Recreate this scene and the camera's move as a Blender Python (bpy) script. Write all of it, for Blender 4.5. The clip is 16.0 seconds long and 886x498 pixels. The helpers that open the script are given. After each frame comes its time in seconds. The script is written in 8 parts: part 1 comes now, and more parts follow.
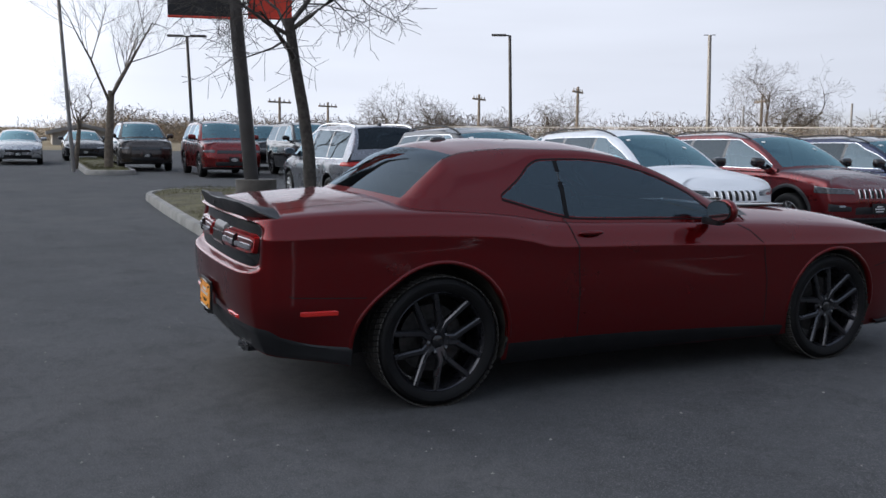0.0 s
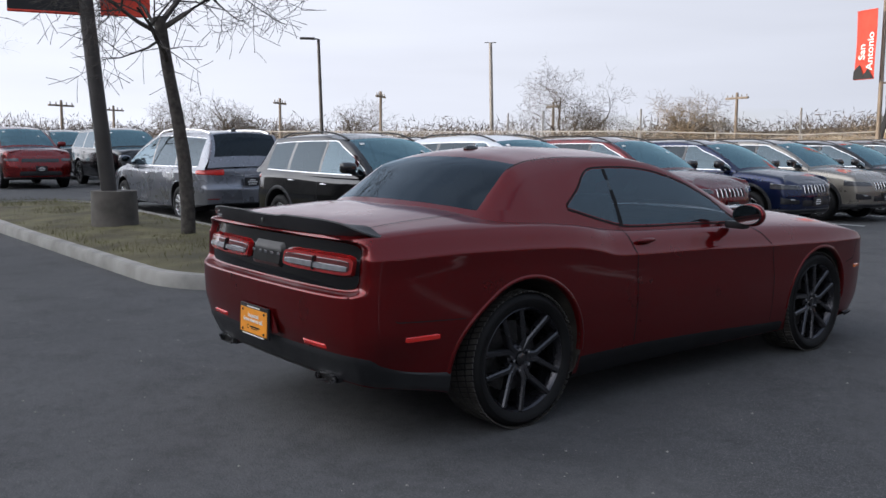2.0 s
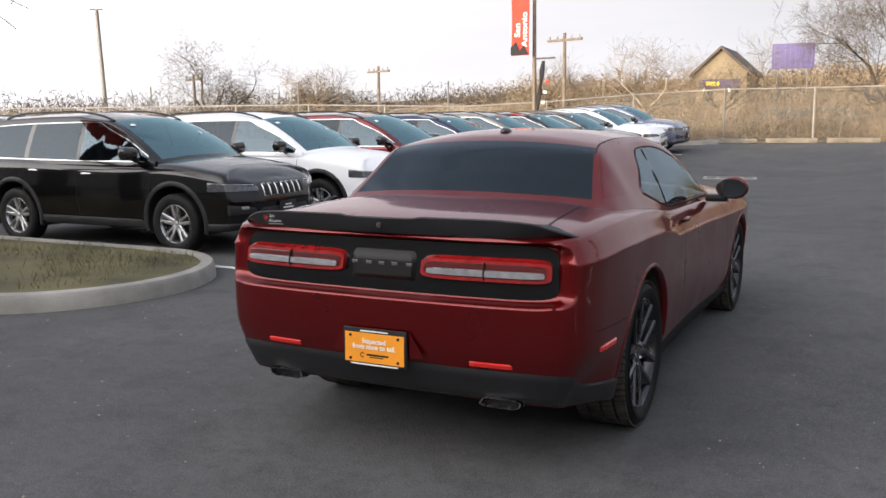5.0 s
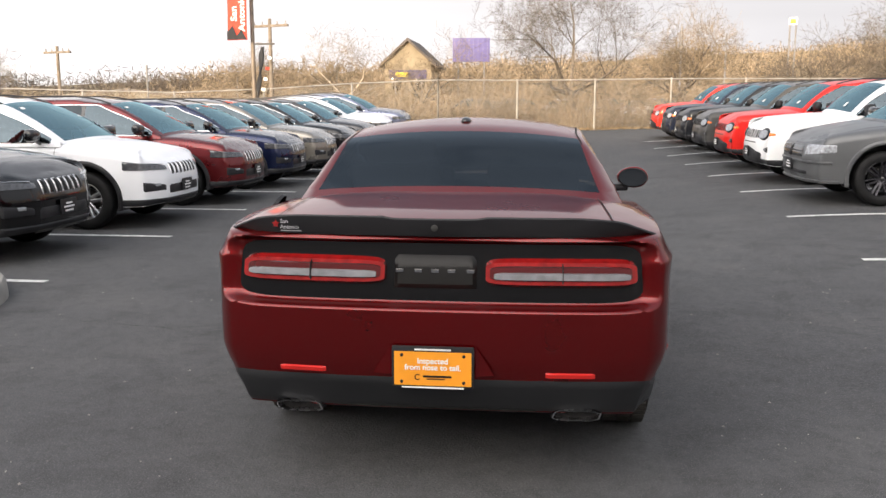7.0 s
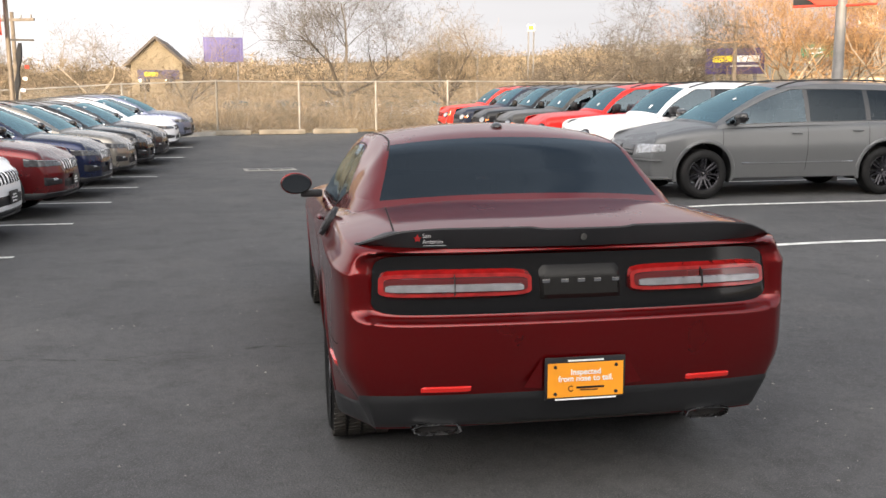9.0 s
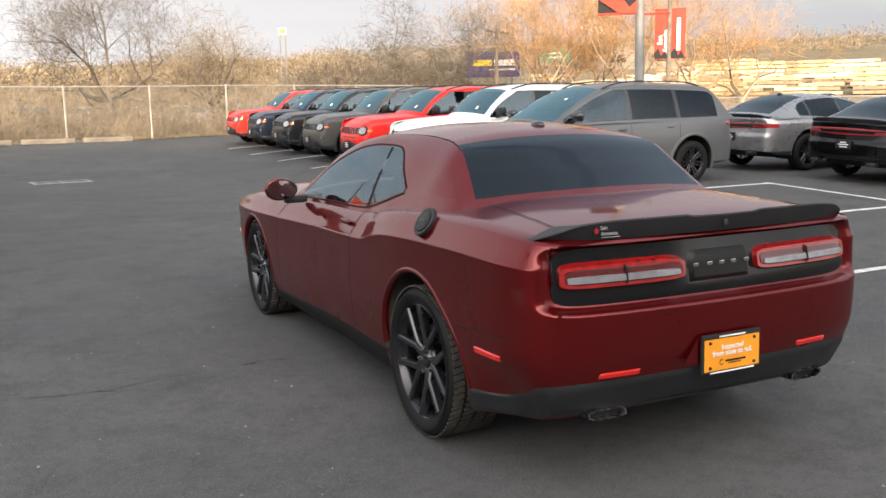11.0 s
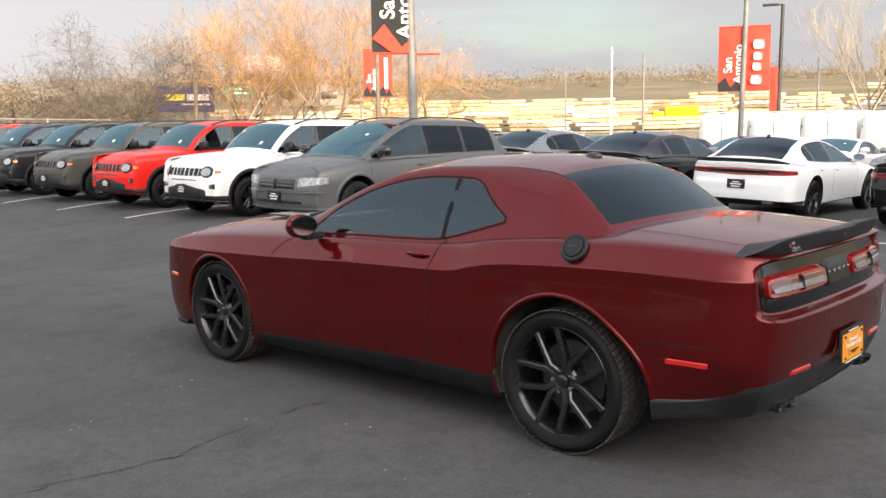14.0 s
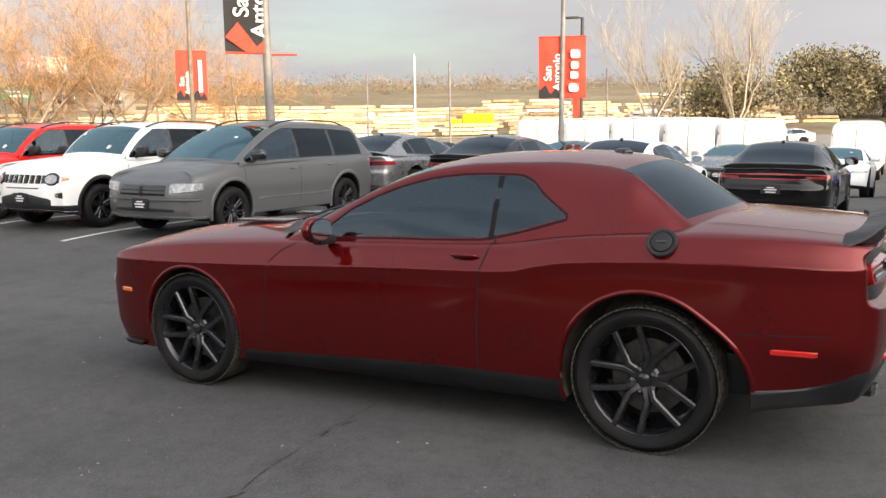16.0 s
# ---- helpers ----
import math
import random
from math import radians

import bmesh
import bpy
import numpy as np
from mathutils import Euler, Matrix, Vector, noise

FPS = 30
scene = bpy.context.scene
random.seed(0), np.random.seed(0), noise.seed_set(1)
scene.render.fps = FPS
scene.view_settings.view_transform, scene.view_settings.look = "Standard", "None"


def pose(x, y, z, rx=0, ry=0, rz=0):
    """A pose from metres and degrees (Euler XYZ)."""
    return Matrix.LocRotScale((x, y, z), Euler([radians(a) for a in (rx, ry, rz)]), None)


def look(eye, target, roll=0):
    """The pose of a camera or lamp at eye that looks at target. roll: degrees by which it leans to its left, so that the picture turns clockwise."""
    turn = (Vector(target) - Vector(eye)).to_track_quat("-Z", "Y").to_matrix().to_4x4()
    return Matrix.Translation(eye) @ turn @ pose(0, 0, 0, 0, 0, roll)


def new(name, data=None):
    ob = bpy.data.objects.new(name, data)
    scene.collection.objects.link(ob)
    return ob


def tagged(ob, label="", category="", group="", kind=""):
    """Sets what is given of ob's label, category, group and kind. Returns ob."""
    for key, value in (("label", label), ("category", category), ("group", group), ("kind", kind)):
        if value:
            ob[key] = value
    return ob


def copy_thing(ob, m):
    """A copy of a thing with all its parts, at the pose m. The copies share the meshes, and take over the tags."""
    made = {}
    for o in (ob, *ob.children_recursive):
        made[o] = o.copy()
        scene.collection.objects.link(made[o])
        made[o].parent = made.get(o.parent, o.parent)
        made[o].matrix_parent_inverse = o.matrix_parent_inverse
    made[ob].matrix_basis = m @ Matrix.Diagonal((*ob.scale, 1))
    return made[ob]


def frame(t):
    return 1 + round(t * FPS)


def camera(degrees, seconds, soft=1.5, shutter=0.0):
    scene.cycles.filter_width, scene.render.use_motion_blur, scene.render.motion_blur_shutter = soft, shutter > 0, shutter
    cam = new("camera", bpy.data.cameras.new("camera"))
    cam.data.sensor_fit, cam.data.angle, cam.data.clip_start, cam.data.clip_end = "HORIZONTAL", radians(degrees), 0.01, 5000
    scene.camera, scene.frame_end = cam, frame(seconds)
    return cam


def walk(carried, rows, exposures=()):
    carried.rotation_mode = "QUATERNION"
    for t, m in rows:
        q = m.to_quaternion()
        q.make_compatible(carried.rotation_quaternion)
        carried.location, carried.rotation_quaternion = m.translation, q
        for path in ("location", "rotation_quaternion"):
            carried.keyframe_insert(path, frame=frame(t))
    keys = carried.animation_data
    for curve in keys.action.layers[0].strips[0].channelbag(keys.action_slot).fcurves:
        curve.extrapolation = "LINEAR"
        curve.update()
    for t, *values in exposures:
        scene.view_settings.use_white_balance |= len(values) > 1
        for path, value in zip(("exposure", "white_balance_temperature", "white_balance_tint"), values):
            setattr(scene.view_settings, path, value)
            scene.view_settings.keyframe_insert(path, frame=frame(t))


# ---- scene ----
cam = camera(53.3, 16.0)
PATH = [
    (0, (5.254, -1.998, 1.481), (3.45, -1.169, 1.234), 0.8),
    (0.5, (5.039, -2.378, 1.482), (3.298, -1.418, 1.264), 0.9),
    (1, (4.803, -2.694, 1.495), (3.116, -1.64, 1.289), 0.9),
    (1.5, (4.49, -2.961, 1.513), (2.874, -1.803, 1.292), 0.2),
    (2, (4.208, -3.214, 1.493), (2.657, -1.973, 1.26), 0.4),
    (2.5, (3.901, -3.488, 1.499), (2.453, -2.133, 1.246), 0.6),
    (3, (3.523, -3.686, 1.517), (2.17, -2.237, 1.253), 0.4),
    (3.5, (3.147, -3.86, 1.536), (1.871, -2.343, 1.275), 0.2),
    (3.7, (2.98, -3.931, 1.535), (1.757, -2.369, 1.28), -0.1),
    (5.8, (1.348, -4.432, 1.569), (0.663, -2.579, 1.257), -0.1),
    (6, (1.189, -4.417, 1.552), (0.564, -2.543, 1.242), 0.0),
    (6.5, (0.798, -4.387, 1.585), (0.37, -2.462, 1.255), -0.1),
    (7, (0.397, -4.369, 1.566), (0.181, -2.407, 1.241), -0.0),
    (7.5, (0.01, -4.362, 1.576), (-0.039, -2.39, 1.244), -0.2),
    (8, (-0.374, -4.312, 1.582), (-0.273, -2.344, 1.241), -0.2),
    (8.2, (-0.514, -4.296, 1.587), (-0.36, -2.33, 1.251), 0.0),
    (10.3, (-2.142, -3.957, 1.59), (-1.457, -2.104, 1.275), -1.2),
    (10.5, (-2.309, -3.91, 1.596), (-1.56, -2.083, 1.28), -1.2),
    (11, (-2.631, -3.766, 1.58), (-1.756, -1.996, 1.262), -0.8),
    (11.5, (-2.954, -3.592, 1.593), (-1.994, -1.866, 1.276), -0.8),
    (12, (-3.339, -3.429, 1.582), (-2.252, -1.775, 1.292), -0.7),
    (12.5, (-3.66, -3.239, 1.583), (-2.479, -1.65, 1.3), -0.7),
    (13, (-3.929, -2.986, 1.598), (-2.653, -1.472, 1.316), -0.7),
    (13.5, (-4.227, -2.734, 1.586), (-2.841, -1.314, 1.333), -0.7),
    (14, (-4.5, -2.479, 1.593), (-3.027, -1.15, 1.344), -0.8),
    (14.5, (-4.688, -2.16, 1.582), (-3.147, -0.91, 1.336), -0.7),
    (15, (-4.88, -1.851, 1.569), (-3.277, -0.678, 1.33), -0.7),
    (15.5, (-5.072, -1.528, 1.575), (-3.384, -0.481, 1.335), -1.0),
    (16, (-5.078, -1.18, 1.547), (-3.334, -0.231, 1.307), -0.9),
]
walk(cam, [(t, look(eye, target, roll)) for t, eye, target, roll in PATH],
     [(0, 0.38, 5700, 11), (3.7, 0.72, 6030, 13), (5.8, 1.08, 6500, 13), (8.2, 1.24, 6620, 12), (12, 1.26, 6640, 11), (16, 1.16, 6700, 11)])


# ---------- light ----------
SUN_EL, SUN_AZ = 9.0, 247.0   # degrees; azimuth counted from +x towards +y
world = bpy.data.worlds.new("world")
scene.world = world
world.use_nodes = True
wn, wl = world.node_tree.nodes, world.node_tree.links
wn.clear()
sky = wn.new("ShaderNodeTexSky")
sky.sky_type, sky.sun_disc = "NISHITA", False
sky.sun_elevation, sky.sun_rotation = radians(SUN_EL), radians(90 - SUN_AZ)
sky.air_density, sky.dust_density = 1.2, 1.2
coord = wn.new("ShaderNodeTexCoord")
stretch = wn.new("ShaderNodeMapping")
stretch.inputs["Scale"].default_value = (1.1, 1.1, 5.0)
cloud = wn.new("ShaderNodeTexNoise")
cloud.inputs["Scale"].default_value, cloud.inputs["Detail"].default_value = 1.6, 5.0
cloud.inputs["Roughness"].default_value = 0.5
ramp = wn.new("ShaderNodeValToRGB")
ramp.color_ramp.elements[0].position, ramp.color_ramp.elements[1].position = 0.12, 0.44
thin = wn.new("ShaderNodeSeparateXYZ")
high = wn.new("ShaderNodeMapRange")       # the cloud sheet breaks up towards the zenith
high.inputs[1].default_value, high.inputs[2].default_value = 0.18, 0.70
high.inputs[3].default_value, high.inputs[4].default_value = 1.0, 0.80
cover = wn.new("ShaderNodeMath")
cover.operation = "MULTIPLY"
mixer = wn.new("ShaderNodeMix")
mixer.data_type = "RGBA"
scaled = wn.new("ShaderNodeMix")
scaled.data_type, scaled.blend_type = "RGBA", "MULTIPLY"
scaled.inputs[0].default_value = 1.0
scaled.inputs[7].default_value = (0.09, 0.105, 0.12, 1)
# the sheet is thin and bright in the south-west and overhead, thick and grey in the north-east
facing = wn.new("ShaderNodeVectorMath")
facing.operation = "DOT_PRODUCT"
facing.inputs[1].default_value = (-0.86, -0.51, 0)
turned = wn.new("ShaderNodeMapRange")
turned.inputs[1].default_value, turned.inputs[2].default_value = -1.0, 0.9
low_sky = wn.new("ShaderNodeMix")
low_sky.data_type = "RGBA"
low_sky.inputs[6].default_value, low_sky.inputs[7].default_value = (0.285, 0.287, 0.297, 1), (0.78, 0.76, 0.75, 1)
lifted = wn.new("ShaderNodeMapRange")
lifted.inputs[1].default_value, lifted.inputs[2].default_value = 0.15, 0.75
whole_sky = wn.new("ShaderNodeMix")
whole_sky.data_type = "RGBA"
whole_sky.inputs[7].default_value = (0.45, 0.485, 0.54, 1)
wl.new(coord.outputs["Generated"], facing.inputs[0])
wl.new(facing.outputs["Value"], turned.inputs[0])
wl.new(turned.outputs[0], low_sky.inputs[0])
wl.new(thin.outputs["Z"], lifted.inputs[0])
wl.new(lifted.outputs[0], whole_sky.inputs[0])
# thicker and thinner bands in the sheet
bands = wn.new("ShaderNodeMapping")
bands.inputs["Scale"].default_value = (1.0, 1.0, 9.0)
banding = wn.new("ShaderNodeTexNoise")
banding.inputs["Scale"].default_value, banding.inputs["Detail"].default_value = 1.3, 4.0
depth_ = wn.new("ShaderNodeMapRange")
depth_.inputs[1].default_value, depth_.inputs[2].default_value = 0.32, 0.68
depth_.inputs[3].default_value, depth_.inputs[4].default_value = 0.92, 1.07
shaded = wn.new("ShaderNodeMix")
shaded.data_type, shaded.blend_type = "RGBA", "MULTIPLY"
shaded.inputs[0].default_value = 1.0
wl.new(coord.outputs["Generated"], bands.inputs["Vector"])
wl.new(bands.outputs["Vector"], banding.inputs["Vector"])
wl.new(banding.outputs["Fac"], depth_.inputs[0])
wl.new(low_sky.outputs[2], shaded.inputs[6])
wl.new(depth_.outputs[0], shaded.inputs[7])
# broad glow added round the hidden low sun, out of view, to brighten the car's rear
near_sun = wn.new("ShaderNodeVectorMath")
near_sun.operation = "DOT_PRODUCT"
near_sun.inputs[1].default_value = (math.cos(radians(SUN_AZ)) * 0.97, math.sin(radians(SUN_AZ)) * 0.97, 0.24)
glow = wn.new("ShaderNodeMapRange")
glow.interpolation_type = "SMOOTHSTEP"
glow.inputs[1].default_value, glow.inputs[2].default_value = 0.25, 1.0
lit = wn.new("ShaderNodeMix")
lit.data_type = "RGBA"
lit.inputs[7].default_value = (2.75, 2.62, 2.45, 1)
wl.new(coord.outputs["Generated"], near_sun.inputs[0])
wl.new(near_sun.outputs["Value"], glow.inputs[0])
wl.new(glow.outputs[0], lit.inputs[0])
wl.new(whole_sky.outputs[2], lit.inputs[6])
wl.new(shaded.outputs[2], whole_sky.inputs[6])
wl.new(lit.outputs[2], mixer.inputs[7])
back = wn.new("ShaderNodeBackground")
wout = wn.new("ShaderNodeOutputWorld")
wl.new(coord.outputs["Generated"], stretch.inputs["Vector"])
wl.new(stretch.outputs["Vector"], cloud.inputs["Vector"])
wl.new(cloud.outputs["Fac"], ramp.inputs["Fac"])
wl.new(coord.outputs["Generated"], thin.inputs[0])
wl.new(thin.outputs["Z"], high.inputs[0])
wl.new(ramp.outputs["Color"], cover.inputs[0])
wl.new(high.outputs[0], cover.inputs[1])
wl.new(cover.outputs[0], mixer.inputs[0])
wl.new(sky.outputs["Color"], scaled.inputs[6])
wl.new(scaled.outputs[2], mixer.inputs[6])
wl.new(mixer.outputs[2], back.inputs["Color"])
wl.new(back.outputs["Background"], wout.inputs["Surface"])
sun = new("sun", bpy.data.lights.new("sun", "SUN"))
sun.data.energy, sun.data.angle, sun.data.color = 2.6, radians(1.5), (1.0, 0.78, 0.50)
_a, _e = radians(SUN_AZ), radians(SUN_EL)
sun.matrix_world = look((math.cos(_a) * 50, math.sin(_a) * 50, math.tan(_e) * 50), (0, 0, 0))


# ---------- materials ----------
def mat(name, col, rough=0.5, metal=0.0, coat=0.0, emit=None, noise_scale=0, noise_amt=0.0, bump=0.0, bump_scale=80, spec=None,
        rough_var=0.0):
    m = bpy.data.materials.new(name)
    m.use_nodes = True
    n, l = m.node_tree.nodes, m.node_tree.links
    b = n["Principled BSDF"]
    b.inputs["Base Color"].default_value = (*col, 1)
    b.inputs["Roughness"].default_value, b.inputs["Metallic"].default_value = rough, metal
    b.inputs["Coat Weight"].default_value, b.inputs["Coat Roughness"].default_value = coat, 0.04
    if spec is not None:
        b.inputs["Specular IOR Level"].default_value = spec
    if emit:
        b.inputs["Emission Color"].default_value, b.inputs["Emission Strength"].default_value = (*emit[0], 1), emit[1]
    if noise_amt or bump or rough_var:
        tc = n.new("ShaderNodeTexCoord")
    if noise_amt or rough_var:
        t = n.new("ShaderNodeTexNoise")
        t.inputs["Scale"].default_value, t.inputs["Detail"].default_value = noise_scale or 5, 8
        l.new(tc.outputs["Object"], t.inputs["Vector"])
    if noise_amt:
        r = n.new("ShaderNodeMapRange")
        r.inputs[1].default_value, r.inputs[2].default_value = 0.3, 0.7
        r.inputs[3].default_value, r.inputs[4].default_value = 1 - noise_amt, 1 + noise_amt
        x = n.new("ShaderNodeMix")
        x.data_type, x.blend_type = "RGBA", "MULTIPLY"
        x.inputs[0].default_value = 1.0
        x.inputs[6].default_value = (*col, 1)
        l.new(t.outputs["Fac"], r.inputs[0])
        l.new(r.outputs[0], x.inputs[7])
        l.new(x.outputs[2], b.inputs["Base Color"])
    if rough_var:
        r2 = n.new("ShaderNodeMapRange")
        r2.inputs[1].default_value, r2.inputs[2].default_value = 0.3, 0.7
        r2.inputs[3].default_value, r2.inputs[4].default_value = rough - rough_var, rough + rough_var
        l.new(t.outputs["Fac"], r2.inputs[0])
        l.new(r2.outputs[0], b.inputs["Roughness"])
    if bump:
        t2 = n.new("ShaderNodeTexNoise")
        t2.inputs["Scale"].default_value, t2.inputs["Detail"].default_value = bump_scale, 6
        bp = n.new("ShaderNodeBump")
        bp.inputs["Strength"].default_value, bp.inputs["Distance"].default_value = bump, 0.01
        l.new(tc.outputs["Object"], t2.inputs["Vector"])
        l.new(t2.outputs["Fac"], bp.inputs["Height"])
        l.new(bp.outputs["Normal"], b.inputs["Normal"])
    return m


def paint_material(name, metal, rough, flake=0.12, tint=(0.2, 0.2, 0.2), coat=0.45):
    """Car paint whose colour is the object's own colour."""
    m = mat(name, (0.5, 0.5, 0.5), rough, metal, coat, noise_scale=3, rough_var=0.05, spec=0.15)
    m.node_tree.nodes["Principled BSDF"].inputs["Specular Tint"].default_value = (*tint, 1)
    n, l = m.node_tree.nodes, m.node_tree.links
    b = n["Principled BSDF"]
    info = n.new("ShaderNodeObjectInfo")
    tc = n.new("ShaderNodeTexCoord")
    t = n.new("ShaderNodeTexNoise")
    t.inputs["Scale"].default_value, t.inputs["Detail"].default_value = 900, 2
    r = n.new("ShaderNodeMapRange")
    r.inputs[1].default_value, r.inputs[2].default_value = 0.3, 0.7
    r.inputs[3].default_value, r.inputs[4].default_value = 1 - flake, 1 + flake
    x = n.new("ShaderNodeMix")
    x.data_type, x.blend_type = "RGBA", "MULTIPLY"
    x.inputs[0].default_value = 1.0
    l.new(tc.outputs["Object"], t.inputs["Vector"])
    l.new(t.outputs["Fac"], r.inputs[0])
    l.new(info.outputs["Color"], x.inputs[6])
    l.new(r.outputs[0], x.inputs[7])
    # thin road film, dulling the clear coat here and there
    d = n.new("ShaderNodeTexNoise")
    d.inputs["Scale"].default_value, d.inputs["Detail"].default_value = 2.2, 7
    r3 = n.new("ShaderNodeMapRange")
    r3.inputs[1].default_value, r3.inputs[2].default_value = 0.35, 0.75
    r3.inputs[3].default_value, r3.inputs[4].default_value = 0.05, 0.10
    l.new(tc.outputs["Object"], d.inputs["Vector"])
    l.new(d.outputs["Fac"], r3.inputs[0])
    l.new(r3.outputs[0], b.inputs["Coat Roughness"])
    l.new(x.outputs[2], b.inputs["Base Color"])
    return m


def glass_material(name, tint, ior=1.45, gloss=(0.72, 0.90, 1.0)):
    m = bpy.data.materials.new(name)
    m.use_nodes = True
    n, l = m.node_tree.nodes, m.node_tree.links
    n.clear()
    tr = n.new("ShaderNodeBsdfTransparent")
    tr.inputs["Color"].default_value = (*tint, 1)
    gl = n.new("ShaderNodeBsdfGlossy")
    gl.inputs["Roughness"].default_value = 0.02
    # the blue of the reflected sky is put into the gloss colour
    gl.inputs["Color"].default_value = (*gloss, 1)
    fr = n.new("ShaderNodeFresnel")
    fr.inputs["IOR"].default_value = ior
    mx = n.new("ShaderNodeMixShader")
    o = n.new("ShaderNodeOutputMaterial")
    l.new(fr.outputs[0], mx.inputs[0])
    l.new(tr.outputs[0], mx.inputs[1])
    l.new(gl.outputs[0], mx.inputs[2])
    l.new(mx.outputs[0], o.inputs[0])
    return m


PAINT = paint_material("car_paint", 0.70, 0.28, coat=0.95)
RED_PAINT = paint_material("red_metallic_paint", 0.66, 0.31, 0.07, (0.5, 0.15, 0.15), 0.85)
PLAIN_PAINT = paint_material("plain_car_paint", 0.0, 0.4, 0.03)
SOFT_PAINT = paint_material("grey_car_paint", 0.30, 0.36, 0.06)
BLACK = mat("black_plastic", (0.016, 0.016, 0.018), 0.5, noise_scale=6, noise_amt=0.25, bump=0.05, bump_scale=400, rough_var=0.1, spec=0.3)
SILL = mat("matt_black_plastic", (0.009, 0.009, 0.010), 0.65, noise_scale=6, noise_amt=0.25, spec=0.15)
VALANCE = mat("grey_black_plastic", (0.013, 0.0135, 0.015), 0.46, noise_scale=6, noise_amt=0.2, bump=0.05, bump_scale=400, rough_var=0.1)
GLOSS_BLACK = mat("gloss_black", (0.010, 0.010, 0.011), 0.18, 0, 0.6, noise_scale=4, rough_var=0.06)
SEAM = mat("panel_gap", (0.004, 0.003, 0.003), 0.9)
DUSTY = mat("dusty_wheel_liner", (0.060, 0.054, 0.046), 0.95, noise_scale=7, noise_amt=0.4, bump=0.3, bump_scale=60, spec=0.1)
TREAD = mat("dusty_tread_rubber", (0.060, 0.056, 0.051), 0.92, noise_scale=14, noise_amt=0.35, bump=0.3, bump_scale=150, spec=0.1)
RUBBER = mat("tyre_rubber", (0.0075, 0.0075, 0.0078), 0.62, spec=0.2, noise_scale=9, noise_amt=0.35, bump=0.25, bump_scale=120)
RIM_BLACK = mat("black_wheel", (0.040, 0.039, 0.045), 0.26, 0.8, 0.3, noise_scale=8, rough_var=0.1)
RIM_SPOKE = mat("dark_spoke", (0.06, 0.06, 0.066), 0.28, 0.85, 0.4, noise_scale=8, rough_var=0.08)
BRIGHT = mat("bright_trim", (0.62, 0.62, 0.64), 0.25, 0.55, 0.3, noise_scale=8, rough_var=0.05)
MIRROR = mat("mirror_silver", (0.26, 0.28, 0.30), 0.03, 1.0)
RIM_SILVER = mat("silver_wheel", (0.45, 0.45, 0.46), 0.3, 0.9, 0.2, noise_scale=8, rough_var=0.1)
STEEL = mat("brake_steel", (0.08, 0.078, 0.076), 0.5, 0.9, noise_scale=30, noise_amt=0.3)
CHROME = mat("chrome", (0.75, 0.75, 0.76), 0.1, 1.0, noise_scale=8, rough_var=0.05)
LAMP_RED = mat("red_lens", (0.19, 0.008, 0.009), 0.12, 0, 1.0, noise_scale=20, rough_var=0.04)
# faint glow put into the lens, on the unlit reflectors too
LAMP_GLOW = mat("glowing_red_lens", (0.42, 0.012, 0.010), 0.2, 0, 0.5, emit=((1, 0.05, 0.03), 0.06), noise_scale=30, rough_var=0.05)
LAMP_CLEAR = mat("lamp_lens", (0.30, 0.31, 0.33), 0.2, 0.2, 0.6, noise_scale=30, noise_amt=0.4)
LAMP_DARK = mat("dark_lamp_lens", (0.06, 0.062, 0.068), 0.1, 0.2, 1.0, noise_scale=30, noise_amt=0.4)
LAMP_AMBER = mat("amber_lens", (0.75, 0.16, 0.02), 0.2, 0, 1.0)
LAMP_RING = mat("red_lamp_ring", (0.25, 0.008, 0.008), 0.14, 0, 1.0, noise_scale=30, noise_amt=0.25, rough_var=0.05)
CABIN = mat("cabin_trim", (0.022, 0.022, 0.024), 0.8, noise_scale=12, noise_amt=0.3)
SEAT = mat("seat_cloth", (0.03, 0.03, 0.032), 0.85, noise_scale=40, noise_amt=0.25, bump=0.2, bump_scale=200)
GLASS_DARK = glass_material("tinted_glass", (0.05, 0.06, 0.07), 1.6, (0.56, 0.66, 0.74))
GLASS_SIDE = glass_material("lightly_tinted_glass", (0.22, 0.26, 0.29), 1.85, (0.70, 0.88, 1.0))
GLASS_LIGHT = glass_material("windshield_glass", (0.18, 0.29, 0.32), 2.6, (0.58, 0.90, 1.0))
WHITE = mat("white_print", (0.75, 0.75, 0.74), 0.5)


# ---------- mesh helpers ----------
def part(name, bm, material, parent=None, label="", smooth=35, m=None, outward=None):
    """Links a bmesh as one mesh object, under its thing or part. outward: a point that its faces look away from."""
    me = bpy.data.meshes.new(name)
    bmesh.ops.recalc_face_normals(bm, faces=bm.faces)
    if outward is not None and sum(f.normal.dot(f.calc_center_median() - Vector(outward)) * f.calc_area() for f in bm.faces) < 0:
        bmesh.ops.reverse_faces(bm, faces=bm.faces)
    bm.to_mesh(me)
    bm.free()
    if smooth:
        me.polygons.foreach_set("use_smooth", [True] * len(me.polygons))
        me.set_sharp_from_angle(angle=radians(smooth))
    me.materials.append(material)
    ob = new(name, me)
    if parent is not None:
        ob.parent = parent
    if m is not None:
        ob.matrix_basis = m
    return tagged(ob, label)


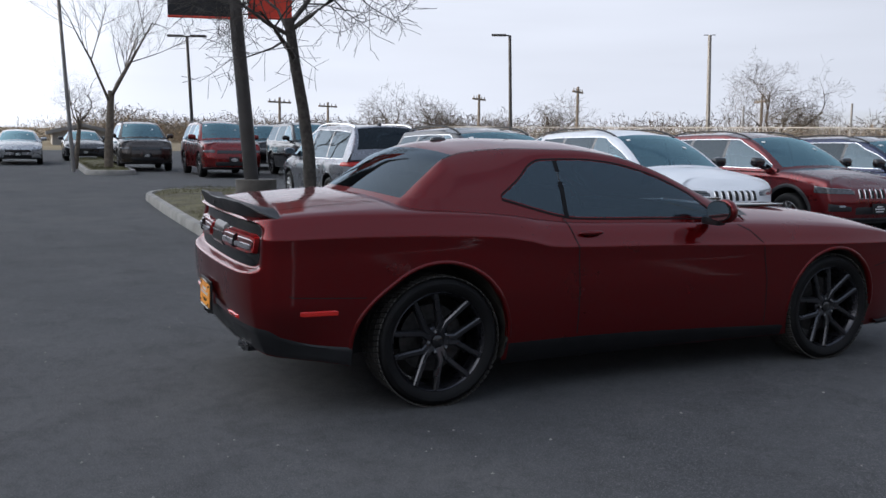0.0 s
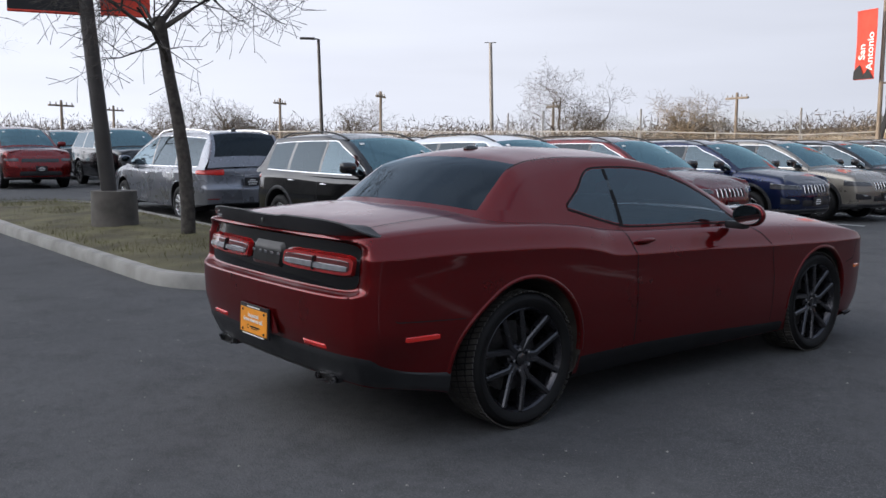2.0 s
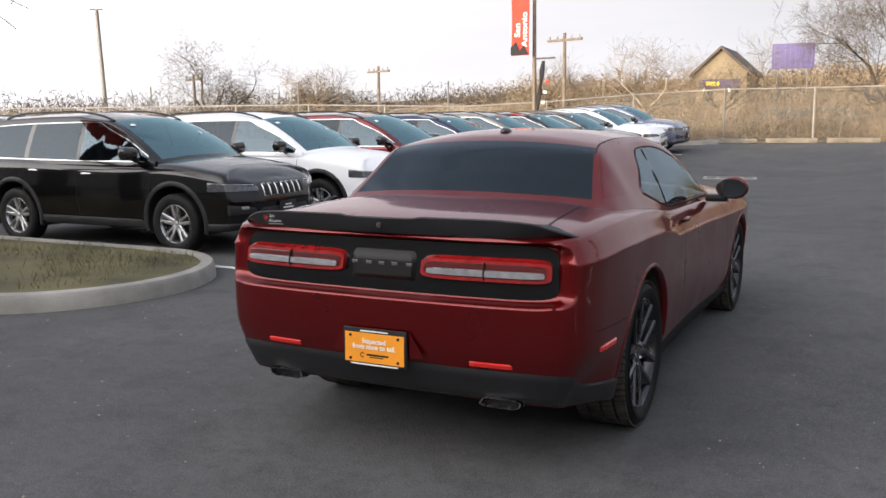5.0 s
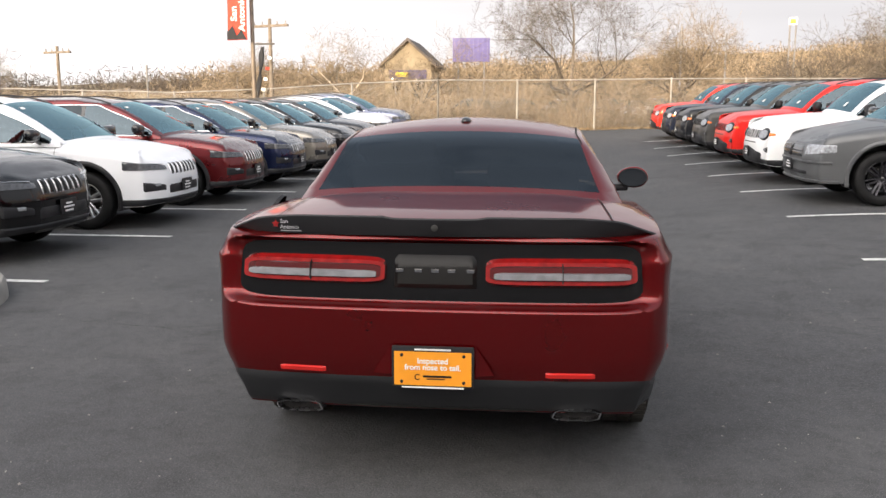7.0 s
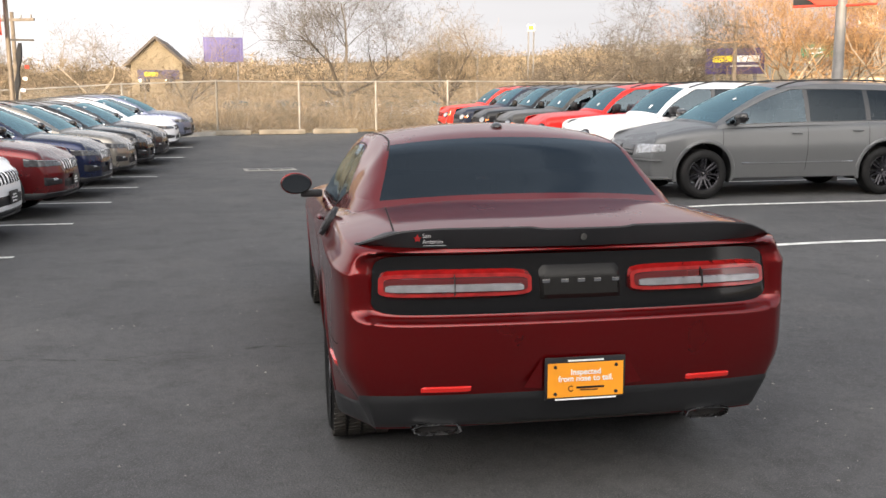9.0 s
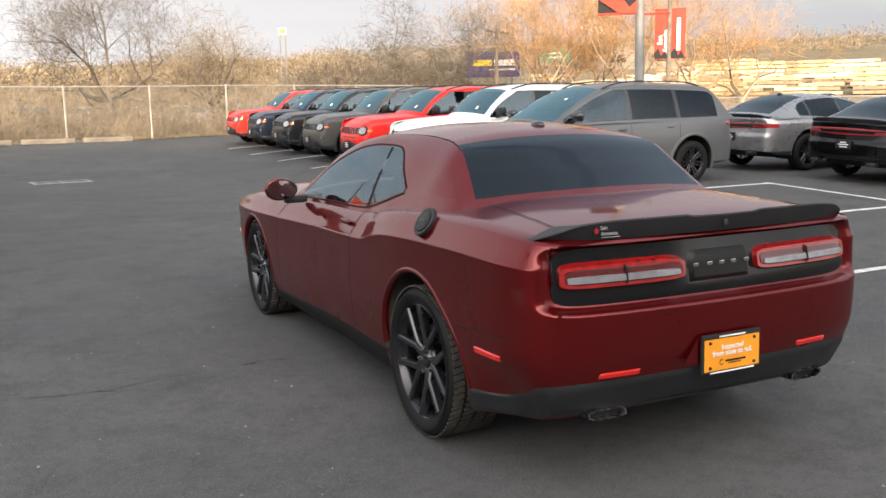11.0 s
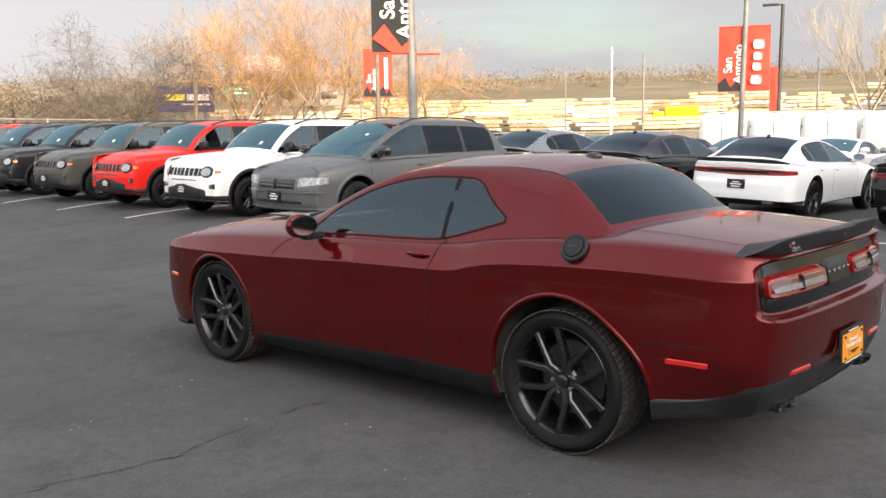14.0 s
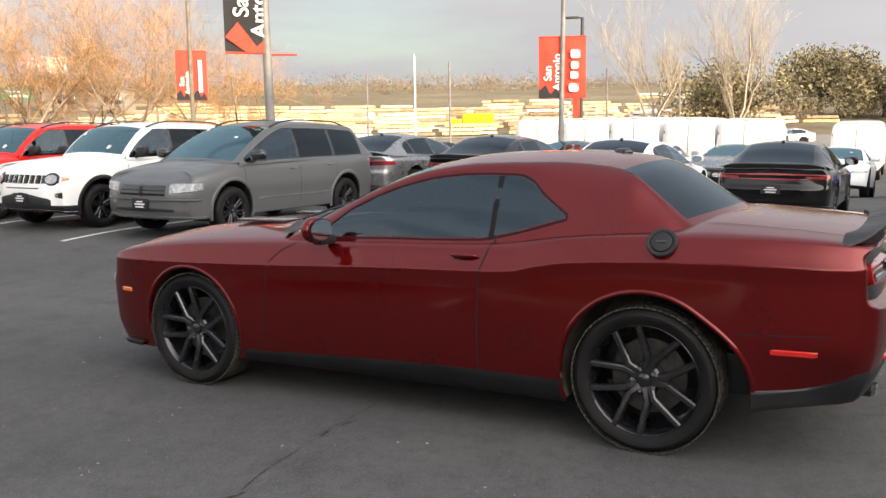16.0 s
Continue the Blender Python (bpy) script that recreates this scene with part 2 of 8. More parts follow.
def raw(name, verts, faces, material, parent=None, label="", smooth=0, m=None):
    """Links plain vertex and face lists as one mesh object."""
    me = bpy.data.meshes.new(name)
    me.from_pydata([tuple(map(float, v)) for v in verts], [], [tuple(map(int, f)) for f in faces])
    me.update()
    if smooth:
        me.polygons.foreach_set("use_smooth", [True] * len(me.polygons))
        me.set_sharp_from_angle(angle=radians(smooth))
    me.materials.append(material)
    ob = new(name, me)
    if parent is not None:
        ob.parent = parent
    if m is not None:
        ob.matrix_basis = m
    return tagged(ob, label)


def thing(name, label, category, group="", m=None):
    ob = new(name)
    ob.empty_display_size = 0.2
    if m is not None:
        ob.matrix_basis = m
    return tagged(ob, label, category, group)


def add_box(bm, cx, cy, cz, sx, sy, sz, bevel=0.0, m=None):
    r = bmesh.ops.create_cube(bm, size=1.0, matrix=(m or Matrix()) @ Matrix.Translation((cx, cy, cz)) @ Matrix.Diagonal((sx, sy, sz, 1)))
    if bevel:
        es = list({e for v in r["verts"] for e in v.link_edges})
        bmesh.ops.bevel(bm, geom=es, offset=bevel, segments=2, affect="EDGES", profile=0.6)
    return bm


def box(cx, cy, cz, sx, sy, sz, bevel=0.0, m=None):
    return add_box(bmesh.new(), cx, cy, cz, sx, sy, sz, bevel, m)


def add_cone(bm, p0, p1, r0, r1, seg=10, caps=True):
    a, b = Vector(p0), Vector(p1)
    d = b - a
    m = Matrix.Translation((a + b) / 2) @ d.to_track_quat("Z", "Y").to_matrix().to_4x4()
    bmesh.ops.create_cone(bm, cap_ends=caps, segments=seg, radius1=r0, radius2=r1, depth=d.length, matrix=m)
    return bm


def smooth(a, b, v):
    t = np.clip((np.asarray(v, float) - a) / (b - a), 0, 1)
    return t * t * (3 - 2 * t)


def pchip(pts):
    """A smooth curve without overshoot through (x, y) points of rising x."""
    p = np.array(sorted(pts), float)
    x, y = p[:, 0], p[:, 1]
    h, d = np.diff(x), np.diff(y) / np.diff(x)
    s = np.zeros(len(x))
    for i in range(1, len(x) - 1):
        if d[i - 1] * d[i] > 0:
            w1, w2 = 2 * h[i] + h[i - 1], h[i] + 2 * h[i - 1]
            s[i] = (w1 + w2) / (w1 / d[i - 1] + w2 / d[i])
    s[0], s[-1] = d[0], d[-1]

    def f(q):
        q = np.clip(np.asarray(q, float), x[0], x[-1])
        k = np.clip(np.searchsorted(x, q) - 1, 0, len(x) - 2)
        t = (q - x[k]) / h[k]
        return ((1 + 2 * t) * (1 - t) ** 2 * y[k] + t * (1 - t) ** 2 * h[k] * s[k]
                + t * t * (3 - 2 * t) * y[k + 1] + t * t * (t - 1) * h[k] * s[k + 1])
    return f


# ---------- cars ----------
def arch_reach(t, leg):
    """How far the rear leg of a wheel arch leans out; t is the angle up from the car's forward axis."""
    e = math.pi - np.asarray(t, float)
    e = np.where(e > math.pi, e - 2 * math.pi, e)
    rear = (np.cos(t) < 0) & (leg > 0)
    reach = 1 + leg * smooth(0.95, -0.05, e) * rear
    return np.where(rear & (e < 0), reach / np.maximum(np.cos(e), 0.5), reach)


class Shell:
    """The skin of a car: a plan outline with height profiles, the side, nose and tail each with its own section.
    The car looks along +y; its origin lies on the ground below the rear axle."""

    def __init__(self, spec):
        self.s = spec
        p = np.array(spec["plan"], float)             # half outline from the nose's middle to the tail's middle
        c = np.r_[0, np.cumsum(np.hypot(*np.diff(p, axis=0).T))]
        self.fx, self.fy = pchip(list(zip(c, p[:, 0]))), pchip(list(zip(c, p[:, 1])))
        self.length = c[-1]
        self.zbot, self.zsh, self.zmid = pchip(spec["bottom"]), pchip(spec["shoulder"]), pchip(spec["centre"])
        self.side, self.nose, self.tail = pchip(spec["side"]), pchip(spec["nose"]), pchip(spec["tail"])
        self.crease = pchip(spec["crease"]) if "crease" in spec else None
        self.above = pchip(spec["above_crease"]) if "crease" in spec else None
        self.recess = spec.get("recess")              # middle height, half height, half width, depth of the tail's sunk panel
        q = np.linspace(0, self.length, 800)
        self._q, self._x, self._y = q, self.fx(q), self.fy(q)

    def at_y(self, y):
        k = np.argmin(np.abs(self._y - y) + 10 * (self._x < 0.55 * self._x.max()))
        return self._q[k]

    def at_x(self, x, front):
        half = self._q < self.length / 2 if front else self._q > self.length / 2
        return self._q[half][np.argmin(np.abs(self._x[half] - x))]

    def base(self, q):
        x, y = self.fx(q), self.fy(q)
        e = 0.02
        tx, ty = self.fx(q + e) - self.fx(q - e), self.fy(q + e) - self.fy(q - e)
        n = np.hypot(tx, ty) + 1e-9
        return x, y, -ty / n, tx / n

    def point(self, q, z, out=0.0):
        q = np.asarray(q, float)
        x, y, nx, ny = self.base(q)
        w = nx ** 2
        flank = self.side(z)
        if self.crease is not None:
            flank = flank + self.above(z - self.crease(y))
        inset = flank * w + np.where(ny > 0, self.nose(z), self.tail(z)) * (1 - w)
        r = self.s.get("edge_r", 0.0)
        if r:                                          # the body's upper edge rolls over into the hood and deck
            d = np.clip((z - (self.zsh(y) - r)) / r, 0, 1)
            inset = inset + 0.75 * r * (1 - np.sqrt(1 - 0.96 * d * d)) * np.where((ny < 0) & (y < 0), 0.25 + 0.75 * w, 1.0)
        if self.recess:
            zc, hz, hx, depth = self.recess
            d = (np.abs(z - zc) / hz) ** 8 + (np.abs(x) / hx) ** 14
            inset = inset + np.where((ny < 0) & (y < 0), depth * (1 - smooth(0.40, 1.75, d)), 0.0)
            inset = inset + (0.03 + 0.06 * w) * smooth(-0.50, -0.90, y) * smooth(0.62, 0.32, z)
        return np.stack([x - nx * (inset - out), y - ny * (inset - out), z + 0 * x], -1)

    def edge(self, q):
        return self.point(q, self.zsh(self.fy(q)))


def grid_faces(rows, cols, keep=None):
    out = []
    for i in range(rows - 1):
        for j in range(cols - 1):
            if keep is None or keep[i, j]:
                out.append((i * cols + j, i * cols + j + 1, (i + 1) * cols + j + 1, (i + 1) * cols + j))
    return out


def mesh_from(grids):
    """One bmesh from (points array rows x cols x 3, keep mask) grids, each with its mirror image."""
    bm = bmesh.new()
    for pts, keep, mirror in grids:
        r, c, _ = pts.shape
        for sgn in ((1, -1) if mirror else (1,)):
            vs = [bm.verts.new((p[0] * sgn, p[1], p[2])) for p in pts.reshape(-1, 3)]
            for f in grid_faces(r, c, keep):
                try:
                    bm.faces.new([vs[k] for k in f])
                except ValueError:
                    pass
    bmesh.ops.remove_doubles(bm, verts=bm.verts, dist=0.0015)
    loose = [v for v in bm.verts if not v.link_faces]
    bmesh.ops.delete(bm, geom=loose, context="VERTS")
    return bm


def patch(sh, q0, q1, z0, z1, out=0.012, sgn=1, rows=8, cols=14, pinch=(0, 0), slant=(0, 0), round_=0.0, ends=(True, True)):
    """A raised panel that follows the skin: lamps, grilles, trims. pinch: how much lower its far ends are; slant: z shift at the ends."""
    bm = bmesh.new()
    q0, q1 = float(q0), float(q1)
    us, vs = np.linspace(0, 1, cols), np.linspace(0, 1, rows)
    grid = []
    for v in vs:
        row = []
        for u in us:
            a = pinch[0] * (1 - u) + pinch[1] * u
            c = round_ * (abs(2 * u - 1) ** 6)
            h = 1 - a - c
            zc = (z0 + z1) / 2 + slant[0] * (1 - u) + slant[1] * u
            z = zc + (v - 0.5) * (z1 - z0) * h
            edge = (u == 0.0 and ends[0]) or (u == 1.0 and ends[1]) or v in (0.0, 1.0)
            p = sh.point(q0 + (q1 - q0) * u, z, -0.006 if edge else out)
            row.append(bm.verts.new((p[0] * sgn, p[1], p[2])))
        grid.append(row)
    for i in range(rows - 1):
        for j in range(cols - 1):
            bm.faces.new((grid[i][j], grid[i][j + 1], grid[i + 1][j + 1], grid[i + 1][j]))
    return bm


def band(sh, q0, q1, lo, hi, out=0.006, sgn=1, rows=6, cols=40, both=False):
    """A panel on the skin between two height curves, given over the skin's length q."""
    bm = bmesh.new()
    for s in ((1, -1) if both else (sgn,)):
        grid = []
        for v in np.linspace(0, 1, rows):
            row = []
            for u in np.linspace(0, 1, cols):
                q = q0 + (q1 - q0) * u
                z = float(lo(q)) * (1 - v) + float(hi(q)) * v
                p = sh.point(q, z, -0.004 if v in (0.0, 1.0) or (u in (0.0, 1.0) and not both) else out)
                row.append(bm.verts.new((p[0] * s, p[1], p[2])))
            grid.append(row)
        for i in range(rows - 1):
            for j in range(cols - 1):
                bm.faces.new((grid[i][j], grid[i][j + 1], grid[i + 1][j + 1], grid[i + 1][j]))
    bmesh.ops.remove_doubles(bm, verts=bm.verts, dist=0.001)
    return bm


def pill(sh, q0, q1, z0, z1, out, sgn=1, power=5.0, cols=26, rows=9, thick=0.02):
    """A rounded bar on the skin, its sides standing on it."""
    bm = bmesh.new()
    grid = []
    zc, hz = (z0 + z1) / 2, (z1 - z0) / 2
    th = np.linspace(0, math.pi, cols)
    for v in np.linspace(-1, 1, rows):
        row = []
        for a in th:
            u = -math.cos(a)
            h = max(0.0, 1 - abs(u) ** power) ** (1 / power)
            rim = abs(v) == 1 or abs(u) > 0.9999
            vv = max(-1, min(1, v * 1.0))
            p = sh.point(q0 + (q1 - q0) * (u + 1) / 2, zc + hz * vv * h, out - thick if rim else out)
            row.append(bm.verts.new((p[0] * sgn, p[1], p[2])))
        grid.append(row)
    for i in range(rows - 1):
        for j in range(cols - 1):
            bm.faces.new((grid[i][j], grid[i][j + 1], grid[i + 1][j + 1], grid[i + 1][j]))
    bmesh.ops.remove_doubles(bm, verts=bm.verts, dist=0.0008)
    return bm


def patch_both(sh, q0, q1, z0, z1, **k):
    """A panel across the middle of the nose or tail, from its edge on one side to the other."""
    e = (abs(float(sh.fx(q0))) > 0.01, abs(float(sh.fx(q1))) > 0.01)
    a = patch(sh, q0, q1, z0, z1, sgn=1, ends=e, **k)
    b = patch(sh, q0, q1, z0, z1, sgn=-1, ends=e, **k)
    me = bpy.data.meshes.new("tmp")
    b.to_mesh(me)
    a.from_mesh(me)
    b.free()
    bpy.data.meshes.remove(me)
    bmesh.ops.remove_doubles(a, verts=a.verts, dist=0.001)
    return a


def seam(sh, pts, width=0.006, sgn=1, out=0.0015):
    """A dark panel gap along (q, z) points of the skin."""
    bm = bmesh.new()
    P = []
    for (qa, za), (qb, zb) in zip(pts[:-1], pts[1:]):
        for t in np.linspace(0, 1, 10)[: -1]:
            P.append((qa + (qb - qa) * t, za + (zb - za) * t))
    P.append(pts[-1])
    P = np.array(P)
    d = np.gradient(P, axis=0)
    d /= np.linalg.norm(d, axis=1, keepdims=True) + 1e-9
    nrm = np.stack([-d[:, 1], d[:, 0]], -1) * width / 2
    prev = None
    for p, n in zip(P, nrm):
        a, b = sh.point(p[0] + n[0], p[1] + n[1], out), sh.point(p[0] - n[0], p[1] - n[1], out)
        cur = (bm.verts.new((a[0] * sgn, a[1], a[2])), bm.verts.new((b[0] * sgn, b[1], b[2])))
        if prev:
            bm.faces.new((prev[0], prev[1], cur[1], cur[0]))
        prev = cur
    return bm


def revolve(profile, seg=40):
    """Turns (axial, radius) points about the x axis."""
    bm = bmesh.new()
    rings = []
    for k in range(seg):
        a = 2 * math.pi * k / seg
        rings.append([bm.verts.new((x, r * math.cos(a), r * math.sin(a))) for x, r in profile])
    for k in range(seg):
        A, B = rings[k], rings[(k + 1) % seg]
        for i in range(len(profile) - 1):
            bm.faces.new((A[i], A[i + 1], B[i + 1], B[i]))
    return bm


def tread_grooves(R, w, seg=72):
    """The tread's blocks: short raised lugs round the tyre."""
    bm = bmesh.new()
    for k in range(seg):
        a = 2 * math.pi * k / seg
        for j, off in ((-0.36, 0.0), (-0.12, 0.5), (0.12, 0.0), (0.36, 0.5)):
            b = a + off * 2 * math.pi / seg
            m = Matrix.Rotation(b, 4, "X") @ Matrix.Translation((j * w, 0, R - 0.001)) @ Matrix.Rotation(0.25, 4, "Z")
            bmesh.ops.create_cube(bm, size=1, matrix=m @ Matrix.Diagonal((w * 0.19, 2 * math.pi * R / seg * 0.72, 0.007, 1)))
    return bm


def wheel(parent, x, y, R, w, rim_r, sgn, style, rim_mat, hero=False):
    """A wheel with its spokes, its tyre and its hub cap; +x side out where sgn is 1."""
    m = pose(x, y, R) if sgn > 0 else pose(x, y, R, 0, 0, 180)
    seg = 64 if hero else 36
    prof = [(-w / 2 * 0.8, rim_r * 0.96), (-w / 2, rim_r * 1.06), (-w / 2 * 1.0, R - 0.045), (-w / 2 * 0.86, R - 0.013), (-w / 2 * 0.6, R - 0.004), (0, R - 0.001),
            (w / 2 * 0.6, R - 0.004), (w / 2 * 0.78, R - 0.009), (w / 2 * 0.90, R - 0.020), (w / 2 * 0.97, R - 0.036), (w / 2 * 1.0, R - 0.054), (w / 2 * 1.02, (R + rim_r) / 2 + 0.004),
            (w / 2 * 0.96, rim_r * 1.05), (w / 2 * 0.88, rim_r * 1.0), (w / 2 * 0.80, rim_r * 0.975)]
    # rim: barrel, lip and spokes in one casting
    bm = revolve([(-w * 0.42, rim_r * 0.97), (-w * 0.3, rim_r * 0.90), (w * 0.25, rim_r * 0.90), (w * 0.40, rim_r * 0.95), (w * 0.44, rim_r * 0.985), (w * 0.43, rim_r * 1.0), (w * 0.36, rim_r * 1.0)], seg)
    spokes, n_spoke, hub_v = [], 0, None
    n = {"five": 5, "seven": 7, "ten": 10, "y": 5}[style]
    for k in range(n):
        a0 = 2 * math.pi * k / n + math.pi / 2 - (0.3 if style == "y" else 0)
        spread = {"five": 0.20, "seven": 0.12, "ten": 0.0, "y": 0.40}[style]
        for d in ((-1, 1) if spread else (0,)):
            wide = {"five": 0.040, "seven": 0.032, "ten": 0.040, "y": 0.034}[style]
            r0, r1 = rim_r * (0.14 if style == "y" else 0.16), rim_r * 0.97
            a_in, a_out = a0 + d * 0.24, a0 + d * spread
            if style == "y":
                a_in, a_out = a0 + d * 0.30, a0 + d * 0.39
            pin = Vector((w * 0.30, r0 * math.cos(a_in), r0 * math.sin(a_in)))
            mid_r = rim_r * (0.38 if style == "y" else 0.55)
            amid = a0 + d * (0.15 if style == "y" else (0.6 * 0.24 + 0.4 * spread) if spread else 0)
            pmid = Vector((w * 0.36, mid_r * math.cos(amid), mid_r * math.sin(amid)))
            pout = Vector((w * 0.42, r1 * math.cos(a_out), r1 * math.sin(a_out)))
            if hero:
                rim, bm = bm, bmesh.new()
            prev = None
            if not hero and n_spoke == 0:
                hub_v = bm.verts.new((w * 0.2, 0, 0))
            n_spoke += 1
            for p, ww, q in ((pin, wide * 1.3, pmid), (pmid, wide, pout), (pout, wide * 0.9, pout + (pout - pmid))):
                t = (q - p).normalized()
                side = t.cross(Vector((1, 0, 0))).normalized() * ww / 2
                ring = [bm.verts.new(p - side * 1.15 - Vector((0.030, 0, 0))), bm.verts.new(p - side), bm.verts.new(p - side * 0.55 + Vector((0.009, 0, 0))),
                        bm.verts.new(p + side * 0.55 + Vector((0.009, 0, 0))), bm.verts.new(p + side), bm.verts.new(p + side * 1.15 - Vector((0.030, 0, 0)))]
                if prev:
                    for i in range(5):
                        bm.faces.new((prev[i], prev[i + 1], ring[i + 1], ring[i]))
                elif not hero:
                    for i in range(5):
                        bm.faces.new((hub_v, ring[i + 1], ring[i]))
                prev = ring
            if hero:
                spokes.append(bm)
                bm = rim
    hub = revolve([(w * 0.05, rim_r * 0.30), (w * 0.27, rim_r * 0.29), (w * 0.32, rim_r * 0.24), (w * 0.31, rim_r * 0.10), (w * 0.31, 0.0005)], 24)
    me = bpy.data.meshes.new("tmp")
    hub.to_mesh(me)
    bm.from_mesh(me)
    hub.free()
    bpy.data.meshes.remove(me)
    wh = part("wheel", bm, rim_mat, parent, "", 30, m)
    for b in spokes:
        part("spoke", b, RIM_SPOKE, wh, "", 30)
    part("tyre", revolve(prof, seg), RUBBER, wh, "worn black rubber tyre", 40)
    if hero:
        part("tread", tread_grooves(R, w), TREAD, wh, "dusty grey tread blocks", 0)
    part("brake_disc", revolve([(-0.01, 0.05), (0.0, 0.05), (0.0, rim_r * 0.68), (-0.02, rim_r * 0.68), (-0.02, 0.05)], 28), STEEL, wh)
    cap = revolve([(w * 0.30, rim_r * 0.125), (w * 0.35, rim_r * 0.115), (w * 0.37, rim_r * 0.07), (w * 0.375, 0.0005)], 20)
    part("hub_cap", cap, GLOSS_BLACK if rim_mat is RIM_BLACK else rim_mat, wh)
    for k in range(5 if hero else 0):
        a = 2 * math.pi * (k + 0.5) / 5 + math.pi / 2 - 0.3
        r = rim_r * 0.21
        part("wheel_nut", add_cone(bmesh.new(), (w * 0.30, r * math.cos(a), r * math.sin(a)), (w * 0.38, r * math.cos(a), r * math.sin(a)), 0.012, 0.009, 6), CHROME, wh)
    return wh


def car_body(spec, parent):
    """Builds the painted body, the glass, the cabin and the wheels under parent. Returns the skin."""
    sh = Shell(spec)
    wb, R, Ra = spec["wheelbase"], spec["tyre_r"], spec["arch_r"]
    paint = spec.get("paint", PAINT)
    n, lv = spec.get("rows", 150), spec.get("levels", 22)
    q = np.linspace(0, sh.length, n)
    y = sh.fy(q)
    zb, zt = sh.zbot(y), sh.zsh(y)
    vv = np.linspace(0, 1, lv)
    Z = zb[:, None] + (zt - zb)[:, None] * vv[None]
    P = sh.point(np.repeat(q[:, None], lv, 1), Z)
    # wheel arches: cut out of the side and drawn onto a true circle
    keep = np.ones((n - 1, lv - 1), bool)
    side = (np.abs(sh.fx(q)) > 0.6 * spec["half_width"])[:, None] & np.ones((1, lv), bool)
    zc = R + spec.get("arch_up", 0.02)
    rear_y = spec.get("rear_y", 0.0)
    for yc, Ra in ((rear_y, Ra), (wb, spec.get("arch_front", Ra))):
        dy, dz = P[..., 1] - yc, P[..., 2] - zc
        r = np.hypot(dy, dz)
        Ra = Ra * arch_reach(np.arctan2(dz, dy), spec.get("arch_leg", 0.0) if yc < 1 else 0.0)
        inside = (r < Ra) & side
        allin = inside[:-1, :-1] & inside[1:, :-1] & inside[:-1, 1:] & inside[1:, 1:]
        keep &= ~allin
        some = np.zeros_like(inside)
        for a in (slice(0, -1), slice(1, None)):
            for b in (slice(0, -1), slice(1, None)):
                some[a, b] |= keep
        k = inside & some
        f = Ra[k] / np.maximum(r[k], 1e-6)
        P[..., 1][k] = yc + dy[k] * f
        P[..., 2][k] = np.maximum(zc + dz[k] * f, 0.10)
    grids = [(P, keep, True)]
    # hood, cowl and deck: from shoulder to shoulder
    E = P[:, -1]
    m = 23
    U = np.linspace(-1, 1, m)
    Yc, Zc = E[:, 1].copy(), sh.zmid(y)
    if not spec.get("hero"):                           # the hood's middle runs evenly forward to the nose
        k = q < 1.2
        f = q[k] / 1.2
        Yc[k] = E[0, 1] + (np.interp(1.2, q, E[:, 1]) - E[0, 1]) * f
        Zc[k] = sh.zmid(Yc[k] + (y[0] - E[0, 1]) * (1 - f))
    crown = 1 - np.abs(U)[None] ** spec.get("crown_pow", 2.4)
    T = np.stack([E[:, None, 0] * U[None], E[:, None, 1] + (Yc - E[:, 1])[:, None] * crown, E[:, None, 2] + (Zc - E[:, 2])[:, None] * crown], -1)
    c0, c1 = spec["cabin"]
    cab = (y[:-1] < c0) & (y[1:] > c1)
    cab = np.repeat(cab[:, None], m - 1, 1)
    wide = (np.abs(U[:-1]) < 0.88) & (np.abs(U[1:]) < 0.88)
    cab &= wide[None]
    grids.append((T, ~cab, False))
    # greenhouse
    g = spec["roof"]
    gy = np.array(sorted([p[0] for p in g]))
    fz, fw, fe = pchip([(p[0], p[1]) for p in g]), pchip([(p[0], p[2]) for p in g]), pchip([(p[0], p[3]) for p in g])
    y0, y1 = gy[-1], gy[0]
    cuts = sorted({*np.linspace(y1, y0, spec.get("roof_rows", 56)).tolist(), *spec["windshield"], *spec["rear_window"],
                   *[v for w in spec["windows"] for v in (w[0], w[1])]}, reverse=True)
    Y = np.array(cuts)
    ug = spec.get("glass_u", 0.90)
    Ug = np.array(sorted({-1, -0.965, -ug, -0.75, -0.5, -0.25, 0, 0.25, 0.5, 0.75, ug, 0.965, 1}))
    bow = pchip(spec["bow"])
    G = np.stack([fw(Y)[:, None] * Ug, Y[:, None] + bow(Y)[:, None] * (1 - Ug ** 2),
                  fe(Y)[:, None] + (fz(Y) - fe(Y))[:, None] * (1 - np.abs(Ug) ** 2.2)], -1)
    mid = (Y[:-1] + Y[1:]) / 2
    cu = (np.abs(Ug[:-1]) <= ug + 1e-6) & (np.abs(Ug[1:]) <= ug + 1e-6)
    ws = ((mid < spec["windshield"][0]) & (mid > spec["windshield"][1]))[:, None] & cu
    rw = ((mid < spec["rear_window"][0]) & (mid > spec["rear_window"][1]))[:, None] & cu
    grids.append((G, ~(ws | rw), False))
    zb_, wb_ = pchip(spec["belt"]), pchip(spec["belt_w"])
    glo, ghi = pchip(spec["glass_low"]), pchip(spec["glass_high"])
    ze, we = fe(Y), fw(Y)
    bz, bw = np.minimum(zb_(Y), ze - 0.002), wb_(Y)
    a = np.clip(glo(Y), bz, ze)
    b = np.clip(ghi(Y), a, ze)
    lev = np.stack([bz - 0.03, bz, a, a + (b - a) / 3, a + 2 * (b - a) / 3, b, (b + ze) / 2, ze], 1)
    tt = (lev - bz[:, None]) / np.maximum(ze - bz, 0.01)[:, None]
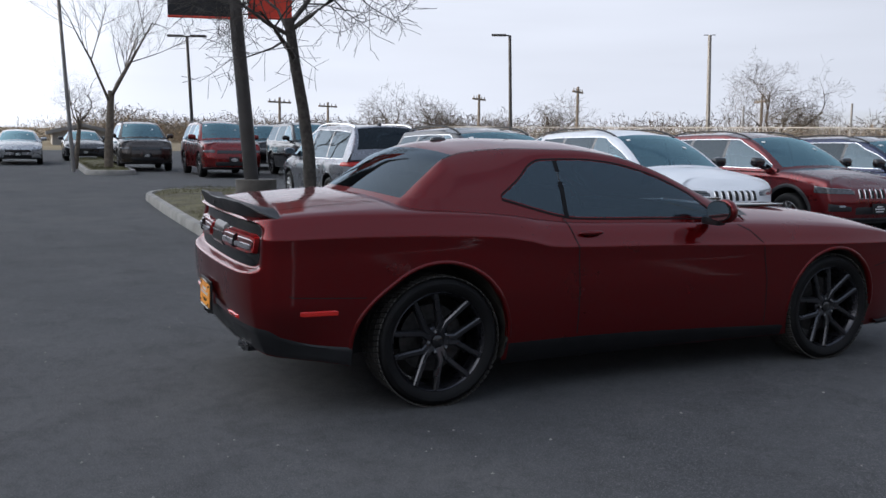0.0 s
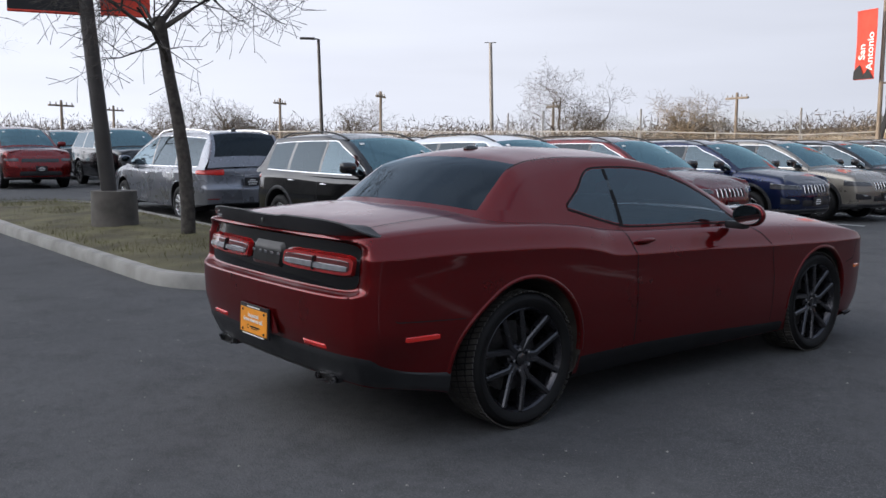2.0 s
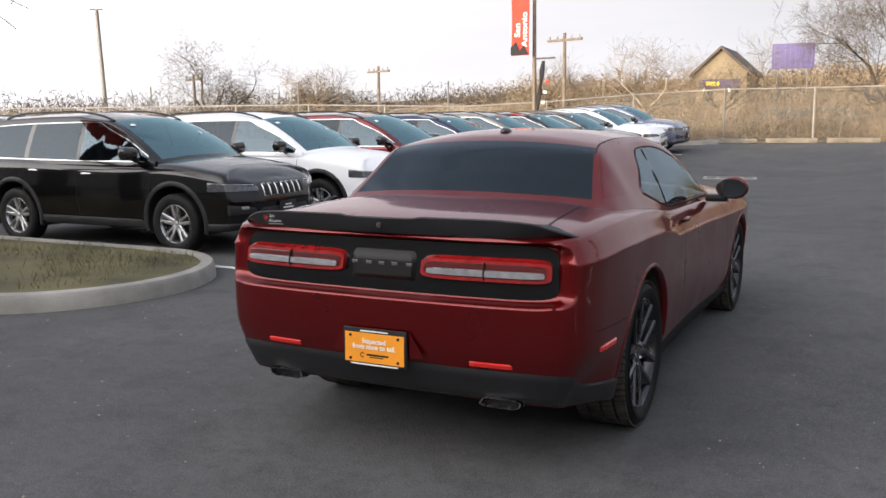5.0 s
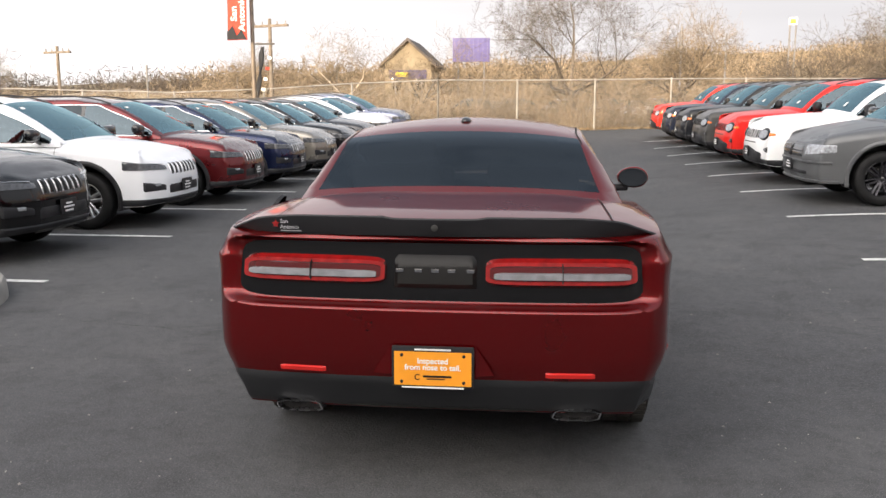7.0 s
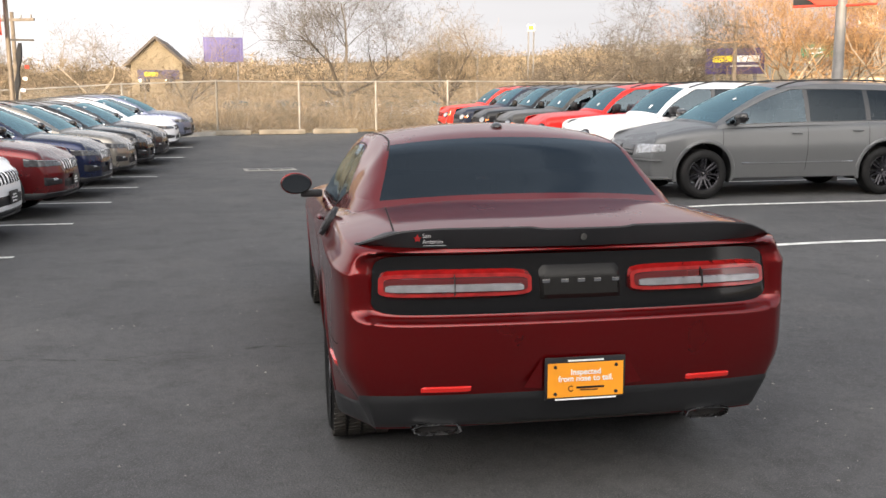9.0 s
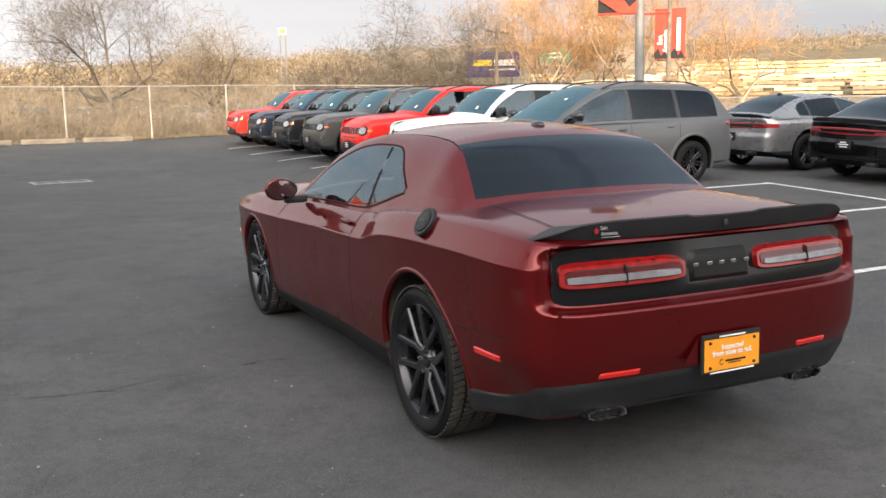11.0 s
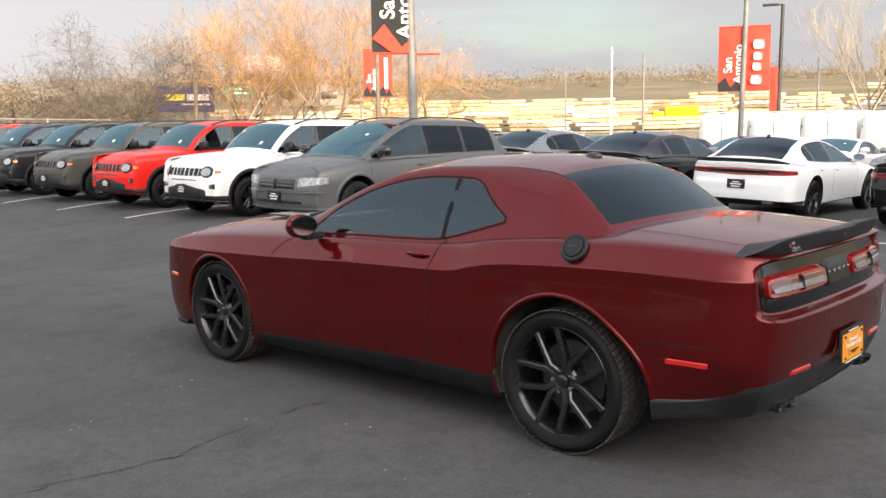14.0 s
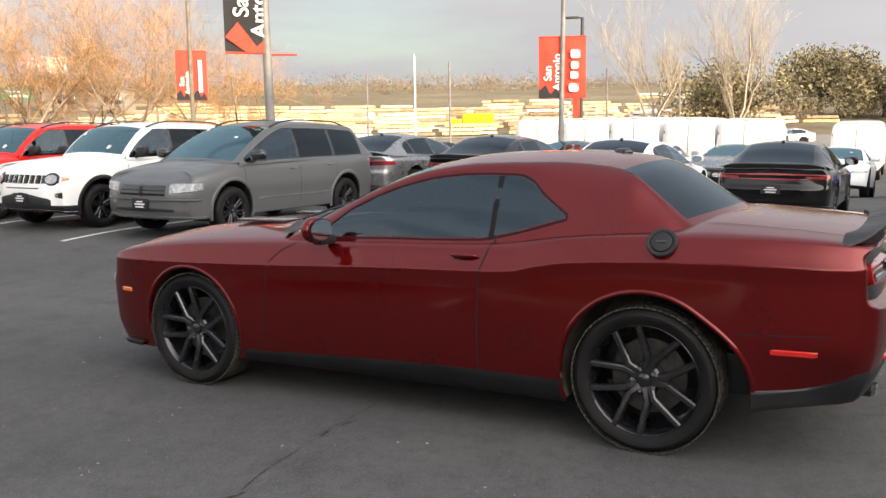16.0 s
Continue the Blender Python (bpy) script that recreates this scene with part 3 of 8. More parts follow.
    X = bw[:, None] + (we - bw)[:, None] * tt.clip(-0.2, 1) + spec.get("bulge", 0.018) * np.sin(np.pi * tt.clip(0, 1))
    Sd = np.stack([X, np.repeat(Y[:, None], 8, 1), lev], -1)
    glass = np.zeros((len(Y) - 1, 7), int)
    for k, w in enumerate(spec["windows"]):
        rows = (mid < max(w[0], w[1])) & (mid > min(w[0], w[1]))
        glass[rows, 2:5] = k + 1
    tiny = (b - a)[:-1] + (b - a)[1:] < 0.004
    glass[tiny] = 0
    grids.append((Sd, glass == 0, True))
    pil = np.zeros_like(glass, bool)
    for wa, wb2 in zip(spec["windows"][:-1], spec["windows"][1:]):
        one = np.zeros_like(glass, bool)
        one[((mid < wa[1]) & (mid > wb2[0])), 2:5] = True
        one &= glass == 0
        pil |= one
        for s in (1, -1) if one.any() else ():
            part("pillar", mesh_from([(Sd * np.array([s, 1, 1]), one, False)]), GLOSS_BLACK, parent, outward=(0, 1.0, 0.9))
    grids[-1] = (Sd, (glass == 0) & ~pil, True)
    body = part("body", mesh_from(grids), paint, parent, spec.get("body_label", ""), spec.get("soft_angle", 38))
    # arch flanges and wheel houses
    for yc, Ra in () if spec.get("plain") else ((rear_y, spec["arch_r"]), (wb, spec.get("arch_front", spec["arch_r"]))):
        for s in (1, -1):
            bm = bmesh.new()
            ring = []
            for k in range(41):
                t = -0.35 + (math.pi + 0.7) * k / 40
                reach = Ra * float(arch_reach(t, spec.get("arch_leg", 0.0) if yc < 1 else 0.0))
                yy, zz = yc + reach * math.cos(t), max(zc + reach * math.sin(t), 0.10)
                if spec.get("arch_leg") and yc < 1 and yy < yc:
                    zz = max(zz, float(sh.zbot(yy)) + 0.01)
                px = float(sh.point(sh.at_y(yy), zz)[0])
                ring.append([bm.verts.new((s * (px - d), yc + (yy - yc) * f, zz)) for d, f in ((0.0015, 1), (0.012, 0.985), (0.05, 0.99), (0.30, 1.0))]
                            + [bm.verts.new((s * (px - 0.42), yc + (yy - yc) * 0.9, zz)), bm.verts.new((s * (px - 0.42), yc, R))])
            for A, B in zip(ring[:-1], ring[1:]):
                for i in range(5):
                    bm.faces.new((A[i], A[i + 1], B[i + 1], B[i]))
            part("wheel_house", bm, DUSTY if spec.get("hero") else BLACK, parent)
    # floor and cabin tub
    part("underbody", box(0, wb / 2, 0.36, 1.1, wb + 1.0, 0.22, 0.03), BLACK, parent)
    tub = mesh_from([(T - np.array([0, 0, 0.04]), cab, False)])
    part("cabin", tub, CABIN, parent)
    part("windshield", mesh_from([(G, ws, False)]), spec.get("front_glass", GLASS_LIGHT), parent, "sky-reflecting windshield", outward=(0, 1.0, 0.9))
    part("rear_window", mesh_from([(G, rw, False)]), GLASS_DARK, parent, "dark tinted rear window", outward=(0, 1.0, 0.9))
    for k in range(len(spec["windows"])):
        for s in (1, -1):
            S2 = Sd * np.array([s, 1, 1])
            part("side_window", mesh_from([(S2, glass == k + 1, False)]), spec.get("side_glass", GLASS_SIDE if k == 0 else GLASS_DARK), parent, outward=(0, 1.0, 0.9))
    sh.top = lambda yy, u: np.array([fw(yy) * u, yy + bow(yy) * (1 - u * u), fe(yy) + (fz(yy) - fe(yy)) * (1 - abs(u) ** 2.2)])

    def flank(yy, zz, out=0.0):
        e, b0 = float(fe(yy)), min(float(zb_(yy)), float(fe(yy)) - 0.002)
        t = (zz - b0) / max(e - b0, 0.01)
        return np.array([float(wb_(yy)) + (float(fw(yy)) - float(wb_(yy))) * t + spec.get("bulge", 0.018) * math.sin(math.pi * min(max(t, 0), 1)) + out, yy, zz])
    sh.flank, sh.glo, sh.ghi = flank, glo, ghi
    if spec.get("plain"):
        for yc in (0.0, wb):
            for s in (1, -1):
                w = spec["tyre_w"]
                part("wheel", revolve([(-w / 2, 0.001), (-w / 2, R), (w / 2, R), (w / 2 + 0.01, spec["rim_r"]), (w * 0.35, spec["rim_r"] * 0.9), (w * 0.35, 0.001)], 18), RUBBER, parent, "", 40, pose(s * spec["track"], yc, R, 0, 0, 0 if s > 0 else 180))
        return sh
    for ys in spec["seats"]:
        for s in (1, -1):
            z0 = float(zb_(ys)) - 0.06
            back = pose(s * 0.36, ys, z0, 10)
            bm = box(0, 0, 0.06, 0.48, 0.13, 0.40, 0.05, back)
            add_box(bm, 0, 0.0, 0.33, 0.26, 0.09, 0.15, 0.035, back)
            part("seat", bm, SEAT, parent)
    # steering wheel
    sy, sz = spec["steer"]
    st = revolve([(0.012 * math.cos(t), 0.17 + 0.014 * math.sin(t)) for t in np.linspace(0, 2 * math.pi, 9)], 28)
    part("steering_wheel", st, BLACK, parent, "", 40, pose(-0.37, sy, sz, 0, 0, 90) @ pose(0, 0, 0, 0, -22, 0))
    for yc in (rear_y, wb):
        for s in (1, -1):
            wheel(parent, s * spec["track"], yc, R, spec["tyre_w"], spec["rim_r"], s, spec["rim_style"], spec["rim_mat"], spec.get("hero", False))
    return sh


def mirrors(parent, x, y, z, paint, size=1.0):
    for s in (1, -1):
        bm = bmesh.new()
        bmesh.ops.create_uvsphere(bm, u_segments=24, v_segments=14, radius=1.0)
        for v in bm.verts:
            a, b, d = (math.copysign(abs(k) ** 0.62, k) for k in v.co)
            v.co = (s * (x + 0.11) + a * 0.118 * size, y + (b * 0.075 if b > 0 else b * 0.045) * size, z + d * 0.072 * size * (1 + 0.12 * a * s))
        add_cone(bm, (s * (x - 0.03), y + 0.02, z - 0.10), (s * (x + 0.07), y + 0.01, z - 0.05), 0.03, 0.035, 10)
        mr = part("door_mirror", bm, paint, parent)
        gl = bmesh.new()
        bmesh.ops.create_circle(gl, cap_ends=True, segments=20, radius=1.0, matrix=pose(s * (x + 0.11), y - 0.047 * size, z, 90) @ Matrix.Diagonal((0.095 * size, 0.058 * size, 1, 1)))
        part("mirror_glass", gl, MIRROR, mr, "mirror glass")


def colour(parent, rgb):
    for o in (parent, *parent.children_recursive):
        o.color = (*rgb, 1)


COUPE_SHAPE = dict(
    hero=True, soft_angle=64, rows=800, levels=100, roof_rows=110, wheelbase=2.946, half_width=0.961, tyre_r=0.367, tyre_w=0.282, rim_r=0.282, arch_r=0.430, arch_front=0.397, rear_y=-0.012, arch_leg=0.20, track=0.781, arch_up=0.013,
    rim_style="y", rim_mat=RIM_BLACK,
    plan=[(0, 3.89), (0.45, 3.87), (0.74, 3.80), (0.875, 3.67), (0.93, 3.38), (0.95, 2.946), (0.94, 2.2), (0.928, 1.3), (0.935, 0.7), (0.946, 0.15),
          (0.945, -0.4), (0.934, -0.75), (0.902, -0.94), (0.82, -1.035), (0.5, -1.085), (0.25, -1.096), (0, -1.099)],
    bottom=[(-1.10, 0.362), (-1.0, 0.345), (-0.6, 0.295), (-0.42, 0.25), (0.42, 0.22), (2.4, 0.2), (3.4, 0.2), (3.88, 0.22)],
    shoulder=[(-1.10, 1.045), (-0.98, 1.06), (-0.5, 1.085), (0, 1.08), (0.35, 1.06), (0.9, 1.0), (1.5, 0.985), (2.2, 0.965), (3.0, 0.922), (3.6, 0.85), (3.88, 0.75)],
    centre=[(-1.10, 1.05), (-0.98, 1.10), (-0.6, 1.145), (-0.3, 1.165), (0, 1.12), (1.5, 1.03), (2.2, 1.05), (3.0, 1.02), (3.6, 0.915), (3.88, 0.76)],
    side=[(0.15, 0.10), (0.25, 0.055), (0.35, 0.03), (0.5, 0.010), (0.65, 0.0), (1.2, 0.0)],
    crease=[(-1.2, 0.965), (-0.83, 0.971), (-0.5, 0.977), (-0.09, 0.97), (0.337, 0.948), (0.514, 0.922), (0.70, 0.882), (0.9, 0.872), (1.5, 0.859), (2.2, 0.835), (2.8, 0.82), (3.9, 0.80)],
    above_crease=[(-0.9, 0.004), (-0.10, 0.006), (-0.03, 0.002), (-0.004, 0.0), (0.008, 0.008), (0.03, 0.020), (0.08, 0.044), (0.11, 0.065), (0.14, 0.10), (0.3, 0.2)],
    nose=[(0.15, 0.2), (0.25, 0.06), (0.4, 0.0), (0.6, 0.0), (0.72, 0.03), (0.85, 0.1)],
    tail=[(0.3, 0.085), (0.4, 0.045), (0.5, 0.018), (0.6, 0.004), (0.74, -0.004), (0.79, -0.004), (1.0, 0.03), (1.03, 0.035), (1.06, 0.05)],
    recess=(0.919, 0.124, 0.848, 0.060), crown_pow=3.2,
    cabin=(2.0, -0.2),
    roof=[(2.20, 1.06, 0.78, 1.0), (1.9, 1.195, 0.74, 1.15), (1.55, 1.36, 0.68, 1.31), (1.3, 1.44, 0.64, 1.385), (1.0, 1.483, 0.62, 1.42), (0.6, 1.49, 0.61, 1.425), (0.30, 1.462, 0.60, 1.405),
          (0.15, 1.405, 0.62, 1.37), (0.0, 1.30, 0.66, 1.265), (-0.14, 1.195, 0.705, 1.155), (-0.24, 1.13, 0.735, 1.09)],
    windshield=(2.13, 1.33), rear_window=(0.20, -0.15), belt=[(-0.24, 1.07), (0.1, 1.08), (0.5, 1.05), (0.9, 1.01), (1.5, 1.0), (2.2, 0.98)], glass_u=0.955,
    belt_w=[(-0.24, 0.80), (0.3, 0.81), (1.2, 0.83), (2.2, 0.83)],
    windows=[(2.0, 0.850), (0.840, 0.43)],
    glass_low=[(0.43, 1.152), (0.835, 1.045), (0.9, 1.035), (1.5, 1.02), (2.2, 1.0)],
    glass_high=[(0.43, 1.155), (0.57, 1.25), (0.675, 1.335), (0.74, 1.357), (0.9, 1.363), (1.02, 1.362), (1.2, 1.348), (1.46, 1.29), (1.76, 1.165), (1.99, 1.02), (2.2, 1.0)],
    bow=[(-0.24, -0.16), (-0.1, -0.13), (0.2, -0.06), (0.5, 0), (1.3, 0.07), (2.2, 0.20)], seats=(1.0, 0.35), steer=(1.62, 1.02), front_glass=GLASS_LIGHT, side_glass=GLASS_SIDE)


def suv_spec(wb, of, orr, hw, H, belt, hood_f, hood_c, ycowl, ywt, yrt, tumble, windows, corner=0.34, R=0.35, rim=0.225, style="five", rim_mat=RIM_BLACK, drop=0.13, **more):
    yF, yR, zb = wb + of, -orr, 0.29
    d = dict(
        rows=130, levels=28, soft_angle=64, edge_r=0.11, wheelbase=wb, half_width=hw, tyre_r=R, tyre_w=0.225, rim_r=rim, arch_r=R + 0.072, track=hw - 0.135, rim_style=style, rim_mat=rim_mat,
        plan=[(0, yF), (0.5 * hw, yF - 0.03), (0.76 * hw, yF - 0.09 - corner * 0.12), (0.89 * hw, yF - corner * 0.60), (0.95 * hw, yF - corner * 1.15), (0.985 * hw, wb), (0.97 * hw, wb * 0.72), (0.975 * hw, wb * 0.3),
              (hw, 0.0), (0.96 * hw, yR + 0.30), (0.84 * hw, yR + 0.09), (0.5 * hw, yR + 0.02), (0, yR)],
        bottom=[(yR, zb + 0.12), (yR + 0.4, zb + 0.04), (0.5, zb), (wb - 0.4, zb), (yF - 0.3, zb), (yF, zb + 0.03)],
        shoulder=[(yR, belt + 0.03), (0.0, belt + 0.03), (wb * 0.6, belt - 0.01), (ycowl, hood_c - 0.03), (yF - 0.3, hood_f + 0.0), (yF - 0.13, hood_f - drop * 0.5), (yF - 0.04, hood_f - drop * 0.93), (yF, hood_f - drop)],
        centre=[(yR, belt + 0.04), (wb * 0.6, belt + 0.02), (ycowl, hood_c + 0.03), (yF - 0.3, hood_f + 0.03), (yF - 0.13, hood_f - drop * 0.5 + 0.015), (yF - 0.04, hood_f - drop * 0.93 + 0.006), (yF, hood_f - drop + 0.004)],
        side=[(0.15, 0.06), (0.3, 0.03), (0.5, 0.012), (0.7, 0.0), (0.9, 0.012), (belt, 0.035), (belt + 0.08, 0.07)],
        nose=[(0.15, 0.16), (0.3, 0.04), (0.42, 0.0), (0.60, 0.0), (0.70, 0.018), (0.80, 0.05), (0.88, 0.085), (1.0, 0.15)],
        tail=[(0.2, 0.15), (0.38, 0.02), (0.5, 0.0), (0.66, 0.0), (0.74, 0.05), (belt + 0.03, 0.09)],
        cabin=(ycowl - 0.05, yR + 0.18),
        roof=[(ycowl, hood_c + 0.03, hw - 0.13, hood_c - 0.02), ((ycowl + ywt) / 2 + 0.02, (hood_c + H) / 2 + 0.02, (hw - 0.13 + tumble) / 2 + 0.005, (hood_c + H) / 2 - 0.03),
              (ywt, H - 0.07, tumble, H - 0.12), (ywt - 0.45, H - 0.01, tumble + 0.005, H - 0.065), (wb * 0.35, H, tumble, H - 0.05), (yrt, H - 0.035, tumble - 0.03, H - 0.09),
              ((yrt + yR) / 2, (belt + H) / 2 + 0.06, tumble, (belt + H) / 2 + 0.03), (yR + 0.10, belt + 0.05, hw - 0.16, belt + 0.02)],
        windshield=(ycowl - 0.05, ywt + 0.02), rear_window=(yrt - 0.05, yR + 0.15), belt=[(yR, belt + 0.02), (wb * 0.6, belt), (ycowl, hood_c - 0.02)],
        belt_w=[(yR, hw - 0.11), (0, hw - 0.08), (ycowl, hw - 0.08)], windows=windows,
        glass_low=[(yR, belt + 0.05), (wb * 0.6, belt + 0.02), (ycowl, hood_c)],
        glass_high=[(yR + 0.2, belt + 0.06), (yrt - 0.02, H - 0.17), (wb * 0.5, H - 0.125), (ywt - 0.05, H - 0.165), ((ycowl + ywt) / 2, (hood_c + H) / 2 - 0.07), (ycowl - 0.05, hood_c)],
        bow=[(yR, -0.05), (yrt, -0.02), (wb * 0.4, 0), (ywt, 0.06), (ycowl, 0.14)], seats=(wb * 0.47, wb * 0.10), steer=(ycowl - 0.42, belt + 0.05), crown_pow=3.0)
    d.update(more)
    return d


MID_SUV = suv_spec(2.71, 0.95, 0.99, 0.93, 1.67, 1.06, 0.95, 1.08, 2.42, 1.48, -0.55, 0.64,
                    [(2.28, 1.15), (1.09, 0.22), (0.14, -0.52)], R=0.36, rim=0.23, style="five", rim_mat=RIM_SILVER, drop=0.095)
COMPACT_SUV = suv_spec(2.636, 0.88, 0.88, 0.91, 1.64, 1.05, 0.96, 1.07, 2.33, 1.42, -0.45, 0.63,
                   [(2.20, 1.12), (1.06, 0.2), (0.12, -0.48)], R=0.35, rim_mat=RIM_SILVER, drop=0.09)
BOXY_SUV = suv_spec(2.57, 0.83, 0.84, 0.90, 1.69, 1.09, 1.02, 1.10, 2.02, 1.42, -0.58, 0.68,
                    [(1.95, 1.02), (0.95, 0.15), (0.05, -0.50)], corner=0.20, R=0.35, style="five", drop=0.06)
CROSSOVER = suv_spec(2.89, 0.95, 1.05, 0.917, 1.69, 1.07, 0.92, 1.06, 2.70, 1.66, -0.42, 0.63,
                   [(2.56, 1.30), (1.23, 0.32), (0.24, -0.58)], R=0.36, rim=0.235, style="seven", drop=0.09, corner=0.28)
LARGE_SUV = suv_spec(3.04, 0.95, 1.12, 0.962, 1.80, 1.14, 1.06, 1.18, 2.62, 1.72, -0.75, 0.66,
                   [(2.5, 1.40), (1.33, 0.35), (0.27, -0.75)], R=0.38, rim=0.25)
MINIVAN = suv_spec(3.09, 0.97, 1.11, 1.0, 1.76, 1.03, 0.86, 1.06, 3.0, 1.75, -0.70, 0.70,
                   [(2.85, 1.55), (1.48, 0.35), (0.27, -0.72)], R=0.345, rim=0.22, style="ten", rim_mat=RIM_SILVER)
SEDAN_SHAPE = suv_spec(3.05, 0.90, 1.12, 0.95, 1.46, 0.98, 0.82, 0.98, 2.35, 1.25, 0.10, 0.60, [(2.2, 0.95), (0.89, 0.10), (0.04, -0.22)], R=0.36, rim=0.25)
SEDAN_SHAPE.update(
    roof=[(2.35, 1.01, 0.80, 0.95), (1.95, 1.16, 0.75, 1.11), (1.5, 1.33, 0.68, 1.27), (1.2, 1.41, 0.63, 1.345), (0.7, 1.46, 0.60, 1.40), (0.2, 1.44, 0.60, 1.375),
          (-0.2, 1.34, 0.62, 1.28), (-0.55, 1.19, 0.66, 1.14), (-0.82, 1.09, 0.68, 1.05)],
    windshield=(2.28, 1.27), rear_window=(0.15, -0.75), cabin=(2.2, -0.7),
    shoulder=[(-1.12, 1.0), (-0.9, 1.03), (0, 1.03), (1.8, 0.96), (2.4, 0.93), (3.6, 0.80), (3.85, 0.74), (3.95, 0.70)],
    centre=[(-1.12, 1.02), (-0.9, 1.09), (-0.5, 1.10), (1.8, 1.0), (2.4, 1.01), (3.6, 0.85), (3.85, 0.77), (3.95, 0.71)],
    belt=[(-0.82, 1.03), (0, 1.03), (1.5, 0.98), (2.35, 0.95)],
    glass_low=[(-0.3, 1.06), (0.5, 1.02), (1.5, 0.99), (2.35, 0.96)],
    glass_high=[(-0.3, 1.07), (-0.1, 1.26), (0.2, 1.33), (0.8, 1.36), (1.2, 1.315), (1.5, 1.235), (2.2, 0.98), (2.35, 0.96)],
    nose=[(0.15, 0.16), (0.3, 0.04), (0.42, 0.0), (0.6, 0.0), (0.7, 0.03), (0.8, 0.10)],
    tail=[(0.2, 0.15), (0.38, 0.02), (0.5, 0.0), (0.66, 0.0), (0.74, 0.03), (0.9, 0.04), (1.02, 0.0)])


# ---------- the ground ----------
def lot_z(x, y):
    x, y = np.asarray(x, float), np.asarray(y, float)
    rise = smooth(0.5, 5, x) * smooth(-1, 9, y) * (0.12 + 0.015 * np.clip(y, 0, 30) + 0.005 * np.clip(x - 4, 0, 12)) + 0.18 * smooth(-12, -21, x) - 0.38 * smooth(18, 27, x)
    far = (1 - smooth(0.5, 5, x)) * smooth(-14, -3, x) * 0.5 * smooth(18, 30, y)
    return rise + far


def step_(a, b, v):
    t = min(1.0, max(0.0, (v - a) / (b - a)))
    return t * t * (3 - 2 * t)


def gz(x, y):
    """ground_z() for one place."""
    r = math.hypot(x, y) + 1e-6
    sx = step_(0.5, 5, x)
    lot = 0.18 * step_(-12, -21, x) - 0.38 * step_(18, 27, x) + sx * step_(-1, 9, y) * (0.12 + 0.015 * min(30, max(0, y)) + 0.005 * min(12, max(0, x - 4))) + (1 - sx) * step_(-14, -3, x) * 0.5 * step_(18, 30, y)
    land = 0.35 + min(0.1, max(0.012, 0.02 + 0.09 * (0.6 * x + 0.45 * y) / r)) * min(260, max(0, r - 68))
    out = step_(34, 60, r)
    return lot * (1 - out) + land * out


def ground_z(x, y):
    """Lot, then the land beyond it, which climbs gently to the hills."""
    x, y = np.asarray(x, float), np.asarray(y, float)
    r = np.hypot(x, y) + 1e-6
    slope = np.clip(0.02 + 0.09 * (0.6 * x + 0.45 * y) / r, 0.012, 0.1)
    land = 0.35 + slope * np.clip(r - 68, 0, 260)
    out = smooth(34, 60, r)
    return lot_z(x, y) * (1 - out) + land * out


def on_ground(x, y, yaw=0.0, dz=0.0):
    """A pose on the ground, leaning with it."""
    e = 0.8
    n = Vector((-(ground_z(x + e, y) - ground_z(x - e, y)) / (2 * e), -(ground_z(x, y + e) - ground_z(x, y - e)) / (2 * e), 1)).normalized()
    lean = Vector((0, 0, 1)).rotation_difference(n).to_matrix().to_4x4()
    return Matrix.Translation((x, y, float(ground_z(x, y)) + dz)) @ lean @ pose(0, 0, 0, 0, 0, yaw)


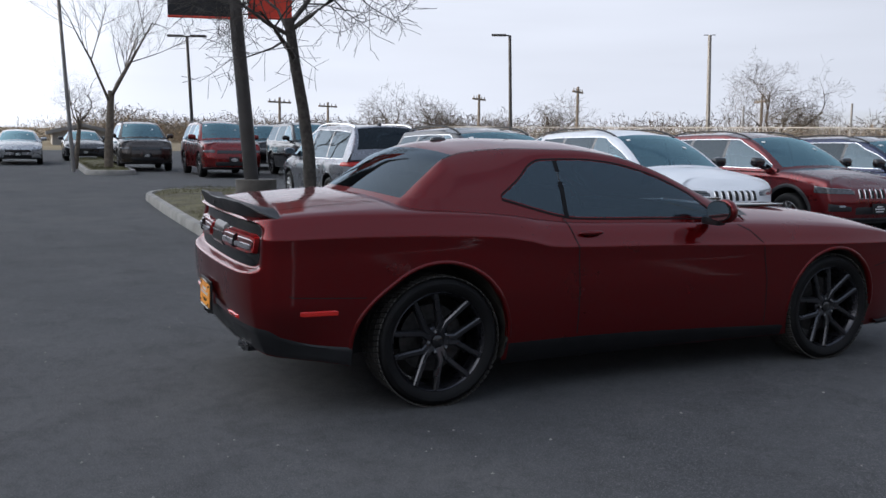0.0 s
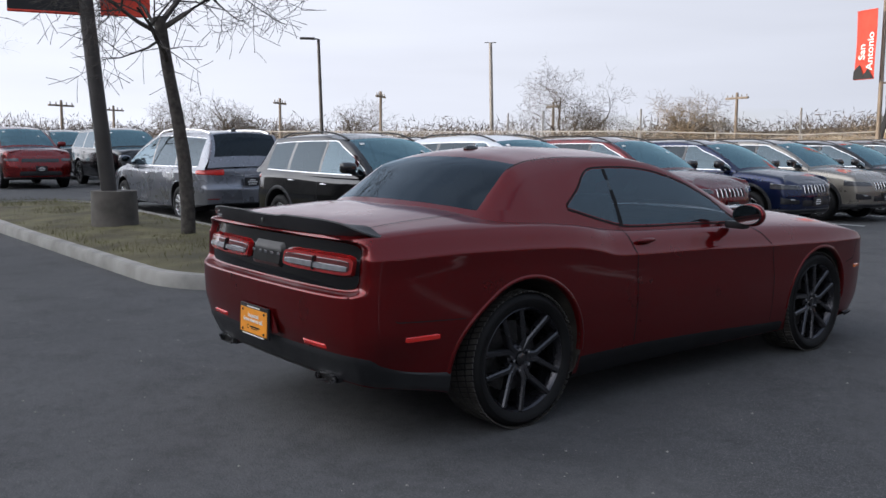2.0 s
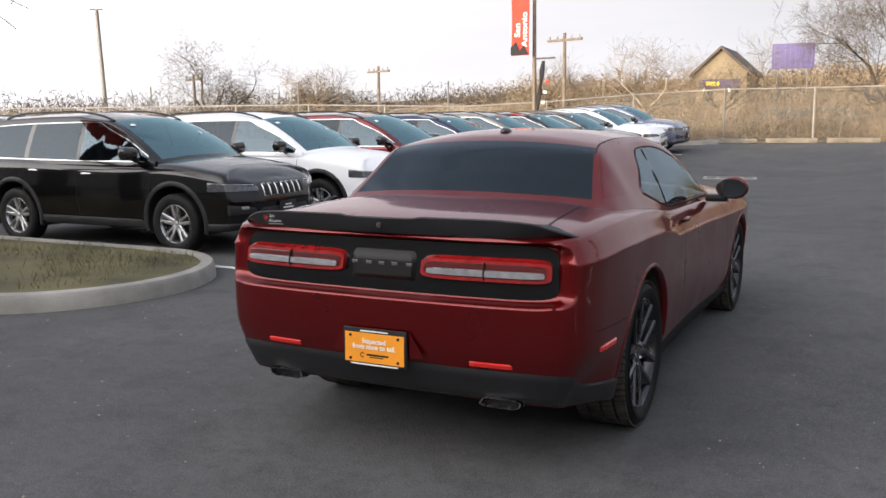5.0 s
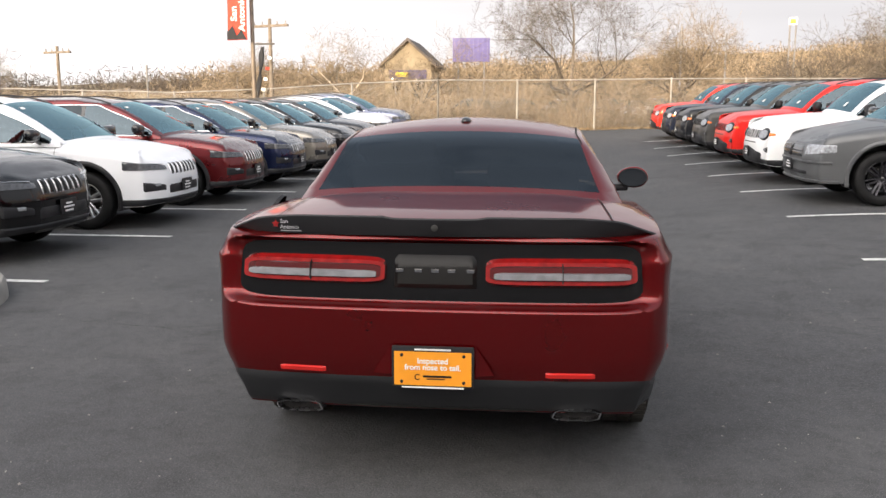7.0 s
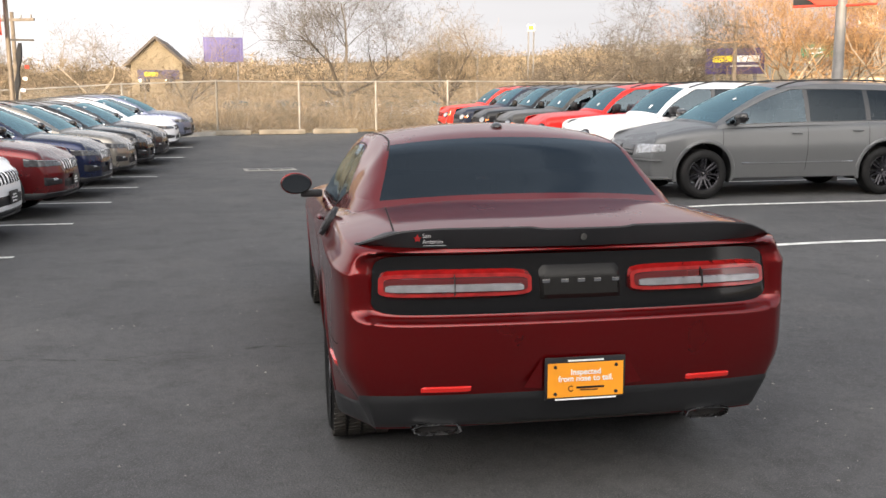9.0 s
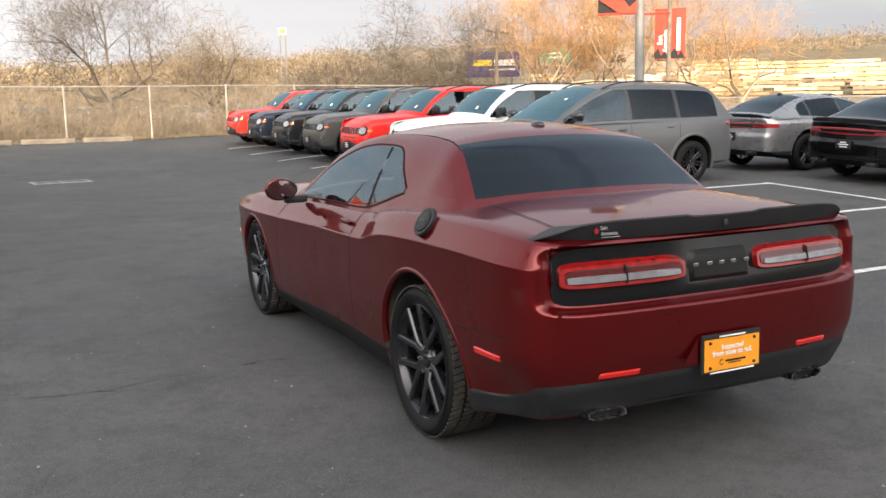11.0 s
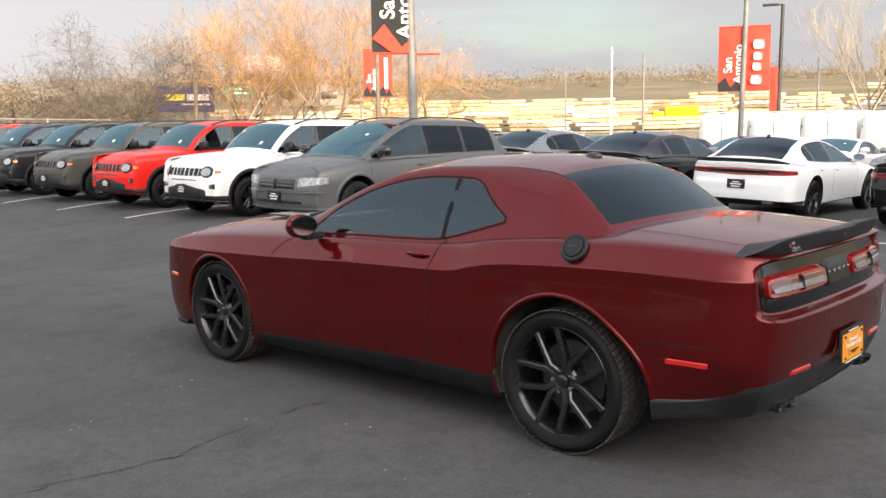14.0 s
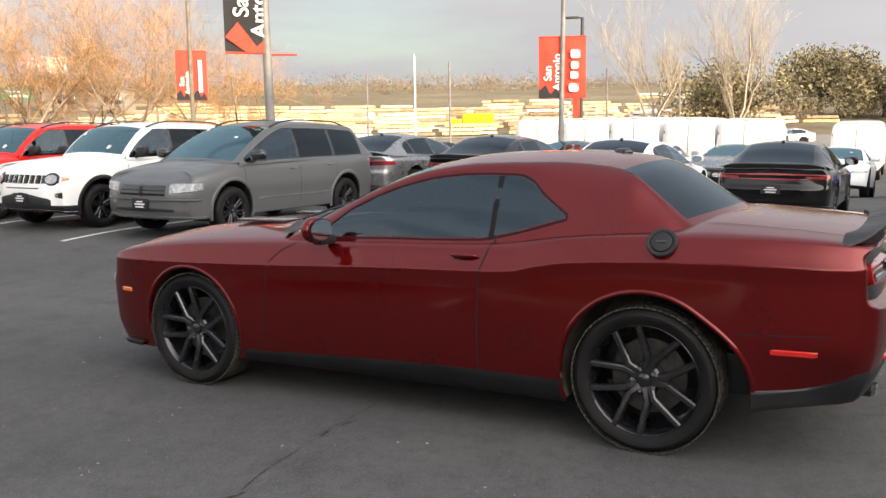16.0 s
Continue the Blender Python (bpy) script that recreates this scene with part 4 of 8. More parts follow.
# ---------- ground and lines ----------
def ground_material():
    """Worn asphalt inside the lot, dry grass and earth outside it."""
    m = mat("asphalt", (0.085, 0.085, 0.088), 0.88)
    n, l = m.node_tree.nodes, m.node_tree.links
    b = n["Principled BSDF"]
    geo = n.new("ShaderNodeNewGeometry")

    def noise_(scale, detail=6, rough=0.55):
        t = n.new("ShaderNodeTexNoise")
        t.inputs["Scale"].default_value, t.inputs["Detail"].default_value, t.inputs["Roughness"].default_value = scale, detail, rough
        l.new(geo.outputs["Position"], t.inputs["Vector"])
        return t.outputs["Fac"]

    def mapped(v, a, b_, c, d):
        r = n.new("ShaderNodeMapRange")
        for i, q in enumerate((a, b_, c, d)):
            r.inputs[i + 1].default_value = q
        l.new(v, r.inputs[0])
        return r.outputs[0]

    def mixed(fac, x, y, mode="MIX"):
        k = n.new("ShaderNodeMix")
        k.data_type, k.blend_type = "RGBA", mode
        for slot, v in ((0, fac), (6, x), (7, y)):
            if isinstance(v, (int, float)):
                k.inputs[slot].default_value = v
            elif isinstance(v, tuple):
                k.inputs[slot].default_value = (*v, 1)
            else:
                l.new(v, k.inputs[slot])
        return k.outputs[2]

    def math_(op, x, y):
        k = n.new("ShaderNodeMath")
        k.operation = op
        for i, v in enumerate((x, y)):
            if isinstance(v, (int, float)):
                k.inputs[i].default_value = v
            else:
                l.new(v, k.inputs[i])
        return k.outputs[0]
    stone = n.new("ShaderNodeTexVoronoi")
    stone.inputs["Scale"].default_value = 90
    l.new(geo.outputs["Position"], stone.inputs["Vector"])
    base = mixed(mapped(noise_(0.22), 0.35, 0.68, 0, 1), (0.063, 0.064, 0.067), (0.088, 0.088, 0.090))
    base = mixed(mapped(noise_(2.4, 8), 0.50, 0.74, 0, 0.75), base, (0.043, 0.043, 0.045))
    base = mixed(mapped(noise_(0.75, 7), 0.52, 0.72, 0, 0.55), base, (0.104, 0.102, 0.101))
    base = mixed(mapped(noise_(11, 7, 0.7), 0.46, 0.66, 0, 0.45), base, (0.041, 0.041, 0.042))
    base = mixed(mapped(noise_(38, 4, 0.7), 0.52, 0.68, 0, 0.40), base, (0.128, 0.126, 0.122))
    base = mixed(mapped(noise_(170, 2), 0.54, 0.72, 0, 0.55), base, (0.25, 0.243, 0.235))
    base = mixed(mapped(stone.outputs["Distance"], 0.0, 0.5, 0.25, 0.0), base, (0.02, 0.02, 0.02))
    earth = mixed(mapped(noise_(0.05, 8), 0.4, 0.65, 0, 1), (0.20, 0.16, 0.10), (0.28, 0.23, 0.15))
    earth = mixed(mapped(noise_(0.9, 8), 0.45, 0.7, 0, 0.6), earth, (0.12, 0.095, 0.065))
    sep = n.new("ShaderNodeSeparateXYZ")
    l.new(geo.outputs["Position"], sep.inputs[0])
    beyond = math_("GREATER_THAN", math_("SUBTRACT", sep.outputs[1], math_("MULTIPLY", sep.outputs[0], 0.245)), 31.0)
    right = math_("GREATER_THAN", sep.outputs[0], 44.0)
    left = math_("LESS_THAN", sep.outputs[0], -62.0)
    out = math_("MAXIMUM", math_("MAXIMUM", beyond, right), left)
    l.new(mixed(out, base, earth), b.inputs["Base Color"])
    l.new(mapped(noise_(1.3), 0.3, 0.7, 0.88, 0.98), b.inputs["Roughness"])
    b.inputs["Specular IOR Level"].default_value = 0.15
    bp = n.new("ShaderNodeBump")
    bp.inputs["Strength"].default_value, bp.inputs["Distance"].default_value = 0.35, 0.012
    l.new(math_("ADD", noise_(70, 6), math_("MULTIPLY", stone.outputs["Distance"], 0.5)), bp.inputs["Height"])
    l.new(bp.outputs["Normal"], b.inputs["Normal"])
    return m


ASPHALT = ground_material()
LINE = mat("line_paint", (0.55, 0.55, 0.53), 0.7, noise_scale=9, noise_amt=0.35)
CONCRETE = mat("concrete", (0.25, 0.24, 0.22), 0.85, noise_scale=3, noise_amt=0.25, bump=0.3, bump_scale=60)
GRASS = mat("winter_grass", (0.082, 0.071, 0.031), 0.95, noise_scale=1.6, noise_amt=0.5, bump=0.6, bump_scale=50)
BARK = mat("bark", (0.085, 0.07, 0.06), 0.9, noise_scale=10, noise_amt=0.35, bump=0.4, bump_scale=40)
BARK_DARK = mat("dark_bark", (0.055, 0.048, 0.042), 0.95, noise_scale=14, noise_amt=0.5, bump=0.9, bump_scale=40)
BARK_MID = mat("grey_brown_bark", (0.105, 0.085, 0.064), 0.9, noise_scale=10, noise_amt=0.35)
BARK_PALE = mat("pale_bark", (0.30, 0.25, 0.19), 0.9, noise_scale=10, noise_amt=0.35)
TWIG_ORANGE = mat("russet_twigs", (0.37, 0.21, 0.095), 0.9, noise_scale=0.4, noise_amt=0.35)
TWIG_BROWN = mat("brown_twigs", (0.21, 0.16, 0.105), 0.9, noise_scale=0.4, noise_amt=0.4)
TWIG_DARK = mat("dark_twigs", (0.10, 0.08, 0.062), 0.9, noise_scale=0.4, noise_amt=0.4)
LEAF_GREEN = mat("evergreen_leaves", (0.19, 0.155, 0.075), 0.8, noise_scale=0.6, noise_amt=0.4)


def by_island(m, low, high):
    """Lets each loose piece of a mesh have its own shade."""
    n, l = m.node_tree.nodes, m.node_tree.links
    b = n["Principled BSDF"]
    geo = n.new("ShaderNodeNewGeometry")
    r = n.new("ShaderNodeMapRange")
    r.inputs[3].default_value, r.inputs[4].default_value = low, high
    x = n.new("ShaderNodeMix")
    x.data_type, x.blend_type = "RGBA", "MULTIPLY"
    x.inputs[0].default_value = 1.0
    l.new(geo.outputs["Random Per Island"], r.inputs[0])
    l.new(b.inputs["Base Color"].links[0].from_socket, x.inputs[6])
    l.new(r.outputs[0], x.inputs[7])
    l.new(x.outputs[2], b.inputs["Base Color"])


for m_ in (TWIG_ORANGE, TWIG_BROWN, LEAF_GREEN, BARK_MID, BARK_PALE):
    by_island(m_, 0.35, 1.75)
POLE = mat("galvanised_pole", (0.22, 0.21, 0.20), 0.6, 0.3, noise_scale=3, noise_amt=0.25)
POLE_BROWN = mat("brown_pole", (0.20, 0.16, 0.12), 0.6, 0.2, noise_scale=3, noise_amt=0.25)
POLE_DARK = mat("bronze_pole", (0.05, 0.046, 0.044), 0.55, 0.3, noise_scale=3, noise_amt=0.25)
WOODPOLE = mat("timber_pole", (0.19, 0.155, 0.12), 0.9, noise_scale=4, noise_amt=0.3)
RED_CLOTH = mat("red_banner", (0.58, 0.055, 0.030), 0.8, noise_scale=3, noise_amt=0.18)
BLACK_CLOTH = mat("black_banner", (0.02, 0.02, 0.022), 0.85, noise_scale=3, noise_amt=0.2)

cs = np.unique(np.r_[-4000, -2200, -1200, -700, np.linspace(-450, -60, 40), np.linspace(-60, -12, 25), np.linspace(-12, 16, 57), np.linspace(16, 60, 23), np.linspace(60, 450, 40), 700, 1200, 2200, 4000])
GX, GY = np.meshgrid(cs, cs, indexing="ij")
GV = np.stack([GX, GY, ground_z(GX, GY)], -1).reshape(-1, 3)
tagged(raw("ground", GV, grid_faces(len(cs), len(cs)), ASPHALT, None, "dark grey worn asphalt car park, dry land beyond", 60), category="ground", kind="structure")


def strip_mesh(x0, y0, x1, y1, w, dz, step=0.25):
    n = max(2, int(math.hypot(x1 - x0, y1 - y0) / step))
    t = np.linspace(0, 1, n)
    dx, dy = (x1 - x0), (y1 - y0)
    k = math.hypot(dx, dy)
    px, py = -dy / k * w / 2, dx / k * w / 2
    X, Y = x0 + dx * t, y0 + dy * t
    a = np.stack([X + px, Y + py, ground_z(X + px, Y + py) + dz], -1)
    b = np.stack([X - px, Y - py, ground_z(X - px, Y - py) + dz], -1)
    return np.r_[a, b], [(i, i + 1, n + i + 1, n + i) for i in range(n - 1)]


def stripe(x0, y0, x1, y1, w=0.10):
    v, f = strip_mesh(x0, y0, x1, y1, w, 0.008)
    return tagged(raw("parking_line", v, f, LINE), "worn white painted parking line", "marking", "parking lines", "structure")


for k in range(-1, 8):
    stripe(-3.95, 5.6 + 2.7 * k, -9.4, 5.6 + 2.7 * k)
for k in range(-3, 7):
    stripe(3.5, 7.1 + 2.7 * k, 8.9, 7.1 + 2.7 * k)
stripe(8.9, -3.7, 8.9, 7.2)
# cracks in the asphalt: thin dark wandering strips
CRACK = mat("crack_dirt", (0.018, 0.017, 0.016), 0.95)


def crack(x0, y0, x1, y1, seed, w=0.012):
    rnd = random.Random(seed)
    n = max(6, int(math.hypot(x1 - x0, y1 - y0) / 0.06))
    va, vb, off = [], [], 0.0
    for i in range(n):
        t = i / (n - 1)
        off = off * 0.92 + rnd.uniform(-0.012, 0.012)
        ww = w * rnd.uniform(0.15, 1.2) * min(1, 6 * t, 6 * (1 - t))
        x, y = x0 + (x1 - x0) * t, y0 + (y1 - y0) * t
        k = math.hypot(x1 - x0, y1 - y0)
        nx, ny = -(y1 - y0) / k, (x1 - x0) / k
        z = float(ground_z(x, y)) + 0.004
        va.append((x + nx * (off + ww), y + ny * (off + ww), z))
        vb.append((x + nx * (off - ww), y + ny * (off - ww), z))
    tagged(raw("asphalt_crack", va + vb, [(i, i + 1, n + i + 1, n + i) for i in range(n - 1)], CRACK), "thin dark crack in the asphalt", "crack", "asphalt cracks", "structure")


crack(-0.35, 1.67, -1.54, 1.58, 1, 0.0045)
crack(-1.54, 1.58, -2.20, 1.43, 7, 0.0045)
crack(-2.20, 1.43, -2.95, 1.58, 8, 0.0040)
crack(-1.28, 1.60, -1.41, 1.595, 2, 0.013)
crack(-1.09, 1.565, -1.20, 1.575, 6, 0.009)
crack(-2.16, 1.42, -2.30, 1.45, 3, 0.010)
crack(-2.42, 1.455, -2.51, 1.48, 9, 0.007)
crack(-2.80, 1.55, -2.91, 1.575, 10, 0.009)
crack(2.6, -0.6, 3.9, 0.9, 4, 0.003)
# grit and small stones lying about
rnd = random.Random(3)
V, F = [], []
for _ in range(900):
    a, d = rnd.uniform(0, 6.28), 1.2 + 5.5 * rnd.random() ** 0.8
    x, y = d * math.cos(a) * 0.9, d * math.sin(a) - 0.3
    if abs(x) < 1.0 and -1.1 < y < 3.9:
        continue
    s = rnd.choice((0.002, 0.003, 0.004, 0.005, 0.008))
    z = gz(x, y) + 0.003
    b = len(V)
    V += [(x - s, y - s * 0.6, z), (x + s, y - s, z), (x + s * 0.7, y + s, z), (x - s * 0.8, y + s * 0.8, z), (x, y, z + s)]
    F += [(b, b + 1, b + 4), (b + 1, b + 2, b + 4), (b + 2, b + 3, b + 4), (b + 3, b, b + 4)]
tagged(raw("grit", V, F, mat("pale_grit", (0.20, 0.19, 0.175), 0.9, noise_scale=2, noise_amt=0.6), None, "small pale grit scattered on the asphalt"), category="grit", kind="stuff")


# ---------- trees ----------
def tube(V, F, pts, rad, seg):
    base = len(V)
    pts = [Vector(p) for p in pts]
    for i, p in enumerate(pts):
        d = (pts[min(i + 1, len(pts) - 1)] - pts[max(i - 1, 0)]).normalized()
        a = d.orthogonal().normalized()
        b = d.cross(a)
        for k in range(seg):
            t = 2 * math.pi * k / seg
            V.append(p + (a * math.cos(t) + b * math.sin(t)) * rad[i])
    for i in range(len(pts) - 1):
        for k in range(seg):
            F.append((base + i * seg + k, base + i * seg + (k + 1) % seg, base + (i + 1) * seg + (k + 1) % seg, base + (i + 1) * seg + k))


def bare_tree(label, x, y, h, r, seed, fork=0.4, spread=0.75, levels=4, kids=5, bark=None, twigs=None, up=0.25, group="bare trees", z=None, lean=(0, 0), gnarl=0.18, name="tree", fine=0.0):
    """A leafless tree: a tapered trunk with limbs, and a crown of branches and twigs."""
    rnd = random.Random(seed)
    tv, tf, cv, cf = [], [], [], []
    limb = h * (1 - fork) * 0.62

    def grow(p, d, length, rad, lev):
        n = 5 if lev == 0 else 4 if lev < 3 else 2
        pts, rr = [p], [rad]
        q, dd = p.copy(), d.copy()
        for i in range(n):
            g = gnarl * (0.35 if lev == 0 else 1)
            dd = (dd + Vector((rnd.gauss(0, g), rnd.gauss(0, g), rnd.gauss(0, g * 0.6) + (up * 0.12 if lev else 0.0)))).normalized()
            q = q + dd * length / n
            pts.append(q.copy())
            rr.append(max(fine, rad * (1 - (0.3 if lev == 0 else 0.7) * (i + 1) / n)))
        if lev < 2:
            tube(tv, tf, pts, rr, 9 if lev == 0 else 5)
        else:
            tube(cv, cf, pts, rr, 4 if lev == 2 else 3)
        if lev >= levels:
            return
        cnt = kids + (1 if lev else 0) + rnd.randint(-1, 1)
        turn = rnd.random() * 6.28
        for k in range(cnt):
            t = rnd.uniform(0.80 if lev == 0 else 0.2, 1.0)
            i = min(n - 1, int(t * n))
            start = pts[i].lerp(pts[i + 1], min(1, t * n - i))
            side = Matrix.Rotation(turn + 2 * math.pi * (k + rnd.random() * 0.6) / cnt, 3, dd) @ dd.orthogonal().normalized()
            nd = (dd * (1 - spread * 0.55) + side * spread * rnd.uniform(0.7, 1.2) + Vector((0, 0, up * rnd.random() * 0.6))).normalized()
            grow(start, nd, (limb if lev == 0 else length * 0.66) * rnd.uniform(0.7, 1.1), rr[i] * rnd.uniform(0.42, 0.62), lev + 1)
    z0 = (gz(x, y) if z is None else z) - 0.1
    grow(Vector((0, 0, 0)), Vector((lean[0], lean[1], 1)).normalized(), h * fork, r, 0)
    c = thing(name, label, "tree", group, pose(x, y, z0))
    raw("trunk", tv, tf, bark or BARK, c, "", 50)
    if cv:
        raw("crown", cv, cf, twigs or bark or BARK, c, "", 50)
    return c


def brush(name, label, spots, clumps, h, material, seed, width=0.012, twigs=90, wide=1.3, reach=1.0):
    """Leafless scrub: rounded clumps of a great many fine twigs, one mesh."""
    g = np.random.default_rng(seed)
    rnd = random.Random(seed)
    P, D = [], []
    for _ in range(clumps):
        x0, y0, x1, y1, deep = spots[rnd.randrange(len(spots))]
        t, k = rnd.random(), math.hypot(x1 - x0, y1 - y0)
        d = rnd.random() * deep
        x, y = x0 + (x1 - x0) * t - (y1 - y0) / k * d, y0 + (y1 - y0) * t + (x1 - x0) / k * d
        hh = h * rnd.uniform(0.45, 1.1) * (1 + 0.5 * noise.noise((x * 0.07, y * 0.07, seed)))
        rr = hh * 0.55 * wide
        u = g.normal(size=(twigs, 3))
        u /= np.linalg.norm(u, axis=1, keepdims=True)
        rad = g.random((twigs, 1)) ** 0.5
        c = u * rad * np.array([rr, rr, hh * 0.55])
        c[:, 2] = np.abs(c[:, 2]) * 1.5 + hh * 0.1
        d = u * 0.7 + g.normal(size=(twigs, 3)) * 0.45 + np.array([0, 0, 0.55])
        d /= np.linalg.norm(d, axis=1, keepdims=True)
        P.append(c + np.array([x, y, gz(x, y) - 0.1]))
        D.append(d * hh * reach * g.uniform(0.10, 0.30, (twigs, 1)))
    P, D = np.concatenate(P), np.concatenate(D)
    S = np.cross(D, g.normal(size=D.shape))
    S /= np.linalg.norm(S, axis=1, keepdims=True) + 1e-9
    S *= width * g.uniform(0.5, 1.4, (len(D), 1))
    V = np.concatenate([P - D - S, P - D + S, P + D], 1).reshape(-1, 3)
    F = np.arange(len(V)).reshape(-1, 3)
    return tagged(raw(name, V.tolist(), F.tolist(), material, None, label), category="scrub", kind="stuff")


# ---------- fittings of the coupe ----------
ORANGE = mat("orange_card", (0.80, 0.30, 0.015), 0.5, noise_scale=12, noise_amt=0.06)
LAMP_SILVER = mat("silver_lamp_bar", (0.26, 0.26, 0.28), 0.25, 0.6, 0.6, noise_scale=25, noise_amt=0.2)
LAMP_WELL = mat("dark_red_lens", (0.075, 0.006, 0.007), 0.12, 0, 1.0, noise_scale=20, rough_var=0.04)
TAIL_BLACK = mat("tail_panel_black", (0.006, 0.006, 0.007), 0.12, 0, 0.15, noise_scale=5, rough_var=0.04, spec=0.3)
APPLIQUE = mat("brushed_dark_metal", (0.009, 0.0088, 0.0086), 0.30, 0.0, 0.0, spec=0.2, noise_scale=30, noise_amt=0.12)


def letters(text, size, material, parent, m, name="lettering", align="CENTER", label="", bold=0.0):
    """Raised letters from the built-in font, as a mesh."""
    cu = bpy.data.curves.new(name, "FONT")
    cu.body, cu.size, cu.align_x, cu.align_y, cu.extrude = text, size, align, "CENTER", 0.0006
    cu.offset = bold
    tmp = bpy.data.objects.new("tmp", cu)
    scene.collection.objects.link(tmp)
    me = bpy.data.meshes.new_from_object(tmp.evaluated_get(bpy.context.evaluated_depsgraph_get()))
    bpy.data.objects.remove(tmp)
    bpy.data.curves.remove(cu)
    me.name = name
    me.materials.clear()
    me.materials.append(material)
    ob = new(name, me)
    ob.parent = parent
    ob.matrix_basis = m
    return tagged(ob, label)


def coupe_fittings(sh, c):
    rear, front = sh.length, 0.0
    qx = lambda x: sh.at_x(x, False)  # noqa: E731
    # sunk tail panel, lamps and nameplate
    bmp = bmesh.new()
    for s in (1, -1):
        grid = []
        for v in np.linspace(-1, 1, 9):
            row = []
            for a in np.linspace(0, 1, 34):
                x = 0.820 * math.sin(a * math.pi / 2)
                h = (1 - (x / 0.8202) ** 14) ** (1 / 5)
                p = sh.point(qx(x), 0.921 + 0.110 * v * h, 0.004)
                row.append(bmp.verts.new((p[0] * s, p[1], p[2])))
            grid.append(row)
        for i in range(8):
            for j in range(33):
                bmp.faces.new((grid[i][j], grid[i][j + 1], grid[i + 1][j + 1], grid[i + 1][j]))
    bmesh.ops.remove_doubles(bmp, verts=bmp.verts, dist=0.0015)
    tail_panel = part("tail_panel", bmp, TAIL_BLACK, c, "gloss black sunk tail panel", 40)
    for s in (1, -1):
        lamp = part("tail_lamp", pill(sh, qx(0.782), qx(0.195), 0.869, 0.981, 0.030, s, 6.0, 34, 9, 0.03), LAMP_RING, c, "racetrack red tail lamp", 40)
        part("lamp_well", pill(sh, qx(0.762), qx(0.214), 0.888, 0.962, 0.034, s, 6.0, 30, 7, 0.012), LAMP_WELL, lamp)
        part("lamp_bar", pill(sh, qx(0.752), qx(0.232), 0.897, 0.932, 0.041, s, 7.0, 30, 7, 0.014), LAMP_SILVER, lamp, "silver light bar")
        part("lamp_split", patch(sh, qx(0.499), qx(0.491), 0.866, 0.984, 0.047, s, 5, 4), SEAM, lamp)
    part("nameplate", patch_both(sh, qx(0.175), qx(0.0), 0.848, 0.998, out=0.020, rows=6, cols=8), APPLIQUE, c, "brushed dark metal nameplate")
    for k in range(5):
        x = (k - 2) * 0.068
        p = sh.point(qx(abs(x)), 0.930, 0.024)
        bm = box(math.copysign(float(p[0]), x) if x else 0, float(p[1]), 0.930, 0.030, 0.006, 0.015, 0.002)
        part("badge_mark", bm, CHROME, c)
    # black spoiler along the deck's edge
    bm = bmesh.new()
    rings = []
    ztop = pchip([(0, 1.134), (0.16, 1.135), (0.20, 1.142), (0.50, 1.142), (0.68, 1.130), (0.78, 1.098), (0.85, 1.068)])
    zlow = pchip([(0, 1.062), (0.5, 1.063), (0.75, 1.066), (0.85, 1.066)])
    yrear = pchip([(0, -1.060), (0.5, -1.045), (0.7, -1.010), (0.80, -0.955), (0.85, -0.90)])
    yfront = pchip([(0, -0.93), (0.5, -0.92), (0.75, -0.88), (0.85, -0.875)])
    for x in np.linspace(-0.85, 0.85, 61):
        a = abs(x)
        yr, yf, zt, zl = float(yrear(a)), float(yfront(a)), float(ztop(a)), float(zlow(a))
        zf = zl + 0.042 * (1 - smooth(0.70, 0.85, a))
        rings.append([bm.verts.new(p) for p in ((x, yf, zf - 0.02), (x, yf, zf + 0.004), (x, (yf + yr) / 2, zf + (zt - zf) * 0.42), (x, yr + 0.012, zt - 0.002), (x, yr, zt),
                                                (x, yr - 0.004, zt - 0.006), (x, yr + 0.004, (zt + zl) / 2), (x, yr + 0.022, zl), (x, yf, zl - 0.02))])
    for A, B in zip(rings[:-1], rings[1:]):
        for i in range(9):
            bm.faces.new((A[i], A[(i + 1) % 9], B[(i + 1) % 9], B[i]))
    bm.faces.new(rings[0])
    bm.faces.new(rings[-1][::-1])
    spoiler = part("spoiler", bm, BLACK, c, "satin black rear spoiler", 35)
    lock = revolve([(0, 0.013), (0.004, 0.013), (0.005, 0.009), (0.005, 0.0005)], 16)
    part("boot_lock", lock, STEEL, spoiler, "", 35, pose(0.0, -1.062, 1.098, 0, 0, -90))
    STICKER = mat("faded_sticker", (0.30, 0.30, 0.31), 0.6, noise_scale=40, noise_amt=0.2)
    # dealer's sticker on the spoiler: a small star and two words
    face = pose(-0.60, -1.036, 1.101, 84, 0, -4)
    letters("San", 0.023, STICKER, spoiler, face @ pose(-0.01, 0.012, 0.004), "sticker_word", "LEFT")
    letters("Antonio", 0.023, STICKER, spoiler, face @ pose(-0.01, -0.010, 0.004), "sticker_word", "LEFT")
    st = bmesh.new()
    vs = [st.verts.new(face @ Vector((-0.028 + (0.018 if k % 2 == 0 else 0.008) * math.sin(k * math.pi / 5), 0.002 + (0.018 if k % 2 == 0 else 0.008) * math.cos(k * math.pi / 5), 0.005))) for k in range(10)]
    st.faces.new(vs)
    part("sticker_star", st, LAMP_RED, spoiler, "red star sticker")
    part("sticker_bar", box(0.035, -0.024, 0.004, 0.085, 0.0025, 0.001, 0, face), STICKER, spoiler)
    # lower bumper, exhausts, reflectors, plate
    q0, q1 = sh.at_y(-0.525), sh.length
